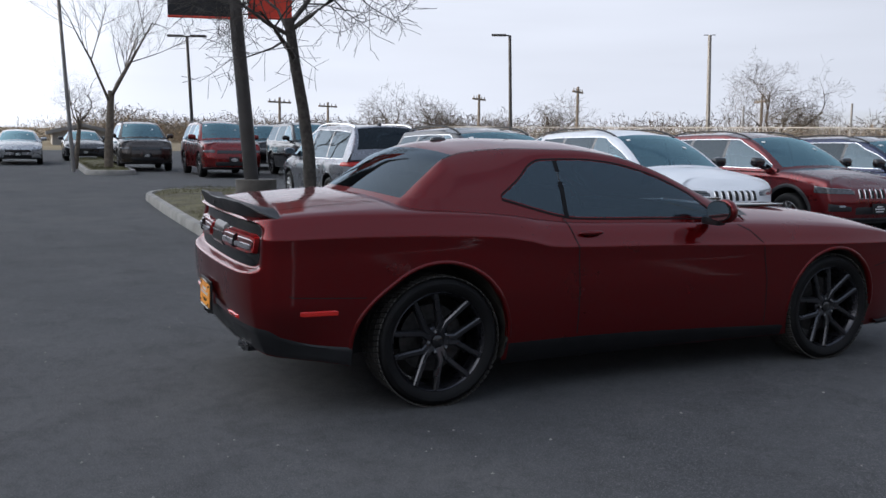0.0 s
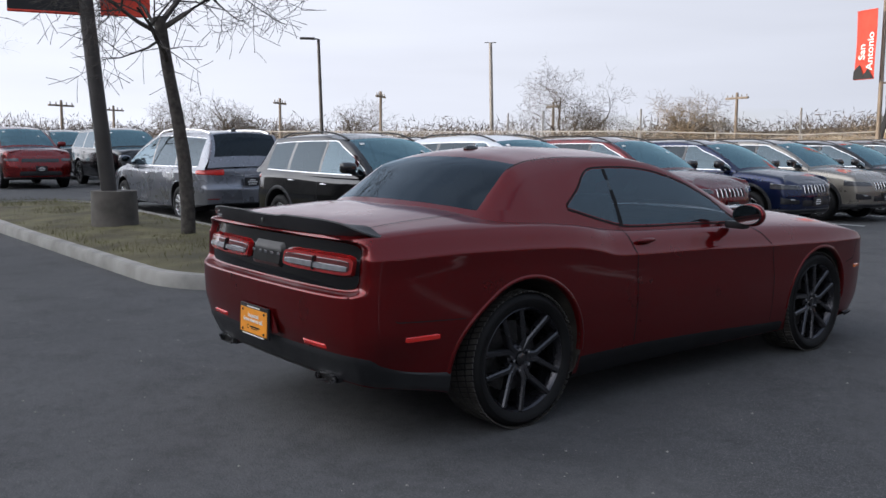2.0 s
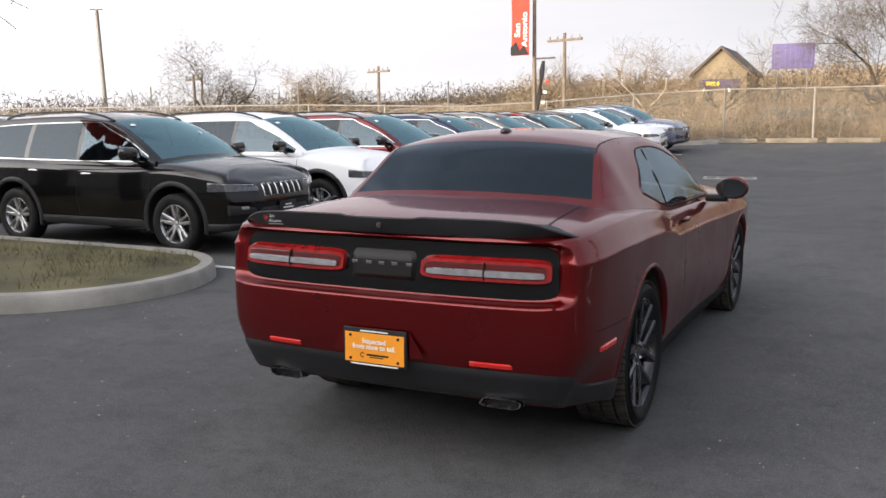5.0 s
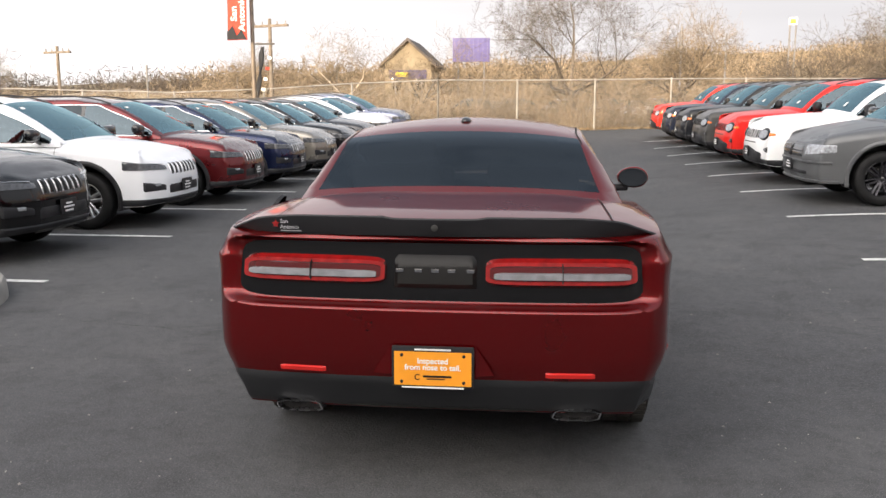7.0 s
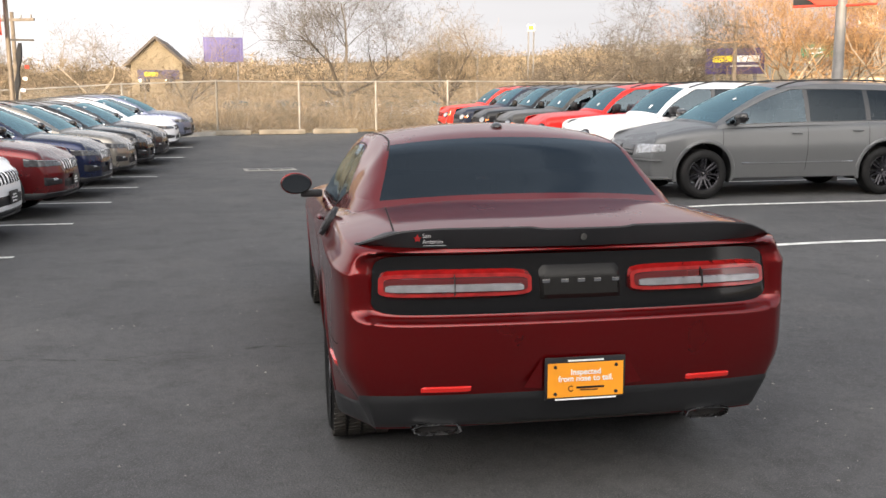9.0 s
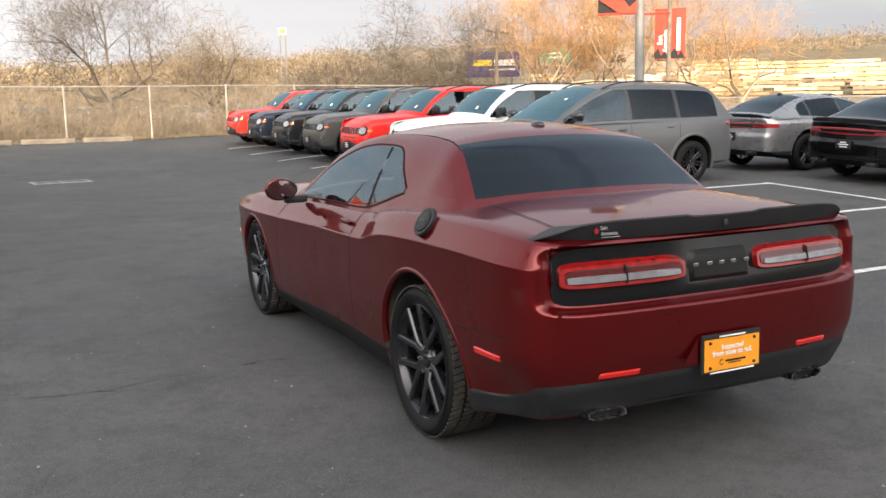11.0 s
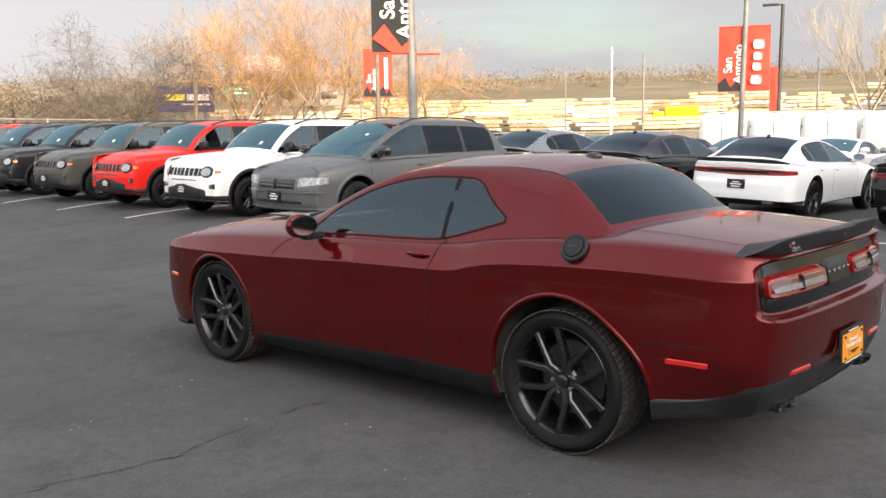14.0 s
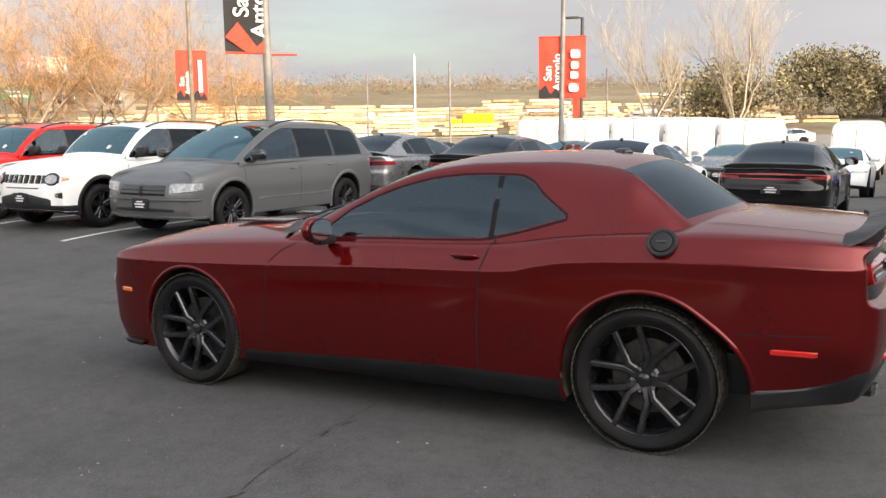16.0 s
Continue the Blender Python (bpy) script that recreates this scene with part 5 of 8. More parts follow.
    zlo = lambda q: float(sh.zbot(sh.fy(q))) - 0.004  # noqa: E731
    edge = pchip([(-1.11, 0.516), (-1.06, 0.515), (-0.99, 0.503), (-0.9, 0.455), (-0.7, 0.405), (-0.45, 0.385)])
    valance = part("lower_bumper", band(sh, q0, q1, zlo, lambda q: edge(sh.fy(q)), 0.007, both=True, cols=70, rows=8), VALANCE, c, "grey-black plastic lower rear bumper", 40)
    part("bumper_strip", band(sh, qx(0.40), q1, lambda q: 0.366, lambda q: 0.374, 0.012, both=True, cols=20, rows=4), STEEL, c)
    for s in (1, -1):
        part("reflector", patch(sh, qx(0.63), qx(0.42), 0.516, 0.546, 0.010, s, 5, 10), LAMP_GLOW, c, "red rear reflector")
        tip = bmesh.new()
        sect = [(-0.098, -0.012), (-0.088, 0.012), (-0.066, 0.020), (0.062, 0.020), (0.094, 0.012), (0.088, -0.008), (0.058, -0.020), (-0.078, -0.020)]
        rr = []
        for yy, k in ((-0.88, 0.9), (-1.020, 0.96), (-1.030, 1.0), (-1.030, 0.94), (-1.000, 0.92)):
            rr.append([tip.verts.new((s * (0.556 + a * k), yy, 0.360 + b * k)) for a, b in sect])
        for A, B in zip(rr[:-1], rr[1:]):
            for i in range(8):
                tip.faces.new((A[i], A[(i + 1) % 8], B[(i + 1) % 8], B[i]))
        tp = part("exhaust_tip", tip, mat("exhaust_steel", (0.52, 0.52, 0.53), 0.25, 1.0, noise_scale=20, rough_var=0.08), c, "steel exhaust tip", 30)
        # flat black cap standing in for the shade inside the pipe
        bore = bmesh.new()
        bore.faces.new([bore.verts.new((s * (0.556 + a * 0.915), -0.996, 0.360 + b * 0.93)) for a, b in sect])
        part("exhaust_bore", bore, SEAM, tp)
        shroud = bmesh.new()
        rr = []
        for yy, k in ((-0.88, 1.02), (-1.004, 1.06), (-1.010, 1.05), (-0.996, 1.01)):
            rr.append([shroud.verts.new((s * (0.556 + a * k), yy, 0.360 + b * k * 1.05)) for a, b in sect])
        for A, B in zip(rr[:-1], rr[1:]):
            for i in range(8):
                shroud.faces.new((A[i], A[(i + 1) % 8], B[(i + 1) % 8], B[i]))
        part("exhaust_surround", shroud, BLACK, c, "", 30)
    for s in (1, -1):
        well = bmesh.new()
        well.faces.new([well.verts.new(p) for p in ((s * 0.165, -1.107, 0.648), (s * 0.235, -1.104, 0.535), (s * 0.165, -1.107, 0.530))])
        part("plate_recess", well, RED_PAINT, c)
    plate = part("plate_frame", box(0, -1.117, 0.566, 0.318, 0.014, 0.166, 0.006), BLACK, c, "black plate frame")
    face = pose(0, -1.126, 0.562, 88)
    part("plate_card", box(0, 0, 0.0, 0.298, 0.132, 0.004, 0.0, face), ORANGE, plate, "orange inspection card")
    letters("Inspected", 0.031, WHITE, plate, face @ pose(0, 0.030, 0.004), "plate_word", bold=0.0006)
    letters("from nose to tail.", 0.031, WHITE, plate, face @ pose(0, 0.005, 0.004), "plate_word", bold=0.0006)
    part("plate_bar", box(0.018, -0.030, 0.003, 0.11, 0.008, 0.002, 0, face), SEAM, plate)
    part("plate_bar", box(0.012, -0.040, 0.003, 0.07, 0.004, 0.002, 0, face), SEAM, plate)
    part("plate_bar", box(0, 0.0750, 0.003, 0.14, 0.006, 0.002, 0, face), WHITE, plate)
    part("plate_bar", box(0, -0.0735, 0.003, 0.24, 0.006, 0.002, 0, face), WHITE, plate)
    ring = bmesh.new()
    vs = [[ring.verts.new(face @ Vector((-0.058 + r * math.cos(t), -0.033 + r * math.sin(t), 0.003))) for t in np.linspace(0.7, 5.6, 14)] for r in (0.008, 0.012)]
    for i in range(13):
        ring.faces.new((vs[0][i], vs[0][i + 1], vs[1][i + 1], vs[1][i]))
    part("plate_mark", ring, SEAM, plate)
    for sx in (-0.12, 0.12):
        for sz in (-0.052, 0.052):
            part("plate_screw", add_cone(bmesh.new(), face @ Vector((sx, sz, 0.002)), face @ Vector((sx, sz, 0.007)), 0.007, 0.006, 10), BLACK, plate)
    # flanks
    qy = sh.at_y
    top = pchip([(0.40, 0.333), (0.84, 0.335), (1.74, 0.313), (2.39, 0.285), (2.56, 0.28)])
    for s in (1, -1):
        part("sill", band(sh, qy(2.56), qy(0.40), lambda q: 0.195, lambda q: top(sh.fy(q)), 0.006, s), SILL, c, "black side sill", 40)
        dr = [(qy(0.815), 1.03), (qy(0.845), 0.95), (qy(0.866), 0.867), (qy(0.882), 0.605), (qy(0.894), 0.345)]
        part("door_gap", seam(sh, dr, 0.007, s), SEAM, c)
        part("door_gap", seam(sh, [(qy(2.12), 0.96), (qy(2.20), 0.92), (qy(2.286), 0.845), (qy(2.33), 0.587), (qy(2.36), 0.30)], 0.006, s), SEAM, c)
        part("bumper_gap", seam(sh, [(qy(-0.455), 0.648), (qy(-0.6), 0.655), (qy(-0.84), 0.668), (qy(-0.86), 0.676)], 0.005, s), SEAM, c)
        part("bumper_gap", seam(sh, [(qy(3.33), 0.64), (qy(3.46), 0.66), (qy(3.52), 0.80)], 0.005, s), SEAM, c)
        part("side_marker", patch(sh, qy(-0.590), qy(-0.82), 0.560, 0.596, 0.008, s, 5, 8), LAMP_GLOW, c, "red side marker lamp")
        part("side_marker", patch(sh, qy(3.60), qy(3.47), 0.575, 0.612, 0.008, s, 5, 8), LAMP_AMBER, c, "amber side marker lamp")
        hb = bmesh.new()
        p = sh.point(qy(0.975), 0.93)
        x0 = float(p[0])
        bmesh.ops.create_uvsphere(hb, u_segments=20, v_segments=10, radius=1, matrix=pose(s * (x0 + 0.016), 0.965, 0.945) @ Matrix.Diagonal((0.017, 0.082, 0.016, 1)))
        part("door_handle", hb, RED_PAINT, c, "body-coloured door handle")
        # near-black bulge painting the shade of the hollow behind the handle
        cup = bmesh.new()
        bmesh.ops.create_uvsphere(cup, u_segments=20, v_segments=10, radius=1, matrix=pose(s * (x0 - 0.003), 0.965, 0.924) @ Matrix.Diagonal((0.006, 0.075, 0.022, 1)))
        part("handle_cup", cup, SEAM, c)
        # arch lips
        for yc, Ra in ((-0.012, 0.430), (2.946, 0.397)):
            lip = bmesh.new()
            prev = None
            for k in range(49):
                t = -0.04 + (math.pi + 0.08) * k / 48
                cur = []
                for dr_, out in ((-0.008, -0.03), (-0.005, 0.002), (0.002, 0.006), (0.011, 0.004), (0.020, -0.002)):
                    reach = (Ra + dr_) * float(arch_reach(t, 0.20 if yc < 1 else 0.0))
                    yy, zz = yc + reach * math.cos(t), 0.380 + reach * math.sin(t)
                    q = sh.point(qy(yy), zz, out)
                    cur.append(lip.verts.new((s * float(q[0]), yy, zz)))
                if prev:
                    for i in range(4):
                        lip.faces.new((prev[i], prev[i + 1], cur[i + 1], cur[i]))
                prev = cur
            part("arch_lip", lip, RED_PAINT, c, "", 60)
        # window frame: black strip round the side glass
        outline = [(yy, float(sh.ghi(yy)) + 0.006) for yy in np.linspace(0.435, 1.98, 60)] + [(yy, float(sh.glo(yy)) - 0.006) for yy in np.linspace(1.98, 0.435, 40)]
        tr = bmesh.new()
        n = len(outline)
        rows = []
        cy, cz = 1.15, 1.15
        for yy, zz in outline:
            d = math.hypot(yy - cy, zz - cz)
            a = sh.flank(yy, zz, 0.003)
            yo, zo = yy + (yy - cy) / d * 0.006, zz + (0.007 if zz > float(sh.glo(yy)) + 0.004 else -0.009)
            b = sh.flank(yo, zo, 0.003)
            rows.append((tr.verts.new((s * a[0], a[1], a[2])), tr.verts.new((s * b[0], b[1], b[2]))))
        for i in range(n):
            A, B = rows[i], rows[(i + 1) % n]
            tr.faces.new((A[0], A[1], B[1], B[0]))
        part("window_trim", tr, SILL, c, "", 30)
        bpil = bmesh.new()
        vs = [bpil.verts.new((s * p[0], p[1], p[2])) for p in (sh.flank(0.86, 1.03, 0.002), sh.flank(0.86, 1.19, 0.002), sh.flank(0.86, 1.36, 0.002), sh.flank(0.83, 1.36, 0.002), sh.flank(0.83, 1.19, 0.002), sh.flank(0.83, 1.035, 0.002))]
        bpil.faces.new((vs[0], vs[1], vs[4], vs[5]))
        bpil.faces.new((vs[1], vs[2], vs[3], vs[4]))
        part("door_pillar", bpil, SILL, c)
    # fuel cap
    p = sh.point(qy(-0.10), 1.045)
    m = pose(-float(p[0]) - 0.004, -0.10, 1.056, 0, 0, 0) @ pose(0, 0, 0, 0, -32, 180)
    cap = part("fuel_cap", revolve([(-0.01, 0.074), (0.006, 0.074), (0.010, 0.070), (0.008, 0.056), (0.004, 0.054), (0.003, 0.05)], 32), BLACK, c, "round black fuel cap", 35, m)
    part("fuel_door", revolve([(0.0, 0.052), (0.012, 0.050), (0.015, 0.042), (0.014, 0.0005)], 28), BLACK, cap, "", 35)
    part("fuel_badge", box(0.016, 0, 0.0, 0.003, 0.05, 0.010), STEEL, cap)
    # deck and roof seams, aerial, cowl and wipers
    for s in (1, -1):
        rs = bmesh.new()
        prev = None
        for t in np.linspace(0.0, 1.0, 24):
            yy = 1.35 - 1.22 * t
            a, b = sh.top(yy, 0.958), sh.top(yy, 0.972)
            cur = (rs.verts.new((s * a[0], a[1], a[2] + 0.002)), rs.verts.new((s * b[0], b[1], b[2] + 0.002)))
            if prev:
                rs.faces.new((prev[0], prev[1], cur[1], cur[0]))
            prev = cur
        part("roof_seam", rs, SEAM, c)
        bs = bmesh.new()
        prev = None
        for t in np.linspace(0, 1, 24):
            yy = -0.26 - 0.72 * t
            q = sh.at_y(yy)
            e = sh.edge(q)
            u = 0.66 / float(e[0]) + 0.04 * t
            zz = float(e[2]) + (float(sh.zmid(yy)) - float(sh.zsh(yy))) * (1 - u ** 3.2) + 0.003
            cur = (bs.verts.new((s * float(e[0]) * u, yy, zz)), bs.verts.new((s * (float(e[0]) * u + 0.006), yy, zz - 0.001)))
            if prev:
                bs.faces.new((prev[0], prev[1], cur[1], cur[0]))
            prev = cur
        part("boot_gap", bs, SEAM, c)
    fin = bmesh.new()
    bmesh.ops.create_uvsphere(fin, u_segments=18, v_segments=10, radius=1, matrix=pose(0, 0.37, 1.474) @ Matrix.Diagonal((0.030, 0.058, 0.024, 1)))
    part("aerial", fin, GLOSS_BLACK, c, "black roof aerial")
    cowl = bmesh.new()
    grid = []
    for u in np.linspace(-1, 1, 25):
        a = sh.top(2.18, u)
        grid.append((cowl.verts.new((a[0], a[1] - 0.02, a[2] + 0.006)), cowl.verts.new((a[0] * 1.0, a[1] + 0.10, a[2] - 0.004 + 0.012 * (1 - u * u)))))
    for A, B in zip(grid[:-1], grid[1:]):
        cowl.faces.new((A[0], A[1], B[1], B[0]))
    part("cowl", cowl, BLACK, c)
    for x0, x1 in ((-0.62, -0.05), (-0.02, 0.55)):
        a, b = sh.top(2.14, x0 / 0.78), sh.top(2.02, x1 / 0.78)
        part("wiper", add_cone(bmesh.new(), (x0, a[1] + 0.03, a[2] + 0.03), (x1, b[1] + 0.02, b[2] + 0.025), 0.009, 0.006, 6), BLACK, c)
    for s in (1, -1):
        part("hood_intake", box(s * 0.33, 2.75, 1.040, 0.20, 0.42, 0.018, 0.008), GLOSS_BLACK, c)
    # door mirrors on stalks
    for s in (1, -1):
        bm = bmesh.new()
        bmesh.ops.create_uvsphere(bm, u_segments=24, v_segments=14, radius=1.0, matrix=pose(s * 1.03, 1.85, 1.065, 0, 0, s * -8) @ Matrix.Diagonal((0.108, 0.070, 0.074, 1)))
        for v in bm.verts:
            if v.co.y < 1.825:
                v.co.y = 1.825 - (1.825 - v.co.y) * 0.2
            v.co.z = 1.065 + (v.co.z - 1.065) * (1 + 0.1 * (v.co.x * s - 1.03) / 0.1)
        mr = part("door_mirror", bm, RED_PAINT, c, "body-coloured door mirror", 50)
        add = bmesh.new()
        add_box(add, s * 0.93, 1.86, 0.995, 0.15, 0.075, 0.05, 0.018, None)
        part("mirror_stalk", add, BLACK, mr, "black mirror stalk")
        rim = bmesh.new()
        bmesh.ops.create_circle(rim, cap_ends=True, segments=28, radius=1.0, matrix=pose(s * 1.03, 1.808, 1.065, 90, 0, s * 4) @ Matrix.Diagonal((0.100, 0.066, 1, 1)))
        part("mirror_rim", rim, BLACK, mr)
        gl = bmesh.new()
        bmesh.ops.create_circle(gl, cap_ends=True, segments=28, radius=1.0, matrix=pose(s * 1.03, 1.802, 1.065, 90, 0, s * 4) @ Matrix.Diagonal((0.092, 0.059, 1, 1)))
        part("mirror_glass", gl, MIRROR, mr, "mirror glass")
    # dashboard and nose
    part("dashboard", box(0, 1.92, 1.0, 1.34, 0.32, 0.10, 0.04), CABIN, c)
    part("front_splitter", band(sh, 0.0, sh.at_y(3.45), lambda q: 0.195, lambda q: 0.235, 0.03, both=True), BLACK, c)
    part("front_grille", patch_both(sh, sh.at_x(0.62, True), 0.0, 0.58, 0.70, out=0.006, rows=5, cols=12), BLACK, c)
    for s in (1, -1):
        part("headlamp", pill(sh, sh.at_x(0.45, True), sh.at_x(0.80, True), 0.60, 0.70, 0.012, s), LAMP_CLEAR, c, "headlamp")


# ---------- fittings of the parked cars ----------
def window_trim(sh, spec, c, material, width=0.007):
    y0, y1 = min(w[1] for w in spec["windows"]), max(w[0] for w in spec["windows"])
    for s in (1, -1):
        bm = bmesh.new()
        for f, sg in ((sh.ghi, 1), (sh.glo, -1)):
            prev = None
            for yy in np.linspace(y0 + 0.01, y1 - 0.01, 36):
                z = float(f(yy))
                a, b = sh.flank(yy, z - 0.002 * sg, 0.004), sh.flank(yy, z + width * sg, 0.004)
                cur = (bm.verts.new((s * a[0], a[1], a[2])), bm.verts.new((s * b[0], b[1], b[2])))
                if prev:
                    bm.faces.new((prev[0], prev[1], cur[1], cur[0]))
                prev = cur
        part("window_trim", bm, material, c, "", 30)


def arch_trim(sh, spec, c, width=0.055, material=None):
    zc = spec["tyre_r"] + 0.02
    for s in (1, -1):
        for yc in (0.0, spec["wheelbase"]):
            Ra = spec["arch_r"]
            lip = bmesh.new()
            prev = None
            for k in range(33):
                t = -0.28 + (math.pi + 0.56) * k / 32
                cur = []
                for dr_, out in ((-0.008, -0.02), (-0.006, 0.006), (0.012, 0.014), (width - 0.01, 0.012), (width, -0.003)):
                    yy, zz = yc + (Ra + dr_) * math.cos(t), zc + (Ra + dr_) * math.sin(t)
                    q = sh.point(sh.at_y(yy), zz, out)
                    cur.append(lip.verts.new((s * float(q[0]), yy, zz)))
                if prev:
                    for i in range(4):
                        lip.faces.new((prev[i], prev[i + 1], cur[i + 1], cur[i]))
                prev = cur
            part("arch_trim", lip, material or BLACK, c, "", 50)


def dealer_plate(c, y, z, facing):
    p = part("dealer_plate", box(0, y, z, 0.31, 0.012, 0.155, 0.004), BLACK, c, "black dealer plate with white bars")
    for dz, w in ((0.03, 0.12), (-0.005, 0.20), (-0.045, 0.16)):
        part("plate_bar", box(0, y + facing * 0.008, z + dz, w, 0.003, 0.018), WHITE, p)


def common_fittings(sh, spec, c, cladding=True, rails=None, trim=None, mirror=BLACK, lower=0.42, lower_rear=0.45):
    yF, yR, wb = spec["plan"][0][1], spec["plan"][-1][1], spec["wheelbase"]
    Ra = spec["arch_r"]
    bot = lambda q: float(sh.zbot(sh.fy(q))) - 0.004  # noqa: E731
    part("front_lower_bumper", band(sh, 0.0, sh.at_y(wb + Ra + 0.04), bot, lambda q: lower, 0.010, both=True, rows=5, cols=26), BLACK, c)
    part("rear_lower_bumper", band(sh, sh.at_y(-Ra - 0.04), sh.length, bot, lambda q: lower_rear, 0.010, both=True, rows=5, cols=26), BLACK, c)
    for s in (1, -1):
        part("sill", band(sh, sh.at_y(wb - Ra - 0.02), sh.at_y(Ra + 0.02), bot, lambda q: 0.40 if cladding else 0.30, 0.008, s, 5, 20), BLACK, c)
        for k, w in enumerate(spec["windows"][:2]):
            yy = min(w) + 0.16
            z = float(sh.zsh(yy)) - 0.13
            p = sh.point(sh.at_y(yy), z)
            h = bmesh.new()
            bmesh.ops.create_uvsphere(h, u_segments=12, v_segments=6, radius=1, matrix=pose(s * (float(p[0]) + 0.014), yy, z) @ Matrix.Diagonal((0.018, 0.095, 0.017, 1)))
            part("door_handle", h, trim if trim is CHROME else spec["paint"], c)
            yg = min(w) - 0.02
            part("door_gap", seam(sh, [(sh.at_y(yg), float(sh.zsh(yg)) - 0.02), (sh.at_y(yg), 0.62), (sh.at_y(yg + 0.02), 0.40)], 0.008, s), SEAM, c)
        yg = spec["windows"][0][0] + 0.06
        part("door_gap", seam(sh, [(sh.at_y(yg), float(sh.zsh(yg)) - 0.03), (sh.at_y(yg), 0.62), (sh.at_y(yg - 0.05), 0.40)], 0.008, s), SEAM, c)
        if rails:
            y0, y1 = spec["windows"][0][1] + 0.35, spec["rear_window"][0] + 0.12
            bm = bmesh.new()
            prev = None
            for t in np.linspace(0, 1, 14):
                yy = y0 + (y1 - y0) * t
                a = sh.top(yy, 0.90)
                lift = 0.045 * min(1, 8 * t, 8 * (1 - t)) - 0.004
                cur = [bm.verts.new((s * (a[0] + dx), a[1], a[2] + lift + dz)) for dx, dz in ((-0.016, 0), (-0.012, 0.022), (0.012, 0.022), (0.016, 0))]
                if prev:
                    for i in range(4):
                        bm.faces.new((prev[i], prev[(i + 1) % 4], cur[(i + 1) % 4], cur[i]))
                prev = cur
            part("roof_rail", bm, rails, c, "", 40)
    if cladding:
        arch_trim(sh, spec, c)
    window_trim(sh, spec, c, trim or GLOSS_BLACK)
    wy = spec["windows"][0][0] - 0.16
    mirrors(c, float(sh.flank(wy, float(sh.glo(wy)))[0]) + 0.03, wy, float(sh.glo(wy)) + 0.10, mirror, 1.05)
    # price slip on the windshield
    yy = spec["windshield"][1] + 0.12
    for u0, u1, d in ((0.70, 0.80, 0.05), (-0.55, -0.47, 0.30)):
        bm = bmesh.new()
        vs = [bm.verts.new(tuple(sh.top(yy + d + dd, u) + np.array([0, 0.004, 0.006]))) for dd, u in ((0, u0), (0, u1), (0.05, u1), (0.05, u0))]
        bm.faces.new(vs)
        part("window_slip", bm, WHITE, c)
    part("dashboard", box(0, spec["windshield"][0] - 0.25, float(sh.zsh(spec["windshield"][0])) + 0.0, spec["half_width"] * 1.4, 0.35, 0.08, 0.03), CABIN, c)


def slots(sh, c, x_half, z0, z1, n=7, frame_mat=None, deep=None):
    fx = lambda x: sh.at_x(abs(x), True)  # noqa: E731
    step = 2 * x_half / n
    for k in range(n):
        xc = -x_half + (k + 0.5) * step
        w = step * 0.72
        for mt, g, out in ((frame_mat, 1.0, 0.010), (SEAM, 0.80, 0.016)):
            if mt is None:
                continue
            lo, hi = z0 + (1 - g) * 0.02, z1 - (1 - g) * 0.02
            a, b = abs(xc) - w / 2 * g, abs(xc) + w / 2 * g
            if abs(xc) < 0.01:
                bm = patch_both(sh, fx(b), 0.0, lo, hi, out=out, rows=9, cols=6)
            else:
                bm = patch(sh, fx(b), fx(a), lo, hi, out, 1 if xc > 0 else -1, 9, 8)
            part("grille_slot" if g == 1.0 else "grille_opening", bm, mt, c, "", 30)


def mid_suv_fittings(sh, spec, c, trim=CHROME, dark_lamps=True):
    yF, yR = spec["plan"][0][1], spec["plan"][-1][1]
    fx = lambda x: sh.at_x(x, True)  # noqa: E731
    common_fittings(sh, spec, c, True, BLACK, trim, GLOSS_BLACK, lower=0.385)
    slots(sh, c, 0.40, 0.665, 0.825, 7, BRIGHT)
    for s in (1, -1):
        part("headlamp", patch(sh, fx(0.44), sh.at_y(yF - 0.46), 0.705, 0.835, 0.014, s, 9, 16, (0.55, 0.05), (-0.005, 0.03)), LAMP_DARK, c, "dark slim headlamp")
        part("lamp_strip", patch(sh, fx(0.48), sh.at_y(yF - 0.34), 0.800, 0.816, 0.017, s, 4, 12, (0, 0.3), (0.0, 0.03)), LAMP_CLEAR, c)
        part("fog_lamp_bezel", patch(sh, fx(0.50), fx(0.84), 0.46, 0.61, 0.010, s, 6, 8, (0.5, 0.0), (-0.02, 0.0)), BLACK, c)
        part("fog_lamp", patch(sh, fx(0.60), fx(0.70), 0.53, 0.575, 0.018, s, 5, 6), LAMP_CLEAR, c)
        part("tail_lamp", patch(sh, sh.at_y(yR + 0.35), sh.at_x(0.50, False), 0.93, 1.055, 0.012, s, 6, 14, (0.4, 0.1)), LAMP_RED, c, "red tail lamp")
    part("lower_grille", patch_both(sh, fx(0.48), 0.0, 0.42, 0.56, out=0.008, rows=5, cols=8), BLACK, c)
    part("skid_strip", patch_both(sh, fx(0.5), 0.0, 0.29, 0.325, out=0.020, rows=4, cols=8), STEEL, c)
    dealer_plate(c, yF + 0.018, 0.52, 1)
    dealer_plate(c, yR - 0.018, 0.72, -1)


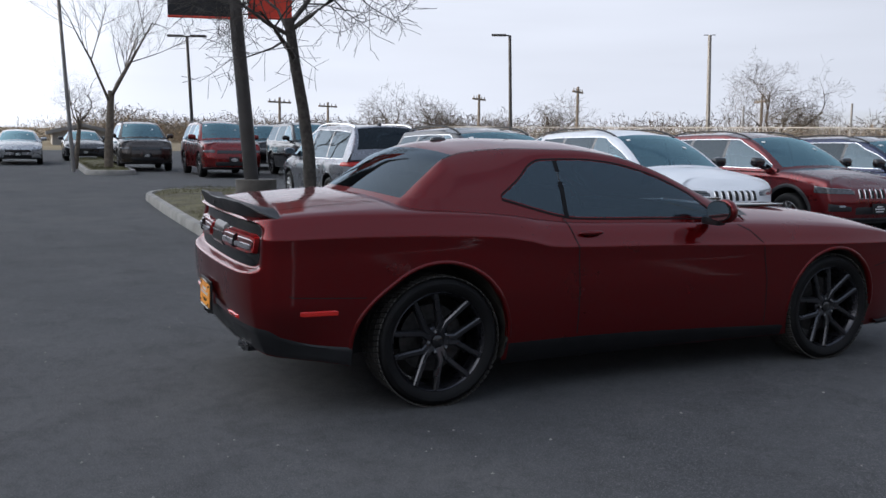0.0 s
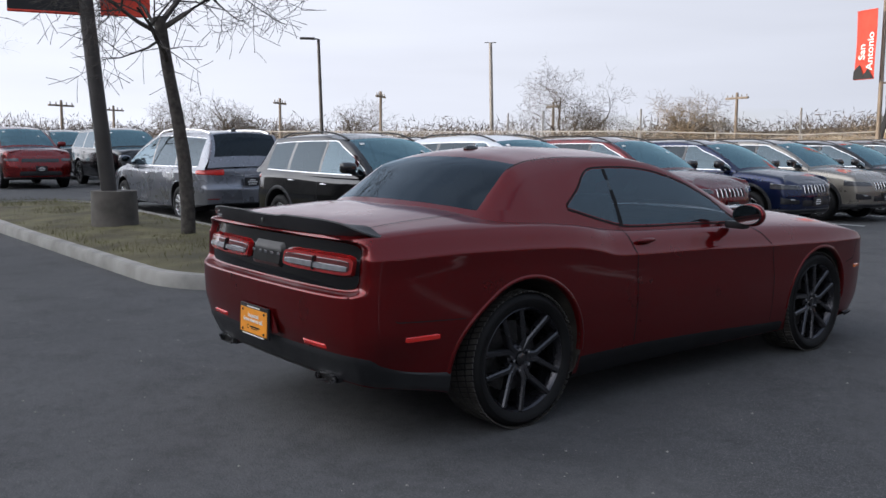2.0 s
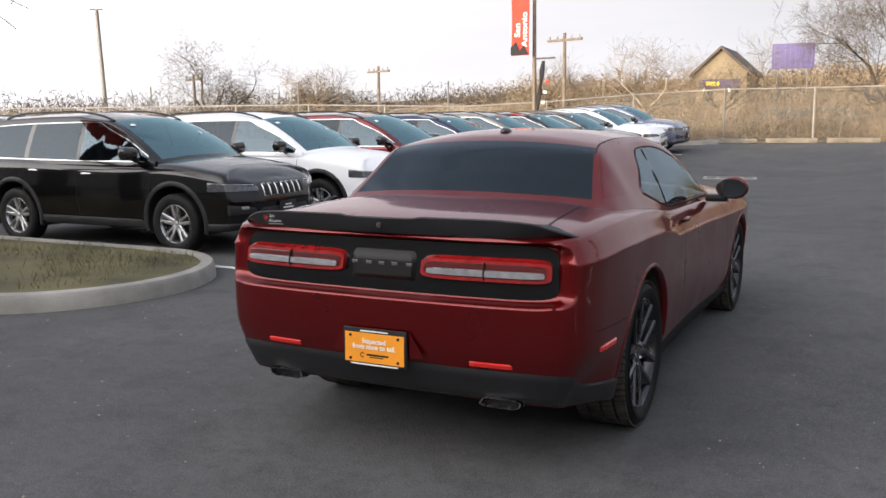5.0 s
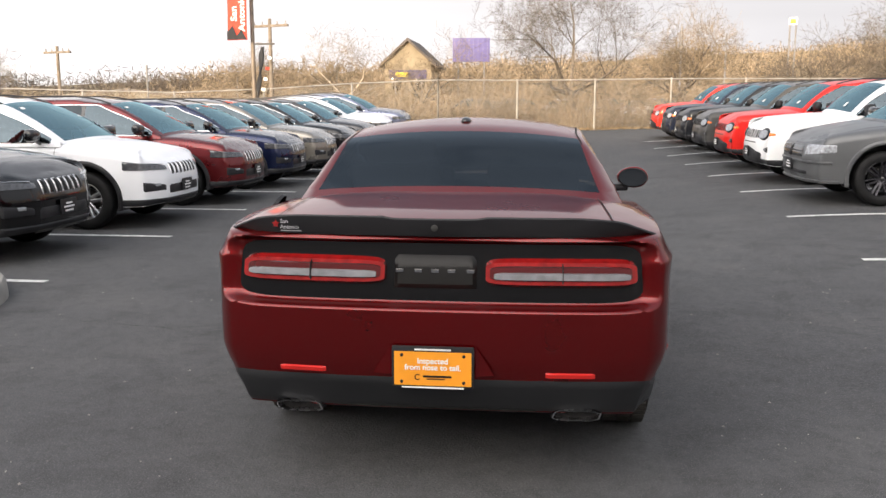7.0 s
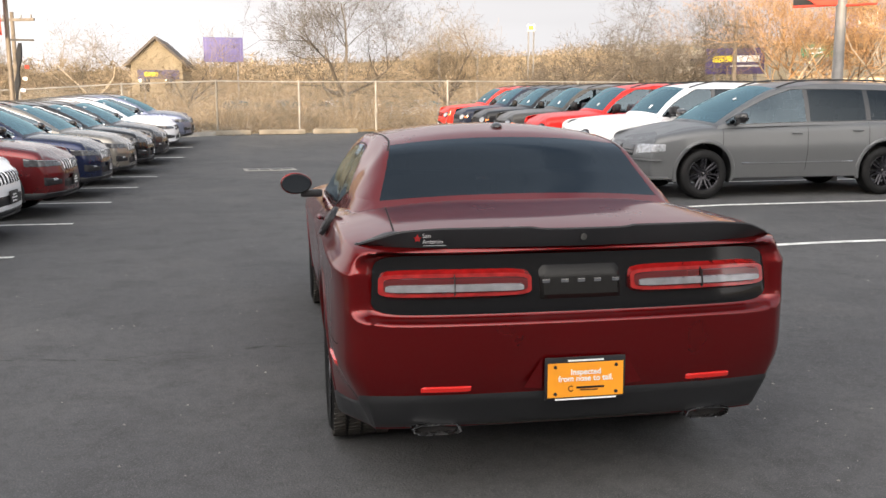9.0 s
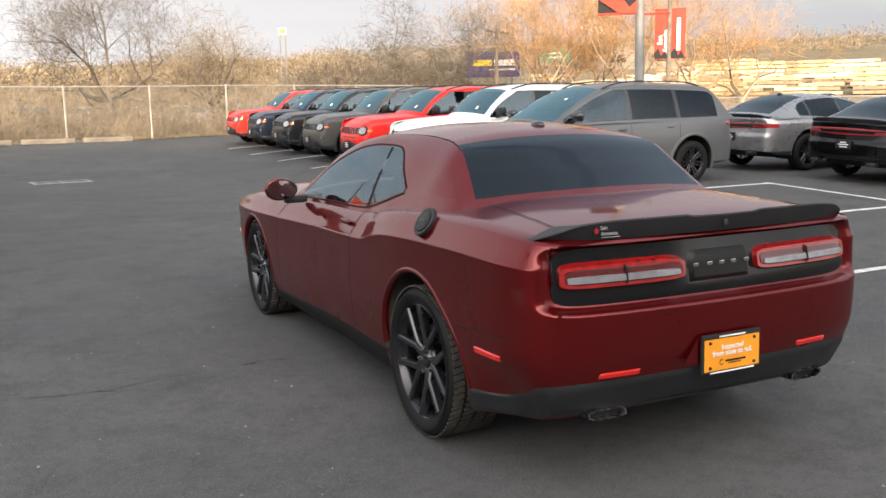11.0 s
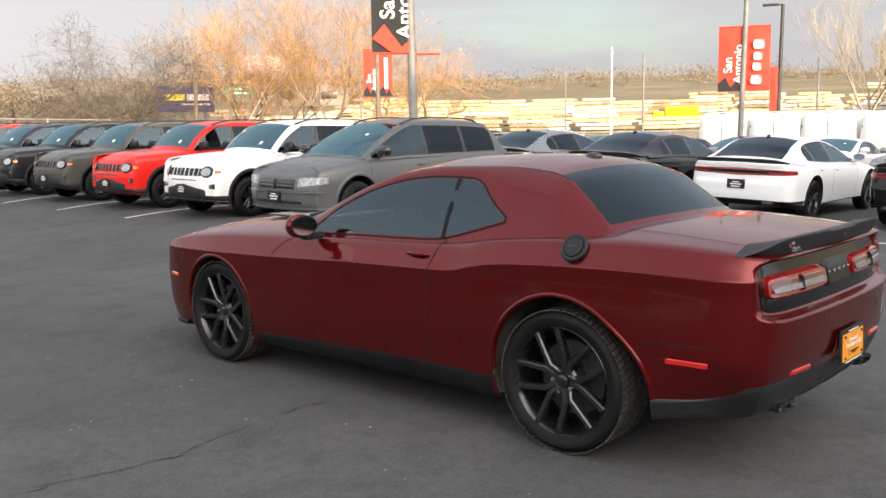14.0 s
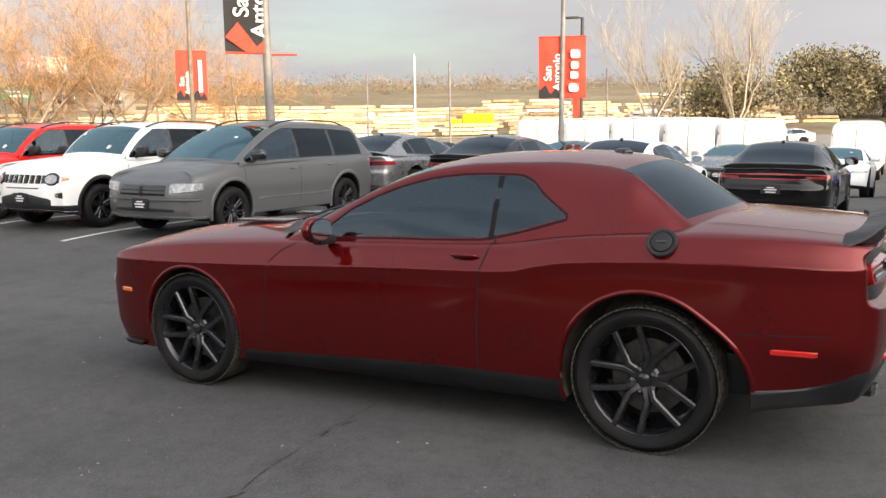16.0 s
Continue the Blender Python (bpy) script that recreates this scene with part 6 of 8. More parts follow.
def boxy_suv_fittings(sh, spec, c):
    yF, yR = spec["plan"][0][1], spec["plan"][-1][1]
    fx = lambda x: sh.at_x(x, True)  # noqa: E731
    common_fittings(sh, spec, c, True, BLACK, GLOSS_BLACK, BLACK, lower=0.40, lower_rear=0.52)
    part("grille_panel", patch_both(sh, fx(0.74), 0.0, 0.700, 0.885, out=0.006, rows=6, cols=14, pinch=(0.2, 0)), GLOSS_BLACK, c, "black grille panel")
    part("bumper_slit", patch_both(sh, fx(0.42), 0.0, 0.640, 0.668, out=0.006, rows=4, cols=8), BLACK, c)
    part("lower_bumper", patch_both(sh, fx(0.60), 0.0, 0.36, 0.600, out=0.014, rows=7, cols=12, pinch=(0.35, 0), slant=(-0.06, 0)), BLACK, c, "black trapezoid bumper insert")
    slots(sh, c, 0.45, 0.715, 0.87, 7, spec["paint"])
    for s in (1, -1):
        ring = part("headlamp", pill(sh, fx(0.49), fx(0.71), 0.69, 0.90, 0.024, s, 2.0, 20, 9, 0.03), BLACK, c, "round headlamp")
        part("lamp_lens", pill(sh, fx(0.515), fx(0.685), 0.712, 0.878, 0.032, s, 2.0, 20, 9, 0.02), LAMP_CLEAR, ring)
        part("turn_signal", patch(sh, fx(0.80), sh.at_y(yF - 0.24), 0.765, 0.835, 0.010, s, 5, 6, (0, 0.4)), LAMP_AMBER, c)
        part("fog_lamp_bezel", patch(sh, fx(0.64), fx(0.82), 0.49, 0.61, 0.012, s, 6, 6, (0.5, 0.0)), BLACK, c)
        part("fog_lamp", patch(sh, fx(0.66), fx(0.74), 0.53, 0.575, 0.024, s, 5, 6), LAMP_CLEAR, c)
        part("tail_lamp", patch(sh, sh.at_x(0.84, False), sh.at_x(0.66, False), 0.88, 1.06, 0.014, s, 6, 8), LAMP_RED, c, "square red tail lamp")
    dealer_plate(c, yF + 0.022, 0.50, 1)
    dealer_plate(c, yR - 0.018, 0.75, -1)


def crossover_fittings(sh, spec, c):
    yF, yR = spec["plan"][0][1], spec["plan"][-1][1]
    fx = lambda x: sh.at_x(x, True)  # noqa: E731
    common_fittings(sh, spec, c, False, BLACK, GLOSS_BLACK, GLOSS_BLACK, lower=0.30, lower_rear=0.36)
    arch_trim(sh, spec, c, 0.05, spec["paint"])
    part("grille", patch_both(sh, fx(0.46), 0.0, 0.60, 0.785, out=0.008, rows=6, cols=12), GLOSS_BLACK, c, "black crosshair grille")
    part("grille_bar", patch_both(sh, fx(0.45), 0.0, 0.682, 0.706, out=0.022, rows=4, cols=10), BLACK, c)
    part("grille_bar", patch_both(sh, fx(0.03), 0.0, 0.60, 0.785, out=0.024, rows=6, cols=4), BLACK, c)
    part("lower_grille", patch_both(sh, fx(0.60), 0.0, 0.375, 0.455, out=0.006, rows=5, cols=10, pinch=(0.3, 0)), BLACK, c)
    part("bumper_ridge", band(sh, 0.0, sh.at_y(yF - 0.30), lambda q: 0.545, lambda q: 0.580, 0.022, both=True, cols=24, rows=5), spec["paint"], c)
    part("chin", band(sh, 0.0, sh.at_y(yF - 0.40), lambda q: 0.285, lambda q: 0.335, 0.028, both=True, cols=24, rows=5), spec["paint"], c)
    for s in (1, -1):
        part("headlamp", patch(sh, fx(0.49), sh.at_y(yF - 0.36), 0.625, 0.805, 0.012, s, 8, 14, (0.05, 0.40), (0, 0.035)), LAMP_CLEAR, c, "clear wraparound headlamp")
        part("side_strip", band(sh, sh.at_y(2.35), sh.at_y(0.5), lambda q: 0.50, lambda q: 0.525, 0.010, s, 4, 16), CHROME, c)
        part("tail_lamp", patch(sh, sh.at_y(yR + 0.32), sh.at_x(0.62, False), 0.94, 1.06, 0.012, s, 6, 12, (0.3, 0)), LAMP_RED, c, "red tail lamp")
    dealer_plate(c, yF + 0.016, 0.50, 1)
    dealer_plate(c, yR - 0.018, 0.72, -1)


def minivan_fittings(sh, spec, c):
    yF, yR = spec["plan"][0][1], spec["plan"][-1][1]
    fx = lambda x: sh.at_x(x, True)  # noqa: E731
    common_fittings(sh, spec, c, False, CHROME, CHROME, spec["paint"], lower=0.30, lower_rear=0.38)
    for s in (1, -1):
        part("tail_lamp", patch(sh, sh.at_y(yR + 0.42), sh.at_x(0.50, False), 0.90, 1.05, 0.014, s, 7, 16, (0.45, 0.2)), LAMP_GLOW, c, "red wraparound tail lamp")
        part("headlamp", patch(sh, fx(0.45), sh.at_y(yF - 0.4), 0.60, 0.70, 0.012, s, 6, 12), LAMP_CLEAR, c)
        part("reflector", patch(sh, sh.at_x(0.86, False), sh.at_x(0.62, False), 0.47, 0.50, 0.012, s, 4, 6), LAMP_RED, c)
    part("tailgate_trim", patch_both(sh, sh.at_x(0.45, False), sh.length, 0.90, 0.925, out=0.012, rows=4, cols=8), CHROME, c)
    dealer_plate(c, yR - 0.014, 0.80, -1)
    fin = bmesh.new()
    bmesh.ops.create_uvsphere(fin, u_segments=12, v_segments=8, radius=1, matrix=pose(0, -0.35, 1.75) @ Matrix.Diagonal((0.04, 0.09, 0.05, 1)))
    part("aerial", fin, BLACK, c)


def tail_spoiler(c, y, z, half, material):
    bm = bmesh.new()
    rings = []
    for x in np.linspace(-half, half, 25):
        u = abs(x) / half
        d = 0.10 * u ** 4
        lift = 0.05 * (1 - u ** 6)
        rings.append([bm.verts.new(p) for p in ((x, y + 0.14 + d, z - 0.02), (x, y + 0.12 + d, z + 0.01), (x, y + d, z + lift + 0.012), (x, y - 0.012 + d, z + lift), (x, y + 0.02 + d, z - 0.02))])
    for A, B in zip(rings[:-1], rings[1:]):
        for i in range(5):
            bm.faces.new((A[i], A[(i + 1) % 5], B[(i + 1) % 5], B[i]))
    bm.faces.new(rings[0])
    bm.faces.new(rings[-1][::-1])
    part("spoiler", bm, material, c, "black lip spoiler", 35)


def sedan_fittings(sh, spec, c):
    yF, yR = spec["plan"][0][1], spec["plan"][-1][1]
    fx = lambda x: sh.at_x(x, True)  # noqa: E731
    rx = lambda x: sh.at_x(x, False)  # noqa: E731
    common_fittings(sh, spec, c, False, None, GLOSS_BLACK, spec["paint"], lower=0.26, lower_rear=0.40)
    part("tail_lamp", patch_both(sh, sh.at_y(yR + 0.36), sh.length, 0.800, 0.940, out=0.008, rows=8, cols=26, pinch=(0.45, 0)), LAMP_RING, c, "full-width red tail lamp")
    part("lamp_panel", patch_both(sh, rx(0.80), sh.length, 0.828, 0.912, out=0.014, rows=5, cols=20), TAIL_BLACK, c, "black lamp panel")
    for s in (1, -1):
        part("lamp_lens", patch(sh, rx(0.80), rx(0.50), 0.832, 0.890, 0.018, s, 5, 8), LAMP_RED, c)
        part("headlamp", patch(sh, fx(0.50), sh.at_y(yF - 0.34), 0.60, 0.69, 0.012, s, 6, 12, (0.1, 0.4), (0, 0.03)), LAMP_CLEAR, c, "slim headlamp")
        part("exhaust_tip", box(s * 0.56, yR + 0.02, 0.36, 0.17, 0.12, 0.06, 0.02), STEEL, c)
    part("grille", patch_both(sh, fx(0.50), 0.0, 0.52, 0.66, out=0.008, rows=5, cols=10), GLOSS_BLACK, c, "black grille")
    part("lower_grille", patch_both(sh, fx(0.55), 0.0, 0.30, 0.44, out=0.008, rows=5, cols=10), BLACK, c)
    tail_spoiler(c, yR + 0.03, 1.03, 0.80, BLACK)
    dealer_plate(c, yR - 0.010, 0.66, -1)
    dealer_plate(c, yF + 0.016, 0.46, 1)
    fin = bmesh.new()
    bmesh.ops.create_uvsphere(fin, u_segments=12, v_segments=8, radius=1, matrix=pose(0, 0.15, 1.45) @ Matrix.Diagonal((0.03, 0.06, 0.03, 1)))
    part("aerial", fin, GLOSS_BLACK, c)


def large_suv_fittings(sh, spec, c):
    yF, yR = spec["plan"][0][1], spec["plan"][-1][1]
    fx = lambda x: sh.at_x(x, True)  # noqa: E731
    common_fittings(sh, spec, c, False, BLACK, GLOSS_BLACK, spec["paint"], lower=0.34)
    part("grille", patch_both(sh, fx(0.55), 0.0, 0.74, 0.88, out=0.008, rows=5, cols=10), GLOSS_BLACK, c, "black grille")
    part("lower_grille", patch_both(sh, fx(0.6), 0.0, 0.36, 0.52, out=0.008, rows=5, cols=10), BLACK, c)
    for s in (1, -1):
        part("headlamp", patch(sh, fx(0.58), sh.at_y(yF - 0.36), 0.77, 0.88, 0.012, s, 6, 12, (0, 0.4)), LAMP_DARK, c)
        part("tail_lamp", patch(sh, sh.at_y(yR + 0.3), sh.at_x(0.4, False), 1.0, 1.12, 0.012, s, 6, 12), LAMP_RED, c)
    dealer_plate(c, yF + 0.016, 0.58, 1)


def white_van(label, x, y, yaw, m_group):
    """A high-roofed delivery van, seen from behind: body, doors, lamps, wheels."""
    c = thing("delivery_van", label, "van", m_group, on_ground(x, y, yaw))
    bm = bmesh.new()
    rings = []
    for yy, hw, z0, z1 in ((-0.95, 0.95, 0.45, 2.38), (-0.90, 1.0, 0.38, 2.46), (0.5, 1.01, 0.36, 2.52), (2.6, 1.01, 0.36, 2.52), (3.3, 1.0, 0.36, 2.36), (4.15, 0.98, 0.36, 1.45), (4.7, 0.92, 0.36, 1.2), (4.95, 0.78, 0.4, 0.95)):
        ring = []
        for k in range(24):
            t = 2 * math.pi * k / 24
            cx, cz = math.cos(t), math.sin(t)
            px, pz = math.copysign(abs(cx) ** 0.28, cx), math.copysign(abs(cz) ** 0.28, cz)
            ring.append(bm.verts.new((px * hw * (1 - 0.06 * max(pz, 0)), yy, (z0 + z1) / 2 + pz * (z1 - z0) / 2)))
        rings.append(ring)
    for A, B in zip(rings[:-1], rings[1:]):
        for i in range(24):
            bm.faces.new((A[i], A[(i + 1) % 24], B[(i + 1) % 24], B[i]))
    bm.faces.new(rings[0])
    bm.faces.new(rings[-1][::-1])
    part("body", bm, PLAIN_PAINT, c, "", 40)
    part("rear_door_gap", box(0, -0.955, 1.42, 0.015, 0.01, 1.75), SEAM, c)
    for s in (1, -1):
        part("tail_lamp", box(s * 0.90, -0.94, 0.95, 0.10, 0.05, 0.26, 0.02), LAMP_RED, c)
        part("hinge", box(s * 0.93, -0.94, 1.9, 0.03, 0.04, 0.10, 0.008), BLACK, c)
        part("side_window", box(s * 0.985, 3.25, 1.62, 0.03, 0.8, 0.5, 0.02), GLOSS_BLACK, c)
        wheel(c, s * 0.86, 0, 0.35, 0.21, 0.21, s, "ten", RIM_SILVER)
        wheel(c, s * 0.86, 3.6, 0.35, 0.21, 0.21, s, "ten", RIM_SILVER)
    part("rear_bumper", box(0, -0.98, 0.45, 1.7, 0.12, 0.2, 0.03), BLACK, c)
    part("brake_lamp", box(0, -0.93, 2.42, 0.25, 0.05, 0.03), LAMP_RED, c)
    colour(c, (0.76, 0.76, 0.75))
    return c


# ---------- planted island with its kerb, tree and sign pole ----------
def island(x0, x1, y0, y1, name, label):
    """A raised bed of winter grass within a concrete kerb, rounded at its ends."""
    cx, cy, hx, hy = (x0 + x1) / 2, (y0 + y1) / 2, (x1 - x0) / 2, (y1 - y0) / 2
    ring = []
    n = 96
    for k in range(n):
        t = 2 * math.pi * k / n
        ring.append(((hx - hy) * (1 if math.cos(t) > 0 else -1) * (1 if abs(math.cos(t)) > 1e-6 else 0), math.cos(t), math.sin(t)))
    prof = [(0.0, -0.02), (-0.012, 0.12), (-0.035, 0.15), (-0.14, 0.155), (-0.155, 0.10)]
    bm = bmesh.new()
    rows = []
    for ox, c, s in ring:
        rows.append([])
        for d, z in prof:
            px, py = cx + ox + c * (hy + d), cy + s * (hy + d)
            rows[-1].append(bm.verts.new((px, py, gz(px, py) + z)))
    for i in range(n):
        A, B = rows[i], rows[(i + 1) % n]
        for j in range(len(prof) - 1):
            bm.faces.new((A[j], A[j + 1], B[j + 1], B[j]))
    tagged(part("kerb", bm, CONCRETE, None, "pale concrete kerb round a planted island", 40), category="kerb", kind="structure")
    V, F = [], []
    m = 14
    for i, (ox, c, s) in enumerate(ring):
        for j in range(m):
            f = (1 - j / (m - 1))
            px, py = cx + ox * (f if j else 1) + c * (hy - 0.145) * f, cy + s * (hy - 0.145) * f
            V.append((px, py, gz(px, py) + 0.13 + 0.10 * (1 - f ** 2) + 0.03 * noise.noise((px * 1.7, py * 1.7, 0))))
    for i in range(n):
        for j in range(m - 1):
            a, b = i * m + j, ((i + 1) % n) * m + j
            F.append((a, a + 1, b + 1, b))
    tagged(raw(name, V, F, GRASS, None, label, 60), category="ground", kind="structure")
    rnd = random.Random(7)
    V, F = [], []
    for _ in range(9000):
        px = rnd.uniform(x0 + 0.3, x1 - 0.3)
        py = rnd.uniform(y0 + 0.2, y1 - 0.2)
        ex = max(0, abs(px - cx) - (hx - hy))
        if math.hypot(ex, py - cy) > hy - 0.2:
            continue
        if noise.noise((px * 0.8, py * 0.8, 3)) < -0.12 and rnd.random() < 0.85:
            continue
        z = gz(px, py) + 0.13 + 0.06 * (1 - ((py - cy) / hy) ** 2)
        hgt, a, w = rnd.uniform(0.03, 0.09), rnd.uniform(0, 6.28), 0.004
        b = len(V)
        V += [(px - w * math.cos(a), py - w * math.sin(a), z), (px + w * math.cos(a), py + w * math.sin(a), z), (px + 0.03 * math.sin(a), py + 0.03 * math.cos(a), z + hgt)]
        F.append((b, b + 1, b + 2))
    tagged(raw("grass", V, F, mat("grass_blades", (0.098, 0.094, 0.032), 0.9, noise_scale=1.2, noise_amt=0.5), None, "thin green and straw winter grass"), category="grass", kind="stuff")


island(-16.6, -3.75, 0.15, 3.05, "planted_bed", "worn winter grass and bare earth bed")
island(-40.0, -25.0, -0.6, 1.0, "planted_bed", "narrow planted bed far off")


def banner_word(text, size, parent, m):
    return letters(text, size, WHITE, parent, m, "banner_word", "LEFT", bold=0.006)


def banner(c, p, yaw, w, h, material, text="", text_size=0.3, marks=(), black_foot=False):
    """A cloth banner hung beside a pole; its face looks along -y turned by yaw. marks: white bars (x, z, width, height)."""
    m = pose(*p, 0, 0, yaw)
    V, F = [], []
    nx, nz = 7, 14
    for i in range(nx):
        for j in range(nz):
            u, v = i / (nx - 1), j / (nz - 1)
            V.append((u * w, 0.03 * math.sin(u * 5 + v * 3) * math.sin(math.pi * v), v * h))
    F = grid_faces(nx, nz)
    n0 = len(V)
    V += [(x, y + 0.008, z) for x, y, z in V]
    F += [tuple(n0 + k for k in f[::-1]) for f in F]
    b = raw("banner_cloth", V, F, material, c, "", 60, m)
    if text:
        lines = text.split(" ")
        for k, wd in enumerate(lines):
            banner_word(wd, text_size, b, pose(w * (0.40 + 0.40 * k), -0.045, h * 0.06 + (0.22 * h if k == 0 else 0.06 * h), 90, -90, 0))
    for mx, mz, mw, mh in marks:
        part("banner_mark", box(mx, -0.045, mz, mw, 0.004, mh, min(mw, mh) * 0.3), WHITE, b)
    if black_foot:
        st = bmesh.new()
        for pts in (((0, 0), (w, 0), (w * 0.75, h * 0.16), (w * 0.5, h * 0.06), (w * 0.3, h * 0.22), (0, h * 0.12)) if material is RED_CLOTH else ((w * 0.5, 0), (w, 0), (w, h * 0.13), (w * 0.72, h * 0.05), (w * 0.3, h * 0.24), (0, h * 0.12)),):
            st.faces.new([st.verts.new((x, -0.042, z)) for x, z in pts])
        part("banner_foot", st, BLACK_CLOTH if material is RED_CLOTH else RED_CLOTH, b)
    for z in (0.0, h):
        part("banner_arm", add_cone(bmesh.new(), (0, 0, z), (w, 0, z), 0.02, 0.02, 8), RED_CLOTH, b)
    return b


FOOTING = mat("dark_concrete", (0.10, 0.09, 0.08), 0.9, noise_scale=4, noise_amt=0.3, bump=0.3, bump_scale=60)


def lamp_pole(label, x, y, z0, z1, r=0.09, lean=(0, 0), heads=1, head_dir=(1, 0), material=None, base=False, category="street lamp", name="street_lamp"):
    c = thing(name, label, category, "lamp posts", pose(x, y, z0))
    h = z1 - z0
    part("pole", add_cone(bmesh.new(), (0, 0, -0.3), (lean[0] * h, lean[1] * h, h), r, r * 0.75, 14), material or POLE, c)
    for k in range(heads):
        s = 1 if k == 0 else -1
        dx, dy = head_dir[0] * s, head_dir[1] * s
        ang = math.degrees(math.atan2(dy, dx))
        part("lamp_head", box(0.55, 0, 0.02, 0.75, 0.30, 0.10, 0.03, pose(lean[0] * h, lean[1] * h, h, 0, 0, ang)), POLE_DARK, c)
        part("arm", box(0.12, 0, 0.0, 0.25, 0.06, 0.06, 0.0, pose(lean[0] * h, lean[1] * h, h, 0, 0, ang)), POLE_DARK, c)
    if base:
        part("footing", add_cone(bmesh.new(), (0, 0, -0.15), (0, 0, 0.62), 0.36, 0.34, 24), FOOTING, c, "weathered dark concrete footing")
    return c


# sign pole on the island
sp = lamp_pole("tall dark sign pole on a concrete footing with banners", -9.75, 1.38, 0.14, 7.5, 0.125, (-0.012, -0.085), 0, material=POLE_DARK, base=True, name="sign_pole", category="sign")
banner(sp, (-0.28, -1.35, 3.27), 75, 1.05, 2.4, BLACK_CLOTH, "", 0.3, ())
banner(sp, (-0.02, -0.10, 3.30), 75, 0.72, 2.4, RED_CLOTH, "", 0.3, ((0.36, 1.0, 0.12, 1.2),))
bare_tree("bare young street tree on a grass island", -7.9, 1.80, 6.0, 0.108, 14, fork=0.56, spread=0.95, levels=4, kids=5, up=0.10, lean=(-0.03, -0.07), gnarl=0.17, bark=BARK_DARK, fine=0.004)
bare_tree("bare pale tree on a far island", -26.7, 0.2, 8.0, 0.16, 12, fork=0.36, spread=0.6, levels=5, kids=4, up=0.5, bark=BARK_MID, gnarl=0.10)
bare_tree("bare pale tree on a far island", -30.8, -0.7, 4.8, 0.10, 13, fork=0.40, spread=0.8, levels=4, kids=5, up=0.3, bark=BARK_MID)
lamp_pole("thin grey light pole", -27.7, -0.85, 0.3, 8.0, 0.07, (0, -0.05), 0)
lamp_pole("twin-headed dark light pole", -39.2, 5.0, 0.4, 6.2, 0.09, (0, -0.04), 2, (0.4, 0.9), POLE_DARK)
lamp_pole("dark light pole with one head", -35.0, 20.3, 0.2, 6.75, 0.10, (-0.01, -0.03), 1, (-0.5, -0.86), POLE_DARK)
lamp_pole("tall light mast far off", -106.2, 95.4, 2.0, 18.3, 0.35, (-0.02, -0.02), 2, (0.6, 0.7))


def utility_pole(x, y, z0, z1, arms=1, label="wooden utility pole with cross arms", turn=0.0, lean=(0, 0)):
    c = thing("utility_pole", label, "utility pole", "utility poles", pose(x, y, z0, 0, 0, turn))
    h = z1 - z0
    part("post", add_cone(bmesh.new(), (0, 0, 0), (lean[0] * h, lean[1] * h, h), 0.12, 0.085, 10), WOODPOLE, c)
    for k in range(arms):
        part("cross_arm", box(lean[0] * h, lean[1] * h, h - 0.35 - 0.9 * k, 2.2, 0.12, 0.12, 0.01), WOODPOLE, c)
        for s in (-0.95, -0.45, 0.45, 0.95):
            part("insulator", add_cone(bmesh.new(), (s, lean[1] * h, h - 0.30 - 0.9 * k), (s, lean[1] * h, h - 0.12 - 0.9 * k), 0.05, 0.03, 8), POLE, c)


utility_pole(-45.8, 31.3, 0.5, 5.1, 1, turn=-50)
utility_pole(-52.0, 27.0, 0.5, 4.7, 1, turn=-50)
utility_pole(-66.4, 20.2, 0.5, 4.4, 1, turn=-60)
utility_pole(-58.0, 14.0, 0.5, 4.3, 1, turn=-60)
utility_pole(-13.0, 39.2, 0.3, 5.7, 1, turn=-20)
utility_pole(20.9, 37.2, 0.3, 5.75, 1, turn=30)
utility_pole(-28.0, 46.0, 0.3, 4.9, 1, turn=-20)
utility_pole(-40.0, 42.0, 0.3, 4.6, 1, turn=-20)

# banner poles
bp1 = lamp_pole("brown banner pole with a red and black banner", -9.42, 25.57, 0.25, 7.2, 0.08, (0, -0.005), 0, material=POLE_BROWN, name="banner_pole", category="banner")
banner(bp1, (-0.80, -0.20, 3.45), -18, 0.80, 2.15, RED_CLOTH, "San Antonio", 0.36, (), True)
fb = bmesh.new()
rings = []
for k in range(14):
    wd = 0.06 + 0.03 * math.sin(k * 1.3) + 0.015 * k / 12
    cx, cy, cz = 0.06 + 0.022 * k, -0.05 + 0.02 * math.sin(k * 2.1), 0.95 + 0.175 * k
    rings.append([fb.verts.new((cx + wd * math.cos(a), cy + 0.045 * math.sin(a), cz + 0.03 * math.cos(a * 2 + k))) for a in (0.3, 1.3, 2.4, 3.5, 4.6, 5.5)])
for A, B in zip(rings[:-1], rings[1:]):
    for i in range(6):
        fb.faces.new((A[i], A[(i + 1) % 6], B[(i + 1) % 6], B[i]))
part("lower_banner", fb, BLACK_CLOTH, bp1, "furled striped banner")
for k in range(6):
    part("banner_mark", box(0.08 + 0.044 * k, -0.115, 1.10 + 0.36 * k, 0.13, 0.02, 0.10, 0.0, pose(0, 0, 0, 0, 6)), (WHITE, RED_CLOTH, WHITE)[k % 3], bp1)
part("arm", box(0.35, 0, 3.32, 0.8, 0.06, 0.06), POLE_DARK, bp1)
bp2 = lamp_pole("grey lamp pole between parked rows with a black and red banner", 8.22, 9.70, 0.25, 7.5, 0.095, (-0.006, 0.012), 0, name="banner_pole", category="banner")
banner(bp2, (-0.62, 0.52, 3.0), -40, 0.80, 2.3, BLACK_CLOTH, "San Antonio", 0.40, (), True)
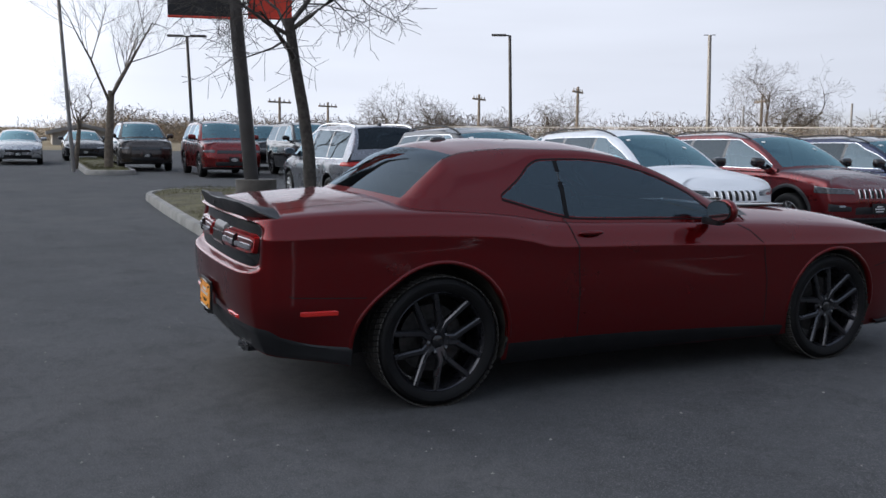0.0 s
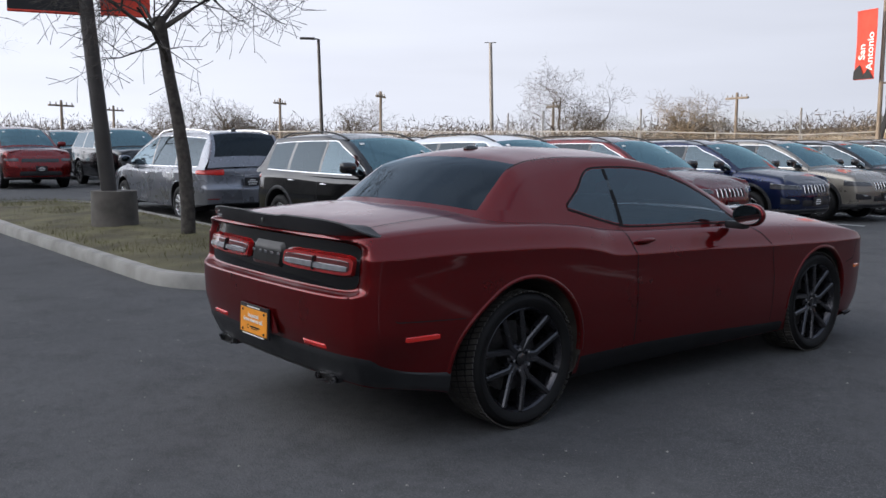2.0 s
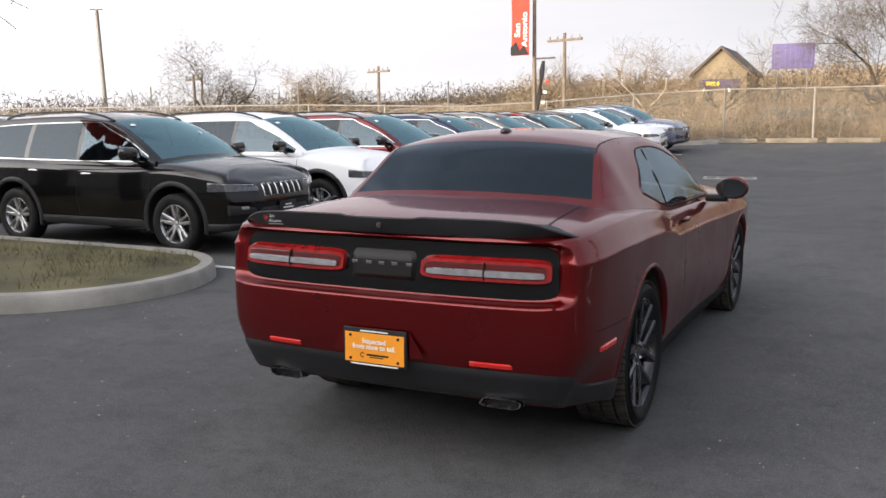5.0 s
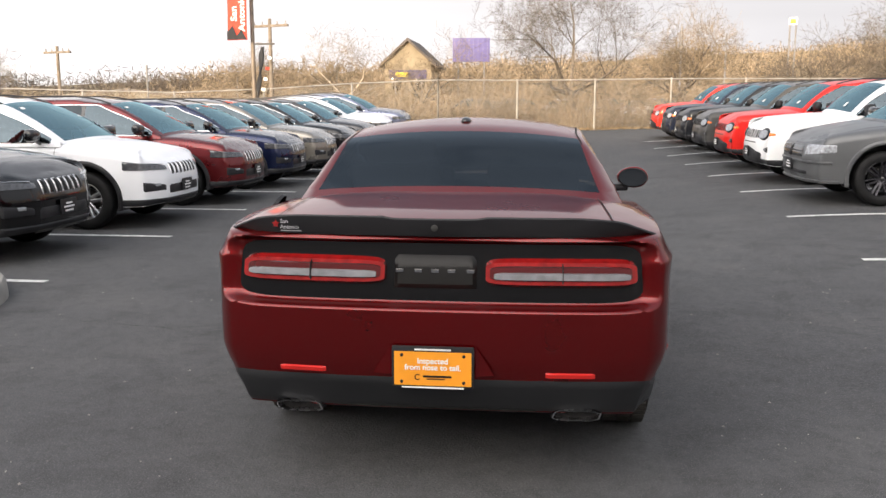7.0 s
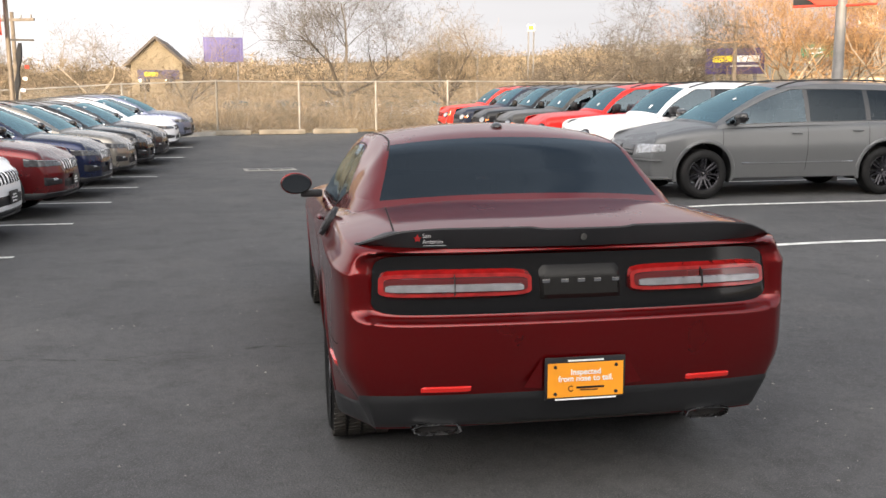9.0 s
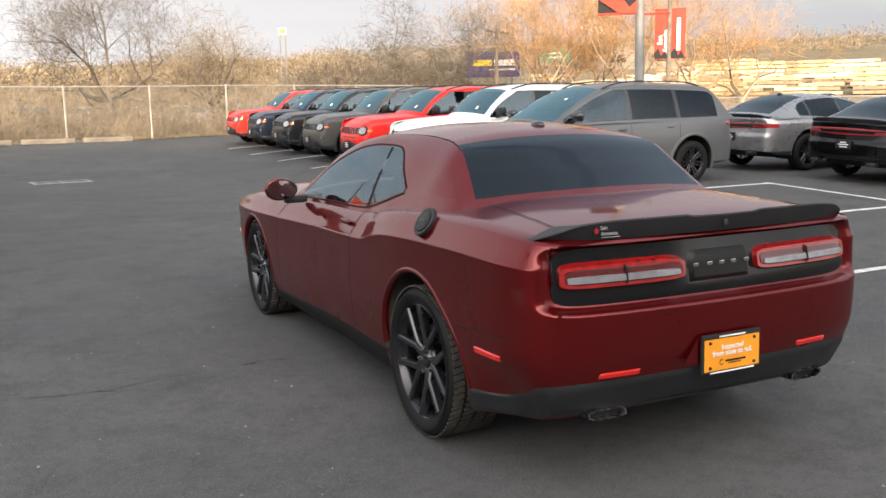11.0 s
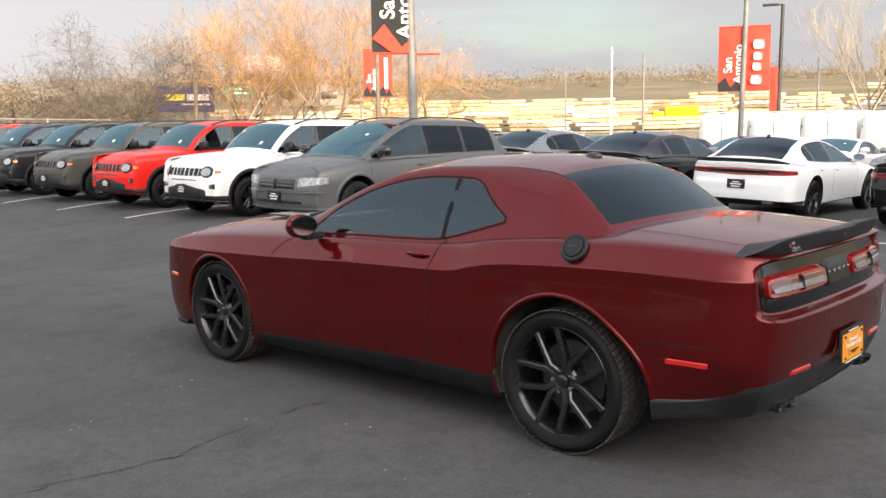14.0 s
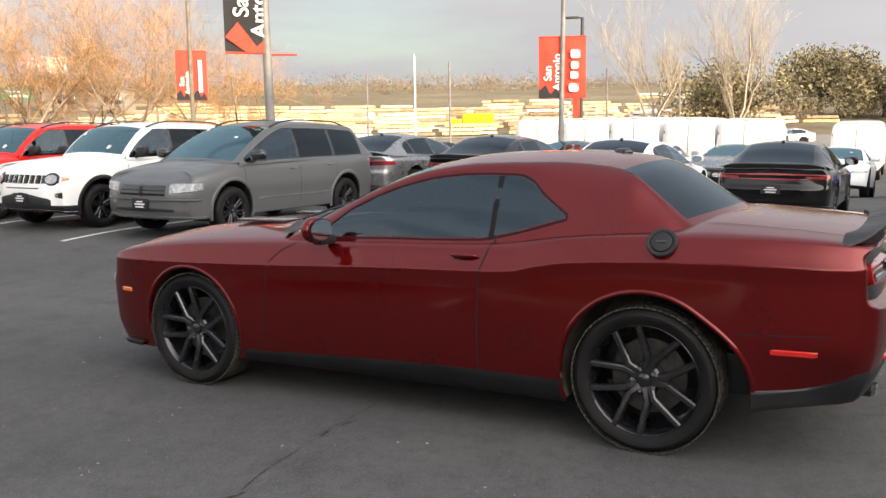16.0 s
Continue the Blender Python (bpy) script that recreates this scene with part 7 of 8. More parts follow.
part("banner_arm", add_cone(bmesh.new(), (0, 0, 2.98), (0.35, -0.38, 2.98), 0.02, 0.02, 8), RED_CLOTH, bp2)
bp3 = lamp_pole("brown banner pole with two red banners", 21.93, 24.97, 0.4, 9.5, 0.10, (0, 0.0), 0, name="banner_pole", category="banner", material=WOODPOLE)
banner(bp3, (-0.42, 0.40, 3.0), -42, 0.55, 1.95, RED_CLOTH, "San Antonio", 0.27, (), True)
banner(bp3, (0.06, -0.06, 3.0), -42, 0.55, 1.95, RED_CLOTH, "", 0.3, ((0.28, 0.95, 0.16, 1.3),), True)
bp4 = lamp_pole("grey banner pole with two wide red banners", 24.33, 10.08, 0.4, 7.5, 0.10, (0.004, -0.02), 0, name="banner_pole", category="banner")
banner(bp4, (-0.28, 0.68, 2.62), -66, 0.80, 2.1, RED_CLOTH, "San Antonio", 0.38, (), True)
banner(bp4, (0.05, -0.06, 2.62), -66, 0.82, 2.1, RED_CLOTH, "", 0.3, ((0.40, 0.35, 0.34, 0.30), (0.42, 0.78, 0.28, 0.26), (0.44, 1.12, 0.28, 0.26), (0.46, 1.50, 0.34, 0.30)))
bp5 = lamp_pole("dark lamp pole with one head", 39.2, 14.65, 0.6, 7.8, 0.11, (0.01, -0.01), 1, (-0.3, 0.95), POLE_DARK)
banner(bp5, (-0.2, 0.35, 2.0), -66, 0.40, 2.2, RED_CLOTH)
lamp_pole("thin white flag pole", 60.2, 36.8, 1.0, 8.9, 0.09, (0, 0), 0, material=mat("white_pole", (0.7, 0.7, 0.7), 0.5, noise_scale=3, noise_amt=0.1), name="flag_pole", category="flag pole")

# ---------- unseen wall closing the lot behind the camera, added to shade it ---
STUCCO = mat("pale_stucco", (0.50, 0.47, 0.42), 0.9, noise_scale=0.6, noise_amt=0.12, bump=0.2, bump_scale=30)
tagged(part("wall_south", box(-31, -24, 3.7, 90, 12, 7.8, 0.05), STUCCO, None, "unseen plain pale wall added to shade the lot"), category="wall", kind="structure")

# ---------- chain-link fence ----------
WIRE = mat("galvanised_wire", (0.34, 0.32, 0.29), 0.6, 0.4, noise_scale=2, noise_amt=0.25)


def fence(x0, y0, x1, y1, h, spacing, label):
    n = max(1, round(math.hypot(x1 - x0, y1 - y0) / spacing))
    c = thing("chain_link_fence", label, "fence", "", pose(0, 0, 0))
    P = []
    for k in range(n + 1):
        t = k / n
        x, y = x0 + (x1 - x0) * t, y0 + (y1 - y0) * t
        z = gz(x, y) + 0.10
        P.append((x, y, z))
        part("post", add_cone(bmesh.new(), (x, y, z - 0.15), (x, y, z + h + 0.05), 0.035, 0.035, 8), WIRE, c)
    V, F = [], []
    for a, b in zip(P[:-1], P[1:]):
        A, B = Vector(a), Vector(b)
        part("rail", add_cone(bmesh.new(), A + Vector((0, 0, h)), B + Vector((0, 0, h)), 0.024, 0.024, 6), WIRE, c)
        L = (B - A).length
        step = 0.075
        for s in (1, -1):
            for i in range(int(-h / step), int(L / step)):
                u0 = i * step
                u1 = u0 + h
                lo, hi = max(0, -u0), min(h, L - u0)
                if hi <= lo:
                    continue
                p = A.lerp(B, (u0 + lo) / L) + Vector((0, 0, lo if s > 0 else h - lo))
                q = A.lerp(B, (u0 + hi) / L) + Vector((0, 0, hi if s > 0 else h - hi))
                w = Vector((0, 0, 0.0022))
                k = len(V)
                V += [p - w, p + w, q + w, q - w]
                F.append((k, k + 1, k + 2, k + 3))
    o = raw("wire_mesh", V, F, WIRE, c, "diamond wire mesh")
    o["kind"] = "stuff"


fence(-3.55, 29.7, 14.5, 33.9, 1.86, 3.17, "tall galvanised chain-link fence at the lot's edge")
fence(-45.0, 20.2, -3.55, 29.7, 1.86, 3.2, "tall galvanised chain-link fence along the far side")
fence(14.5, 33.9, 44.0, 20.0, 1.5, 3.2, "low chain-link fence beside the lower road")
v, f = strip_mesh(-46, 19.4, -3.6, 29.1, 0.16, 0.14, 0.8)
n_ = len(v) // 2
kv = np.r_[v, v - np.array([0, 0, 0.16])]
tagged(raw("kerb", kv, f + [(i, i + 1, 2 * n_ + i + 1, 2 * n_ + i) for i in range(n_ - 1)] + [(n_ + i, n_ + i + 1, 3 * n_ + i + 1, 3 * n_ + i) for i in range(n_ - 1)], CONCRETE, None, "low concrete kerb below the fence"), category="kerb", kind="structure")
BLOCK = mat("tan_concrete", (0.20, 0.175, 0.14), 0.9, noise_scale=3, noise_amt=0.3, bump=0.3, bump_scale=60)
for k in range(3):
    t = k / 8
    x, y = -3.2 + 16.0 * t, 29.25 + 3.75 * t
    z = gz(x, y)
    tagged(part("parking_block", box(0, 0, 0.09, 1.75, 0.2, 0.18, 0.03, None), BLOCK, None, "weathered concrete parking block by the fence", 40, pose(x, y, z, 0, 0, 13)), category="parking block", group="parking blocks")
# fallen leaves along the fence
rnd = random.Random(5)
V, F = [], []
for _ in range(5000):
    t = rnd.uniform(0.22, 1.1) if rnd.random() < 0.85 else rnd.uniform(-0.1, 1.1)
    d = abs(rnd.gauss(0, 0.45))
    x, y = -3.5 + 17.5 * t + d * 0.22, 29.5 + 4.1 * t - d + 0.5
    z = gz(x, y) + 0.02 + 0.10 * max(0, 1 - d) * rnd.random()
    a, s = rnd.uniform(0, 6.28), rnd.uniform(0.03, 0.06)
    b = len(V)
    V += [(x + s * math.cos(a + q), y + s * math.sin(a + q), z + rnd.uniform(0, 0.03)) for q in (0, 2.1, 4.2)]
    F.append((b, b + 1, b + 2))
tagged(raw("fallen_leaves", V, F, mat("dry_leaves", (0.34, 0.22, 0.10), 0.9, noise_scale=6, noise_amt=0.5), None, "drift of dry brown fallen leaves"), category="leaves", kind="stuff")
# storm drain
dz = float(ground_z(-1.45, 17.6))
dr = thing("storm_drain", "rusty steel storm drain grate in the asphalt", "drain", "", pose(-1.5, 18.2, dz, 0, 0, 8))
part("frame", box(0, 0, 0.006, 1.25, 0.75, 0.014, 0.004), CONCRETE, dr)
for k in range(4):
    part("grate", box(-0.42 + 0.28 * k, 0, 0.016, 0.22, 0.5, 0.012, 0.003), STEEL, dr)

# ---------- scrub, woods and single trees ----------
brush("scrub", "brown leafless scrub behind the fence", [(-5, 31.0, 15, 35.6, 6.0)], 150, 2.1, TWIG_BROWN, 21, 0.008, 170)
brush("scrub", "brown leafless scrub along the far side", [(-60, 19.5, -4, 32.0, 6.0)], 200, 1.05, TWIG_BROWN, 22, 0.010, 110)
brush("far_woods", "low leafless woods on the skyline", [(-125, 15, -20, 85, 25.0), (-110, -40, -90, 20, 12)], 420, 3.0, TWIG_BROWN, 23, 0.03, 176, 1.8, reach=0.45)
brush("far_woods", "continuous low treeline on the skyline", [(-120, 5, -95, 60, 10.0), (-95, 60, -35, 110, 10.0)], 360, 4.6, TWIG_DARK, 33, 0.05, 208, 2.4, reach=0.45)
brush("far_woods", "low leafless woods beyond the fence", [(-30, 66, 44, 84, 30.0)], 420, 3.2, TWIG_BROWN, 24, 0.028, 176, 1.5, reach=0.45)
brush("scrub", "straw-brown scrub on the slope behind the fence", [(-1, 40.0, 16, 44, 9.0)], 90, 2.4, TWIG_BROWN, 28, 0.014, 120)
brush("far_woods", "low woods along the far crest", [(-90, 190, 210, 215, 70.0), (-60, 120, 60, 130, 40.0)], 620, 5.0, TWIG_BROWN, 29, 0.10, 96, 2.2, reach=0.45)
brush("scrub", "russet leafless thicket beside the road", [(13, 43, 34, 26, 8.0)], 160, 2.4, TWIG_ORANGE, 25, 0.010, 150)
brush("far_woods", "low hillside woods in the distance", [(40, 180, 260, 70, 90.0), (230, 110, 250, -80, 60.0)], 300, 5.5, TWIG_BROWN, 26, 0.09, 112, 1.8, reach=0.45)
brush("far_woods", "low woods beside the far lot", [(95, 25, 125, -25, 14.0)], 50, 4.0, TWIG_BROWN, 27, 0.04, 160, 1.4, reach=0.45)
for i, (x, y, h, r, sp, up, mt, tw, lv, kd, lab) in enumerate((
        (1.9, 37.7, 9.0, 0.20, 0.8, 0.3, BARK_MID, BARK_MID, 5, 5, "wide bare tree behind the fence"),
        (7.8, 45.1, 6.4, 0.18, 0.9, 0.15, BARK, TWIG_BROWN, 4, 6, "low bare tree behind the fence"),
        (-6.0, 44.0, 5.6, 0.12, 0.9, 0.2, BARK, TWIG_BROWN, 4, 6, "low bare tree behind the fence"),
        (17.5, 39.8, 8.0, 0.19, 0.9, 0.15, BARK_MID, BARK_MID, 5, 5, "gnarled bare pale tree"),
        (13.5, 42.0, 6.2, 0.16, 0.9, 0.15, BARK_MID, BARK_MID, 4, 6, "gnarled bare pale tree"),
        (27.9, 42.1, 10.8, 0.15, 0.7, 0.5, BARK_PALE, TWIG_ORANGE, 5, 4, "tall russet bare tree"),
        (28.4, 35.6, 11.0, 0.15, 0.7, 0.5, BARK_PALE, TWIG_ORANGE, 5, 4, "tall russet bare tree"),
        (25.0, 39.0, 10.4, 0.14, 0.7, 0.5, BARK_PALE, TWIG_ORANGE, 5, 4, "tall russet bare tree"),
        (31.4, 30.2, 8.6, 0.15, 0.85, 0.3, BARK_PALE, TWIG_ORANGE, 5, 4, "spreading russet bare tree"),
        (30.0, 33.0, 10.0, 0.15, 0.75, 0.4, BARK_PALE, TWIG_ORANGE, 5, 4, "tall russet bare tree"),
        (26.8, 37.2, 9.4, 0.13, 0.75, 0.4, BARK_PALE, TWIG_ORANGE, 5, 4, "tall russet bare tree"),
        (54.8, 15.0, 11.5, 0.20, 0.45, 0.9, BARK_PALE, BARK_PALE, 4, 5, "tall bare roadside tree"),
        (57.9, 10.1, 11.8, 0.20, 0.45, 0.9, BARK_PALE, BARK_PALE, 4, 5, "tall bare roadside tree"),
        (-60.0, 23.3, 6.2, 0.2, 0.9, 0.25, BARK_MID, BARK_MID, 4, 5, "spreading bare tree on the skyline"),
        (-60.5, 27.4, 6.0, 0.2, 0.9, 0.25, BARK_MID, BARK_MID, 4, 5, "spreading bare tree on the skyline"),
        (-54.6, 34.3, 6.0, 0.2, 0.9, 0.25, BARK_MID, BARK_MID, 4, 5, "spreading bare tree on the skyline"),
        (-37.2, 40.4, 7.4, 0.2, 0.95, 0.1, BARK_MID, BARK_MID, 5, 4, "wide round-headed bare tree"),
        (-61.5, 85.9, 8.0, 0.3, 0.9, 0.15, BARK, TWIG_BROWN, 4, 6, "dense bare tree far off"),
        (14.9, 84.5, 10.0, 0.25, 0.85, 0.3, BARK_PALE, TWIG_BROWN, 4, 6, "bare tree far beyond the fence"),
        (24.3, 50.4, 9.5, 0.2, 0.9, 0.2, BARK_MID, BARK_MID, 5, 5, "gnarled bare pale tree by the road"),
        (-14.0, 60.0, 8.0, 0.2, 0.9, 0.2, BARK_PALE, TWIG_BROWN, 4, 6, "bare tree beyond the fence"),
        (-19.0, 56.0, 6.5, 0.2, 0.9, 0.2, BARK_PALE, TWIG_BROWN, 4, 6, "bare tree beyond the fence"))):
    d = math.hypot(x, y)
    bare_tree(lab, x, y, h, r * 1.35, 40 + i, fork=0.20 if h > 7 else 0.26, spread=sp, levels=lv, kids=kd, up=up, bark=mt, twigs=tw, gnarl=0.20, fine=d * 0.00012)


def leafy_tree(label, x, y, h, w, seed, z=None):
    """A round evergreen: a trunk, limbs, and many small leaf clumps."""
    rnd = random.Random(seed)
    z0 = gz(x, y) if z is None else z
    c = thing("tree", label, "tree", "evergreen trees", pose(x, y, z0))
    tv, tf = [], []
    tube(tv, tf, [(0, 0, -0.2), (0.1, 0, h * 0.25), (0, 0.1, h * 0.6)], [0.4, 0.3, 0.1], 8)
    for k in range(7):
        a = k * 0.9
        tube(tv, tf, [(0, 0, h * 0.25), (math.cos(a) * w * 0.25, math.sin(a) * w * 0.25, h * 0.5), (math.cos(a) * w * 0.42, math.sin(a) * w * 0.42, h * 0.65)], [0.2, 0.12, 0.04], 6)
    raw("trunk", tv, tf, BARK, c, "", 50)
    V, F = [], []
    lobes = [(rnd.gauss(0, 0.24) * w, rnd.gauss(0, 0.24) * w, h * rnd.uniform(0.42, 0.82), rnd.uniform(0.14, 0.26) * w) for _ in range(18)]
    for _ in range(9000):
        lx, ly, lz, lr = lobes[rnd.randrange(len(lobes))]
        d = Vector((rnd.gauss(0, 1), rnd.gauss(0, 1), rnd.gauss(0, 0.75))).normalized() * lr * rnd.uniform(0.6, 1.05)
        p = Vector((lx, ly, lz)) + d
        s = rnd.uniform(0.10, 0.24)
        a = Vector((rnd.gauss(0, 1), rnd.gauss(0, 1), rnd.gauss(0, 1))).normalized() * s
        b = a.orthogonal().normalized() * s * 0.7
        k = len(V)
        V += [p - a, p + b, p + a, p - b]
        F.append((k, k + 1, k + 2, k + 3))
    o = raw("crown", V, F, LEAF_GREEN, c)
    return c


leafy_tree("round olive-green evergreen tree", 88.4, 15.9, 6.6, 13.0, 71)
leafy_tree("round olive-green evergreen tree far off", 114.4, 10.4, 8.5, 12.0, 72)
leafy_tree("round brown-green tree far off", 112.0, 3.0, 6.5, 12.0, 73)
leafy_tree("round brown-green tree far off", 108.0, -5.0, 6.0, 12.0, 74)

# ---------- road, lumber yard, signs and buildings beyond ----------
ROAD = mat("road_concrete", (0.20, 0.185, 0.165), 0.9, noise_scale=0.3, noise_amt=0.2)
v, f = strip_mesh(20, 110, 96, -30, 16, 0.05, 3)
tagged(raw("road", v, f, ROAD, None, "pale concrete road beyond the lot", 60), category="road", kind="structure")
LUMBER = [mat("sawn_timber_a", (0.66, 0.50, 0.27), 0.85, noise_scale=1.5, noise_amt=0.25), mat("sawn_timber_b", (0.68, 0.58, 0.40), 0.85, noise_scale=1.5, noise_amt=0.25),
          mat("sawn_timber_c", (0.36, 0.26, 0.16), 0.85, noise_scale=1.5, noise_amt=0.25), mat("wrapped_timber", (0.68, 0.66, 0.62), 0.6, noise_scale=1.5, noise_amt=0.15)]


def lumber_stack(x, y, turn, seed):
    rnd = random.Random(seed)
    z = gz(x, y)
    c = thing("lumber_stack", "stack of pale yellow sawn timber bundles", "lumber stack", "lumber stacks", pose(x, y, z - 0.1, 0, 0, turn))
    for lev in range(rnd.randint(2, 7)):
        for k in range(2):
            if lev > 1 and rnd.random() < 0.25:
                continue
            L = rnd.uniform(3.2, 4.8)
            part("timber_block", box((k - 0.5) * 5.0 + rnd.uniform(-0.2, 0.2), rnd.uniform(-0.15, 0.15), 0.30 + lev * 0.42, L, 1.3, 0.31, 0.03), LUMBER[rnd.choice((0, 0, 0, 1, 1, 2, 2, 3))], c)
            for q in (-1.2, 1.2):
                part("spacer", box((k - 0.5) * 5.0 + q, 0, 0.09 + lev * 0.42, 0.12, 1.25, 0.11), LUMBER[2], c)


k = 0
for row in range(4):
    for j in range(13):
        along, deep = -46 + 7.6 * j + (row % 2) * 3, 90 + row * 9
        ux, uy = 0.80, 0.60
        x, y = ux * deep + uy * along * 0.9 + 6, uy * deep - ux * along * 0.9 - 10
        if 60 < math.hypot(x, y) < 150:
            k += 1
            lumber_stack(x, y, -58 + (j % 3 - 1) * 3, 100 + k)


def truck(label, x, y, yaw, rgb, box_rgb, cab=True):
    c = thing("truck", label, "truck", "vehicles on the road", on_ground(x, y, yaw) @ Matrix.Diagonal((0.66, 0.66, 0.66, 1)))
    b = part("cargo_box", box(0, -1.2, 1.75, 2.3, 5.4, 2.3, 0.05), PLAIN_PAINT, c)
    part("cab", box(0, 2.6, 1.25, 2.1, 1.8, 1.7, 0.25), PLAIN_PAINT, c)
    part("windshield", box(0, 3.46, 1.6, 1.8, 0.08, 0.7, 0.03), GLOSS_BLACK, c)
    part("chassis", box(0, 0, 0.5, 1.2, 7.0, 0.25, 0.03), BLACK, c)
    for yy in (-2.4, 2.6):
        for s in (1, -1):
            wheel(c, s * 1.0, yy, 0.45, 0.28, 0.27, s, "ten", RIM_SILVER)
    colour(c, rgb)
    return c


truck("yellow box truck by the lumber yard", 86.0, 44.5, 33, (0.75, 0.50, 0.02), None)
truck("white box truck on the lumber yard", 82.0, 58.0, 33, (0.7, 0.7, 0.7), None)


def flat_sign(name, label, p, yaw, w, h, rgb, bars, legs=True):
    c = thing(name, label, "sign", "road signs", pose(p[0], p[1], p[2], 0, 0, yaw))
    part("panel", box(0, 0, h / 2, w, 0.15, h, 0.02), mat(name + "_face", rgb, 0.6, noise_scale=2, noise_amt=0.15), c)
    for x, z, bw, bh, col in bars:
        part("sign_bar", box(x, -0.09, z, bw, 0.02, bh, 0.008), mat("sign_print", col, 0.6, noise_scale=4, noise_amt=0.1), c)
    if legs:
        g = p[2] - gz(p[0], p[1]) + 0.3
        for s in (-0.35, 0.35):
            part("leg", add_cone(bmesh.new(), (s * w, 0.1, -g), (s * w, 0.1, 0.1), 0.09, 0.09, 8), POLE, c)


flat_sign("billboard", "dark purple billboard with yellow and white lettering bars", (24.2, 43.4, 3.3), -32, 3.2, 1.45, (0.045, 0.03, 0.12),
          [(-0.62, 0.85, 1.15, 0.36, (0.85, 0.62, 0.02)), (0.70, 0.85, 1.25, 0.36, (0.75, 0.75, 0.75)), (0.55, 0.45, 1.6, 0.10, (0.6, 0.6, 0.6))])
flat_sign("highway_sign", "green highway sign with pale lettering bars", (41.8, 63.0, 5.4), -32, 2.4, 1.05, (0.03, 0.17, 0.09), [(-0.3, 0.7, 1.2, 0.15, (0.7, 0.7, 0.7)), (0.1, 0.35, 1.4, 0.15, (0.7, 0.7, 0.7))])
flat_sign("billboard", "mauve and white billboard far off", (49.5, 69.7, 8.3), -32, 4.2, 1.6, (0.30, 0.26, 0.36), [(1.2, 0.8, 1.7, 1.4, (0.72, 0.68, 0.62)), (-0.8, 0.8, 1.5, 0.3, (0.6, 0.55, 0.6))])
flat_sign("billboard", "blue-violet billboard beyond the fence", (-7.2, 92.3, 6.0), 0, 4.0, 2.5, (0.10, 0.085, 0.22), [(x * 0.5 - 1.75, 1.25, 0.04, 2.3, (0.16, 0.14, 0.30)) for x in range(8)])
flat_sign("store_sign", "small dark sign with yellow bar beyond the fence", (-12.2, 80.0, 3.9), 0, 3.6, 0.8, (0.06, 0.05, 0.12), [(-0.6, 0.4, 1.2, 0.4, (0.8, 0.6, 0.03))])
flat_sign("roadside_sign", "small white square sign on a tall post", (28.0, 100.0, 10.2), -20, 0.9, 0.8, (0.6, 0.6, 0.58), [(0, 0.4, 0.6, 0.5, (0.85, 0.65, 0.03))])


def gabled_house(x, y, z, w, d, h, ridge, label, yaw=0, wall=(0.26, 0.21, 0.14), roof=(0.09, 0.075, 0.065)):
    c = thing("building", label, "building", "buildings beyond", pose(x, y, z, 0, 0, yaw))
    bm = bmesh.new()
    vs = [bm.verts.new(p) for p in ((-w / 2, 0, -2), (w / 2, 0, -2), (w / 2, 0, h), (0, 0, ridge), (-w / 2, 0, h), (-w / 2, d, -2), (w / 2, d, -2), (w / 2, d, h), (0, d, ridge), (-w / 2, d, h))]
    for q in ((0, 1, 2, 3, 4), (5, 9, 8, 7, 6), (0, 4, 9, 5), (1, 6, 7, 2)):
        bm.faces.new([vs[i] for i in q])
    part("wall", bm, mat("building_wall", wall, 0.85, noise_scale=0.8, noise_amt=0.15), c, "", 0)
    rm = mat("building_roof", roof, 0.85, noise_scale=0.8, noise_amt=0.25)
    for s in (1, -1):
        r = bmesh.new()
        a = [Vector(p) for p in ((0, -0.5, ridge + 0.15), (s * (w / 2 + 0.5), -0.5, h - 0.2), (s * (w / 2 + 0.5), d + 0.5, h - 0.2), (0, d + 0.5, ridge + 0.15))]
        top = [r.verts.new(p) for p in a]
        low = [r.verts.new(p - Vector((0, 0, 0.3))) for p in a]
        r.faces.new(top)
        r.faces.new(low[::-1])
        for i in range(4):
            r.faces.new((top[i], low[i], low[(i + 1) % 4], top[(i + 1) % 4]))
        part("roof", r, rm, c, "", 0)
    for k in (-0.25, 0.25):
        part("window", box(k * w, -0.03, h * 0.5, w * 0.2, 0.08, h * 0.35, 0.01), GLOSS_BLACK, c)
    return c


gabled_house(-13.2, 86.6, 1.5, 4.8, 9, 4.2, 6.5, "tan gabled building with a brown roof")
gabled_house(-80.0, 1.8, 0.0, 5.0, 9, 1.9, 2.3, "low grey building far off", 90, (0.30, 0.29, 0.28), (0.2, 0.2, 0.2))
gabled_house(-48.0, 96.0, 0.6, 14.0, 9, 2.0, 2.6, "long low pale building far off", 25, (0.42, 0.38, 0.32), (0.22, 0.2, 0.18))
for k, (x, y, w) in enumerate(((60, 130, 16), (95, 118, 14))):
    gabled_house(x, y, gz(x, y), w, 10, 3.6, 4.6, "dull tan warehouse on the hillside", -40, (0.26, 0.24, 0.21), (0.20, 0.19, 0.175))
for k, (x, y) in enumerate(((-25, 33), (-31, 32), (-36, 34), (-18, 36), (-22, 60), (10, 60), (30, 75), (36, 60), (46, 52), (60, 20), (66, 16), (48, 27), (70, 48), (15, 70))):
    lamp_pole("thin grey pole far off", x, y, gz(x, y), gz(x, y) + (3.2 if x < -17 else 6.5), 0.06 if x < -17 else 0.09, (0, 0), 0, name="pole", category="pole")


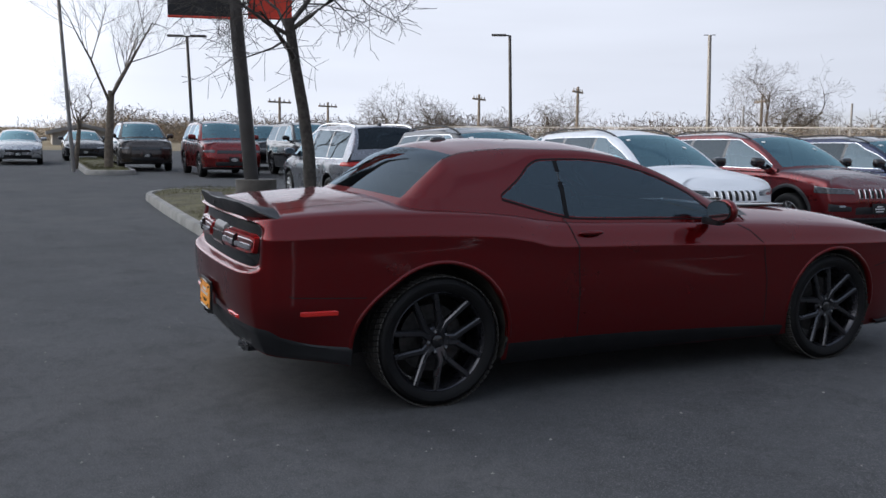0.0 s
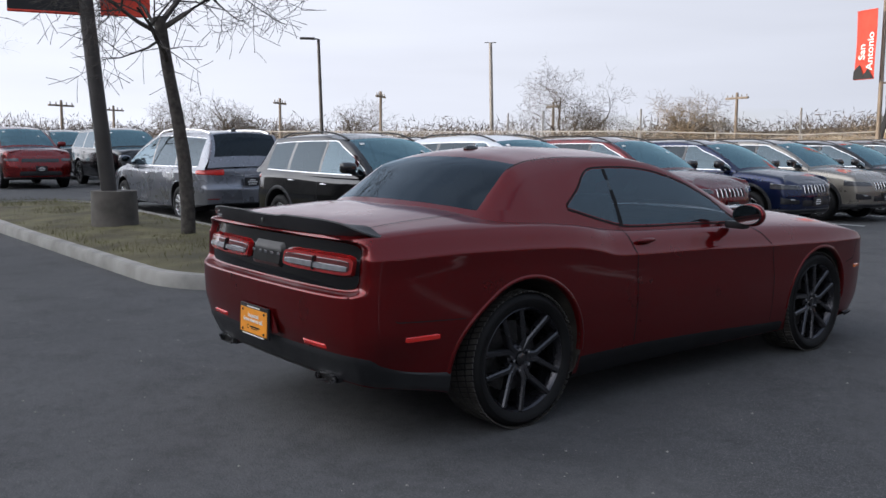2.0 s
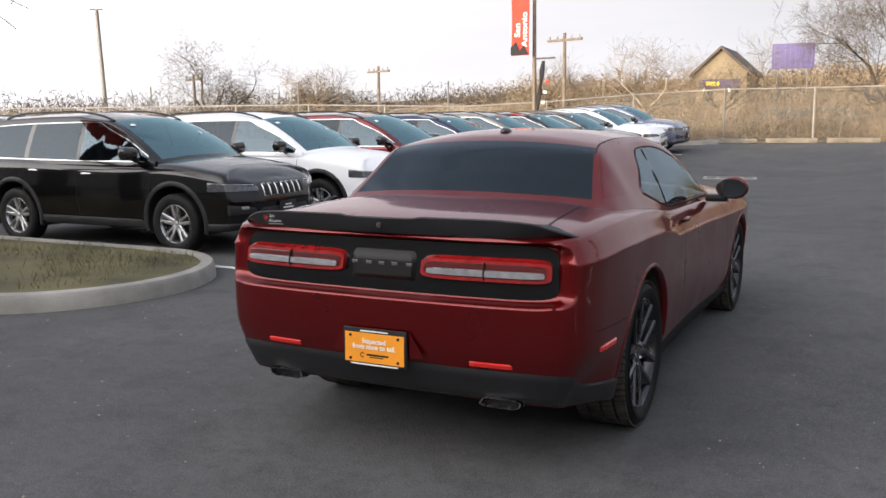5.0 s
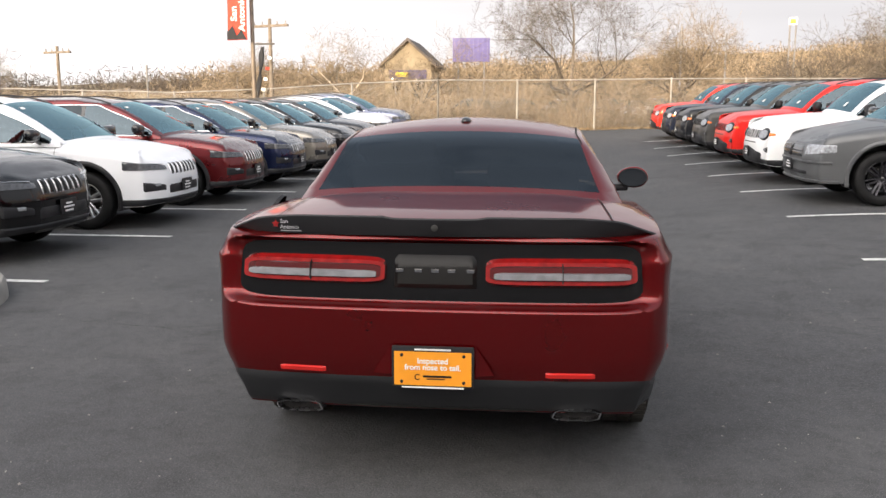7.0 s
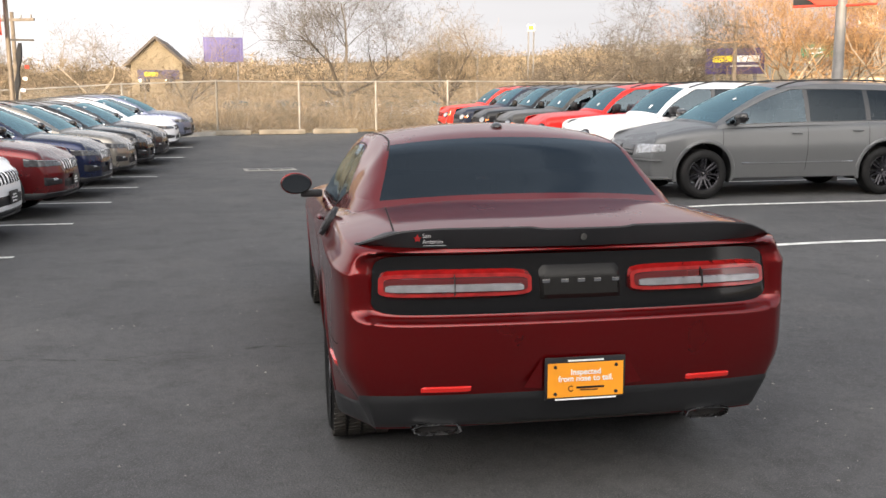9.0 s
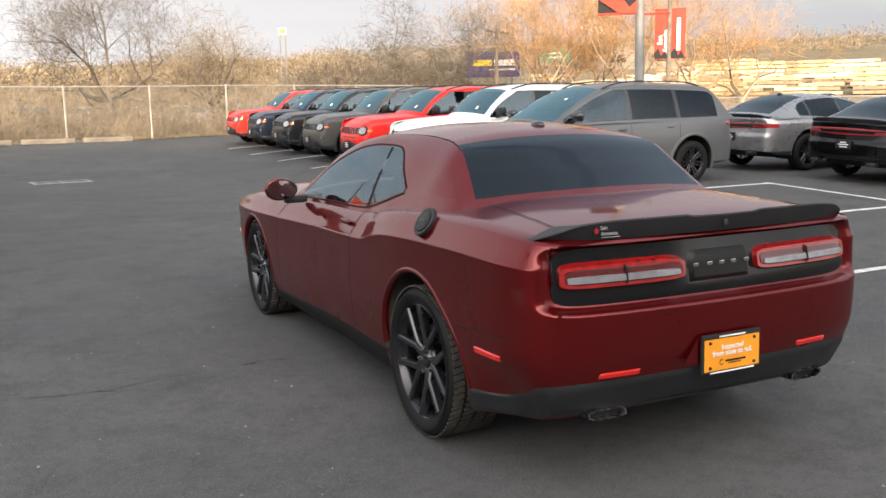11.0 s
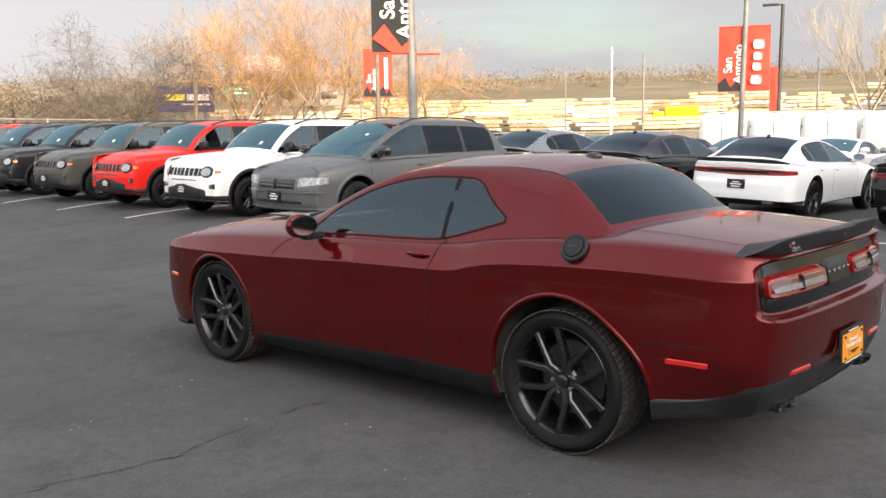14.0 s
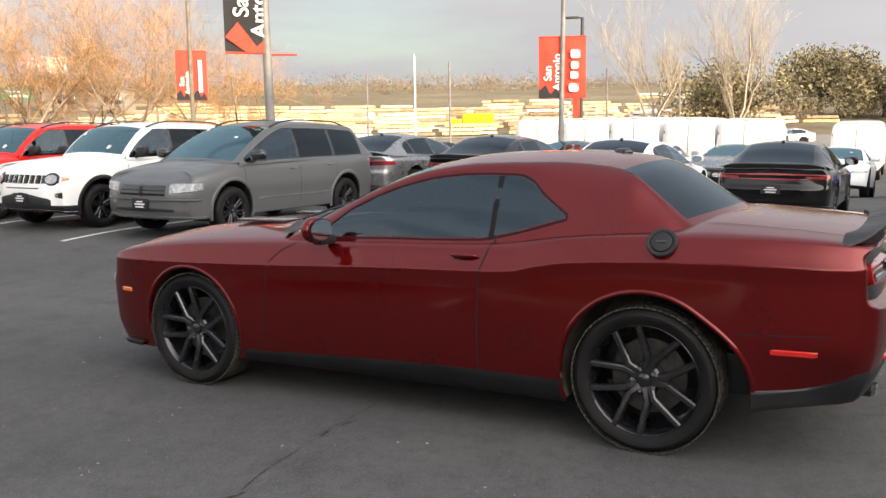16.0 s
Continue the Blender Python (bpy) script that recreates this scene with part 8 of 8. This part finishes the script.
# ---------- cars in place ----------
def simple_car(name, label, spec, rgb, m, group="", detail=None, paint=PAINT):
    spec = dict(spec, paint=paint)
    c = thing(name, label, "car", group, m)
    sh = car_body(spec, c)
    if detail:
        detail(sh, spec, c)
    colour(c, rgb)
    return c


def place(x_nose, y, nose_east, length, turn=0.0):
    s = 1 if nose_east else -1
    x = x_nose - s * length
    return on_ground(x + s * length * 0.4, y, (-90 if nose_east else 90) + turn) @ Matrix.Translation((0, -length * 0.4, 0))


def repaint(c, old, new_):
    for o in c.children_recursive:
        if o.type == "MESH" and o.data.materials[0] is old:
            o.material_slots[0].link = "OBJECT"
            o.material_slots[0].material = new_


def parked(proto, label, rgb, x_nose, y, nose_east, length, group, turn=0.0):
    """A copy of proto with its nose at x_nose, looking along +x or -x."""
    c = copy_thing(proto, place(x_nose, y, nose_east, length, turn))
    c["label"], c["group"] = label, group
    if min(rgb) > 0.6:
        repaint(c, PAINT, PLAIN_PAINT)
    colour(c, rgb)
    return c


hero = simple_car("sports_coupe", "dark red metallic two-door sports coupe with black spoiler", COUPE_SHAPE, (0.128, 0.0034, 0.0042), Matrix(), "", lambda sh, spec, c: coupe_fittings(sh, c), RED_PAINT)

BLK, WHT, GRY, SLV, NVY = (0.007, 0.007, 0.008), (0.72, 0.73, 0.75), (0.05, 0.05, 0.053), (0.30, 0.31, 0.33), (0.010, 0.017, 0.055)
EAST, WEST, BACK = "suvs parked facing the aisle", "suvs parked across the aisle", "sedans parked behind"
che = simple_car("suv", "black mid-size suv with chrome window trim", MID_SUV, BLK, place(-4.5, 4.3, True, 3.66), EAST, mid_suv_fittings)
for lab, rgb, y, x in (("white mid-size suv with chrome grille slots", WHT, 6.95, -4.3), ("dark red metallic mid-size suv", (0.13, 0.012, 0.014), 9.65, -4.2),
                       ("grey-beige metallic mid-size suv", (0.24, 0.22, 0.19), 15.05, -4.2), ("black mid-size suv in a row", BLK, 17.75, -4.2),
                       ("dark grey mid-size suv in a row", GRY, 20.45, -4.2), ("white mid-size suv near the fence", WHT, 23.15, -4.2),
                       ("blue-grey mid-size suv near the fence", (0.20, 0.22, 0.30), 25.6, -4.0)):
    parked(che, lab, rgb, x, y, True, 3.66, EAST)
com = simple_car("suv", "dark blue compact suv with chrome grille slots", COMPACT_SUV, NVY, place(-4.2, 12.35, True, 3.516), EAST, mid_suv_fittings)
ren = simple_car("suv", "white boxy compact suv with round headlamps", BOXY_SUV, (0.74, 0.74, 0.74), place(3.9, 11.2, False, 3.40), WEST, boxy_suv_fittings, PLAIN_PAINT)
for lab, rgb, y in (("red boxy compact suv", (0.60, 0.02, 0.015), 13.9), ("granite grey boxy compact suv", (0.06, 0.058, 0.055), 16.6), ("black boxy compact suv", (0.012, 0.013, 0.016), 19.3),
                    ("dark blue boxy compact suv", (0.012, 0.016, 0.03), 22.0), ("red boxy compact suv near the fence", (0.62, 0.03, 0.02), 24.7)):
    parked(ren, lab, rgb, 3.9, y, False, 3.40, WEST)
jou = simple_car("suv", "grey three-row crossover suv with black wheels", CROSSOVER, (0.112, 0.115, 0.119), place(3.9, 8.6, False, 3.84), WEST, crossover_fittings, SOFT_PAINT)
mv = simple_car("minivan", "silver-blue minivan with alloy wheels and red tail lamps", MINIVAN, (0.23, 0.24, 0.27), on_ground(-12.1, 4.35, 90), "", minivan_fittings)
chg = simple_car("sedan", "grey four-door sedan with black lip spoiler", SEDAN_SHAPE, (0.30, 0.30, 0.31), place(10.0 + 5.07, 9.2, True, 3.95), BACK, sedan_fittings)
for lab, rgb, x, y, east in (("black four-door sedan with lip spoiler", BLK, 15.07, 6.6, True), ("white four-door sedan with lip spoiler", WHT, 15.07, 3.9, True),
                             ("black four-door sedan with full-width tail lamp", BLK, 15.6, 1.07, True), ("white four-door sedan facing the lot", WHT, 20.0, 1.0, False),
                             ("silver four-door sedan facing the lot", SLV, 19.6, 3.8, False), ("white four-door sedan in the back row", WHT, 20.2, 6.5, False),
                             ("dark blue four-door sedan in the back row", NVY, 20.0, 9.2, False), ("grey four-door sedan in the back row", (0.2, 0.2, 0.21), 20.4, 11.9, False),
                             ("black four-door sedan in the back row", BLK, 20.0, 14.6, False), ("bright blue four-door sedan", (0.02, 0.06, 0.28), 20.0, -1.5, False)):
    parked(chg, lab, rgb, x, y, east, 3.95, BACK)
dur = simple_car("suv", "red three-row suv with black grille", LARGE_SUV, (0.17, 0.010, 0.010), place(-22.6, 3.6, True, 3.99), "", large_suv_fittings)
for lab, rgb, x, y in (("black three-row suv beside a red one", BLK, -21.5, 6.4), ("dark brown three-row suv on the far row", (0.05, 0.04, 0.035), -28.0, 1.6), ("black three-row suv on the far row", BLK, -28.5, 6.6)):
    parked(dur, lab, rgb, x, y, True, 3.99, "suvs on the far row")
for lab, rgb, x, y in (("silver sedan driving lane side", (0.42, 0.43, 0.45), -35.0, -2.7), ("dark sedan far off", GRY, -39.5, 0.1), ("black sedan far off", BLK, -40.5, 2.6)):
    parked(chg, lab, rgb, x, y, True, 3.95, "cars far off")
for lab, rgb, y in (("dark grey suv in the second row", GRY, 7.0), ("black suv in the second row", BLK, 9.7), ("black suv in the second row", BLK, 12.4), ("silver suv in the second row", SLV, 15.1),
                    ("white suv in the second row", WHT, 21.3), ("dark blue suv in the second row", NVY, 18.0), ("dark grey suv in the second row", GRY, 24.0)):
    parked(che, lab, rgb, -15.6, y, False, 3.66, "suvs in the second row")
for k, y in enumerate((13.1, 11.0, 9.0, 6.9, 4.85)):
    white_van("white high-roofed delivery van in a row", 30.45, y, -90, "delivery vans")
white_van("white high-roofed delivery van standing apart", 37.0, 1.4, -90, "delivery vans")
FAR_SEDAN = dict(SEDAN_SHAPE, plain=True, rows=70, levels=12, roof_rows=26)
far_car = simple_car("sedan", "white sedan driving on the road beyond", FAR_SEDAN, WHT, on_ground(60.0, 40.5, 30), "cars on the road",
                     lambda sh, spec, c: part("tail_lamp", patch_both(sh, sh.at_x(0.85, False), sh.length, 0.80, 0.92, out=0.01), LAMP_RED, c))
# cars on the road and in the lower lot beyond the fence
for k, (x, y, turn, rgb) in enumerate(((56.5, 46.0, 120, BLK), (66.0, 28.0, 120, GRY), (71.0, 20.0, -60, SLV), (74, 8, 120, WHT))):
    c = copy_thing(far_car, on_ground(x, y, turn - 90))
    c["label"], c["group"] = "car driving on the road beyond", "cars on the road"
    colour(c, rgb)
rnd = random.Random(9)
for k in range(26):
    x, y = -4 + (k % 9) * 2.8 + rnd.uniform(-0.3, 0.3), 50 + (k // 9) * 7.0
    c = copy_thing(far_car, on_ground(x, y, 200 + rnd.uniform(-4, 4)))
    c["label"], c["group"] = "parked car in the lower lot", "cars in the lower lot"
    colour(c, rnd.choice((WHT, BLK, GRY, SLV, NVY, WHT, SLV)))
for k in range(14):
    x, y = 92 + (k % 7) * 3.0, -8 + (k // 7) * 7
    c = copy_thing(far_car, on_ground(x, y, 90))
    c["label"], c["group"] = "parked car on the far lot", "cars on the far lot"
    colour(c, rnd.choice((WHT, BLK, GRY, SLV)))
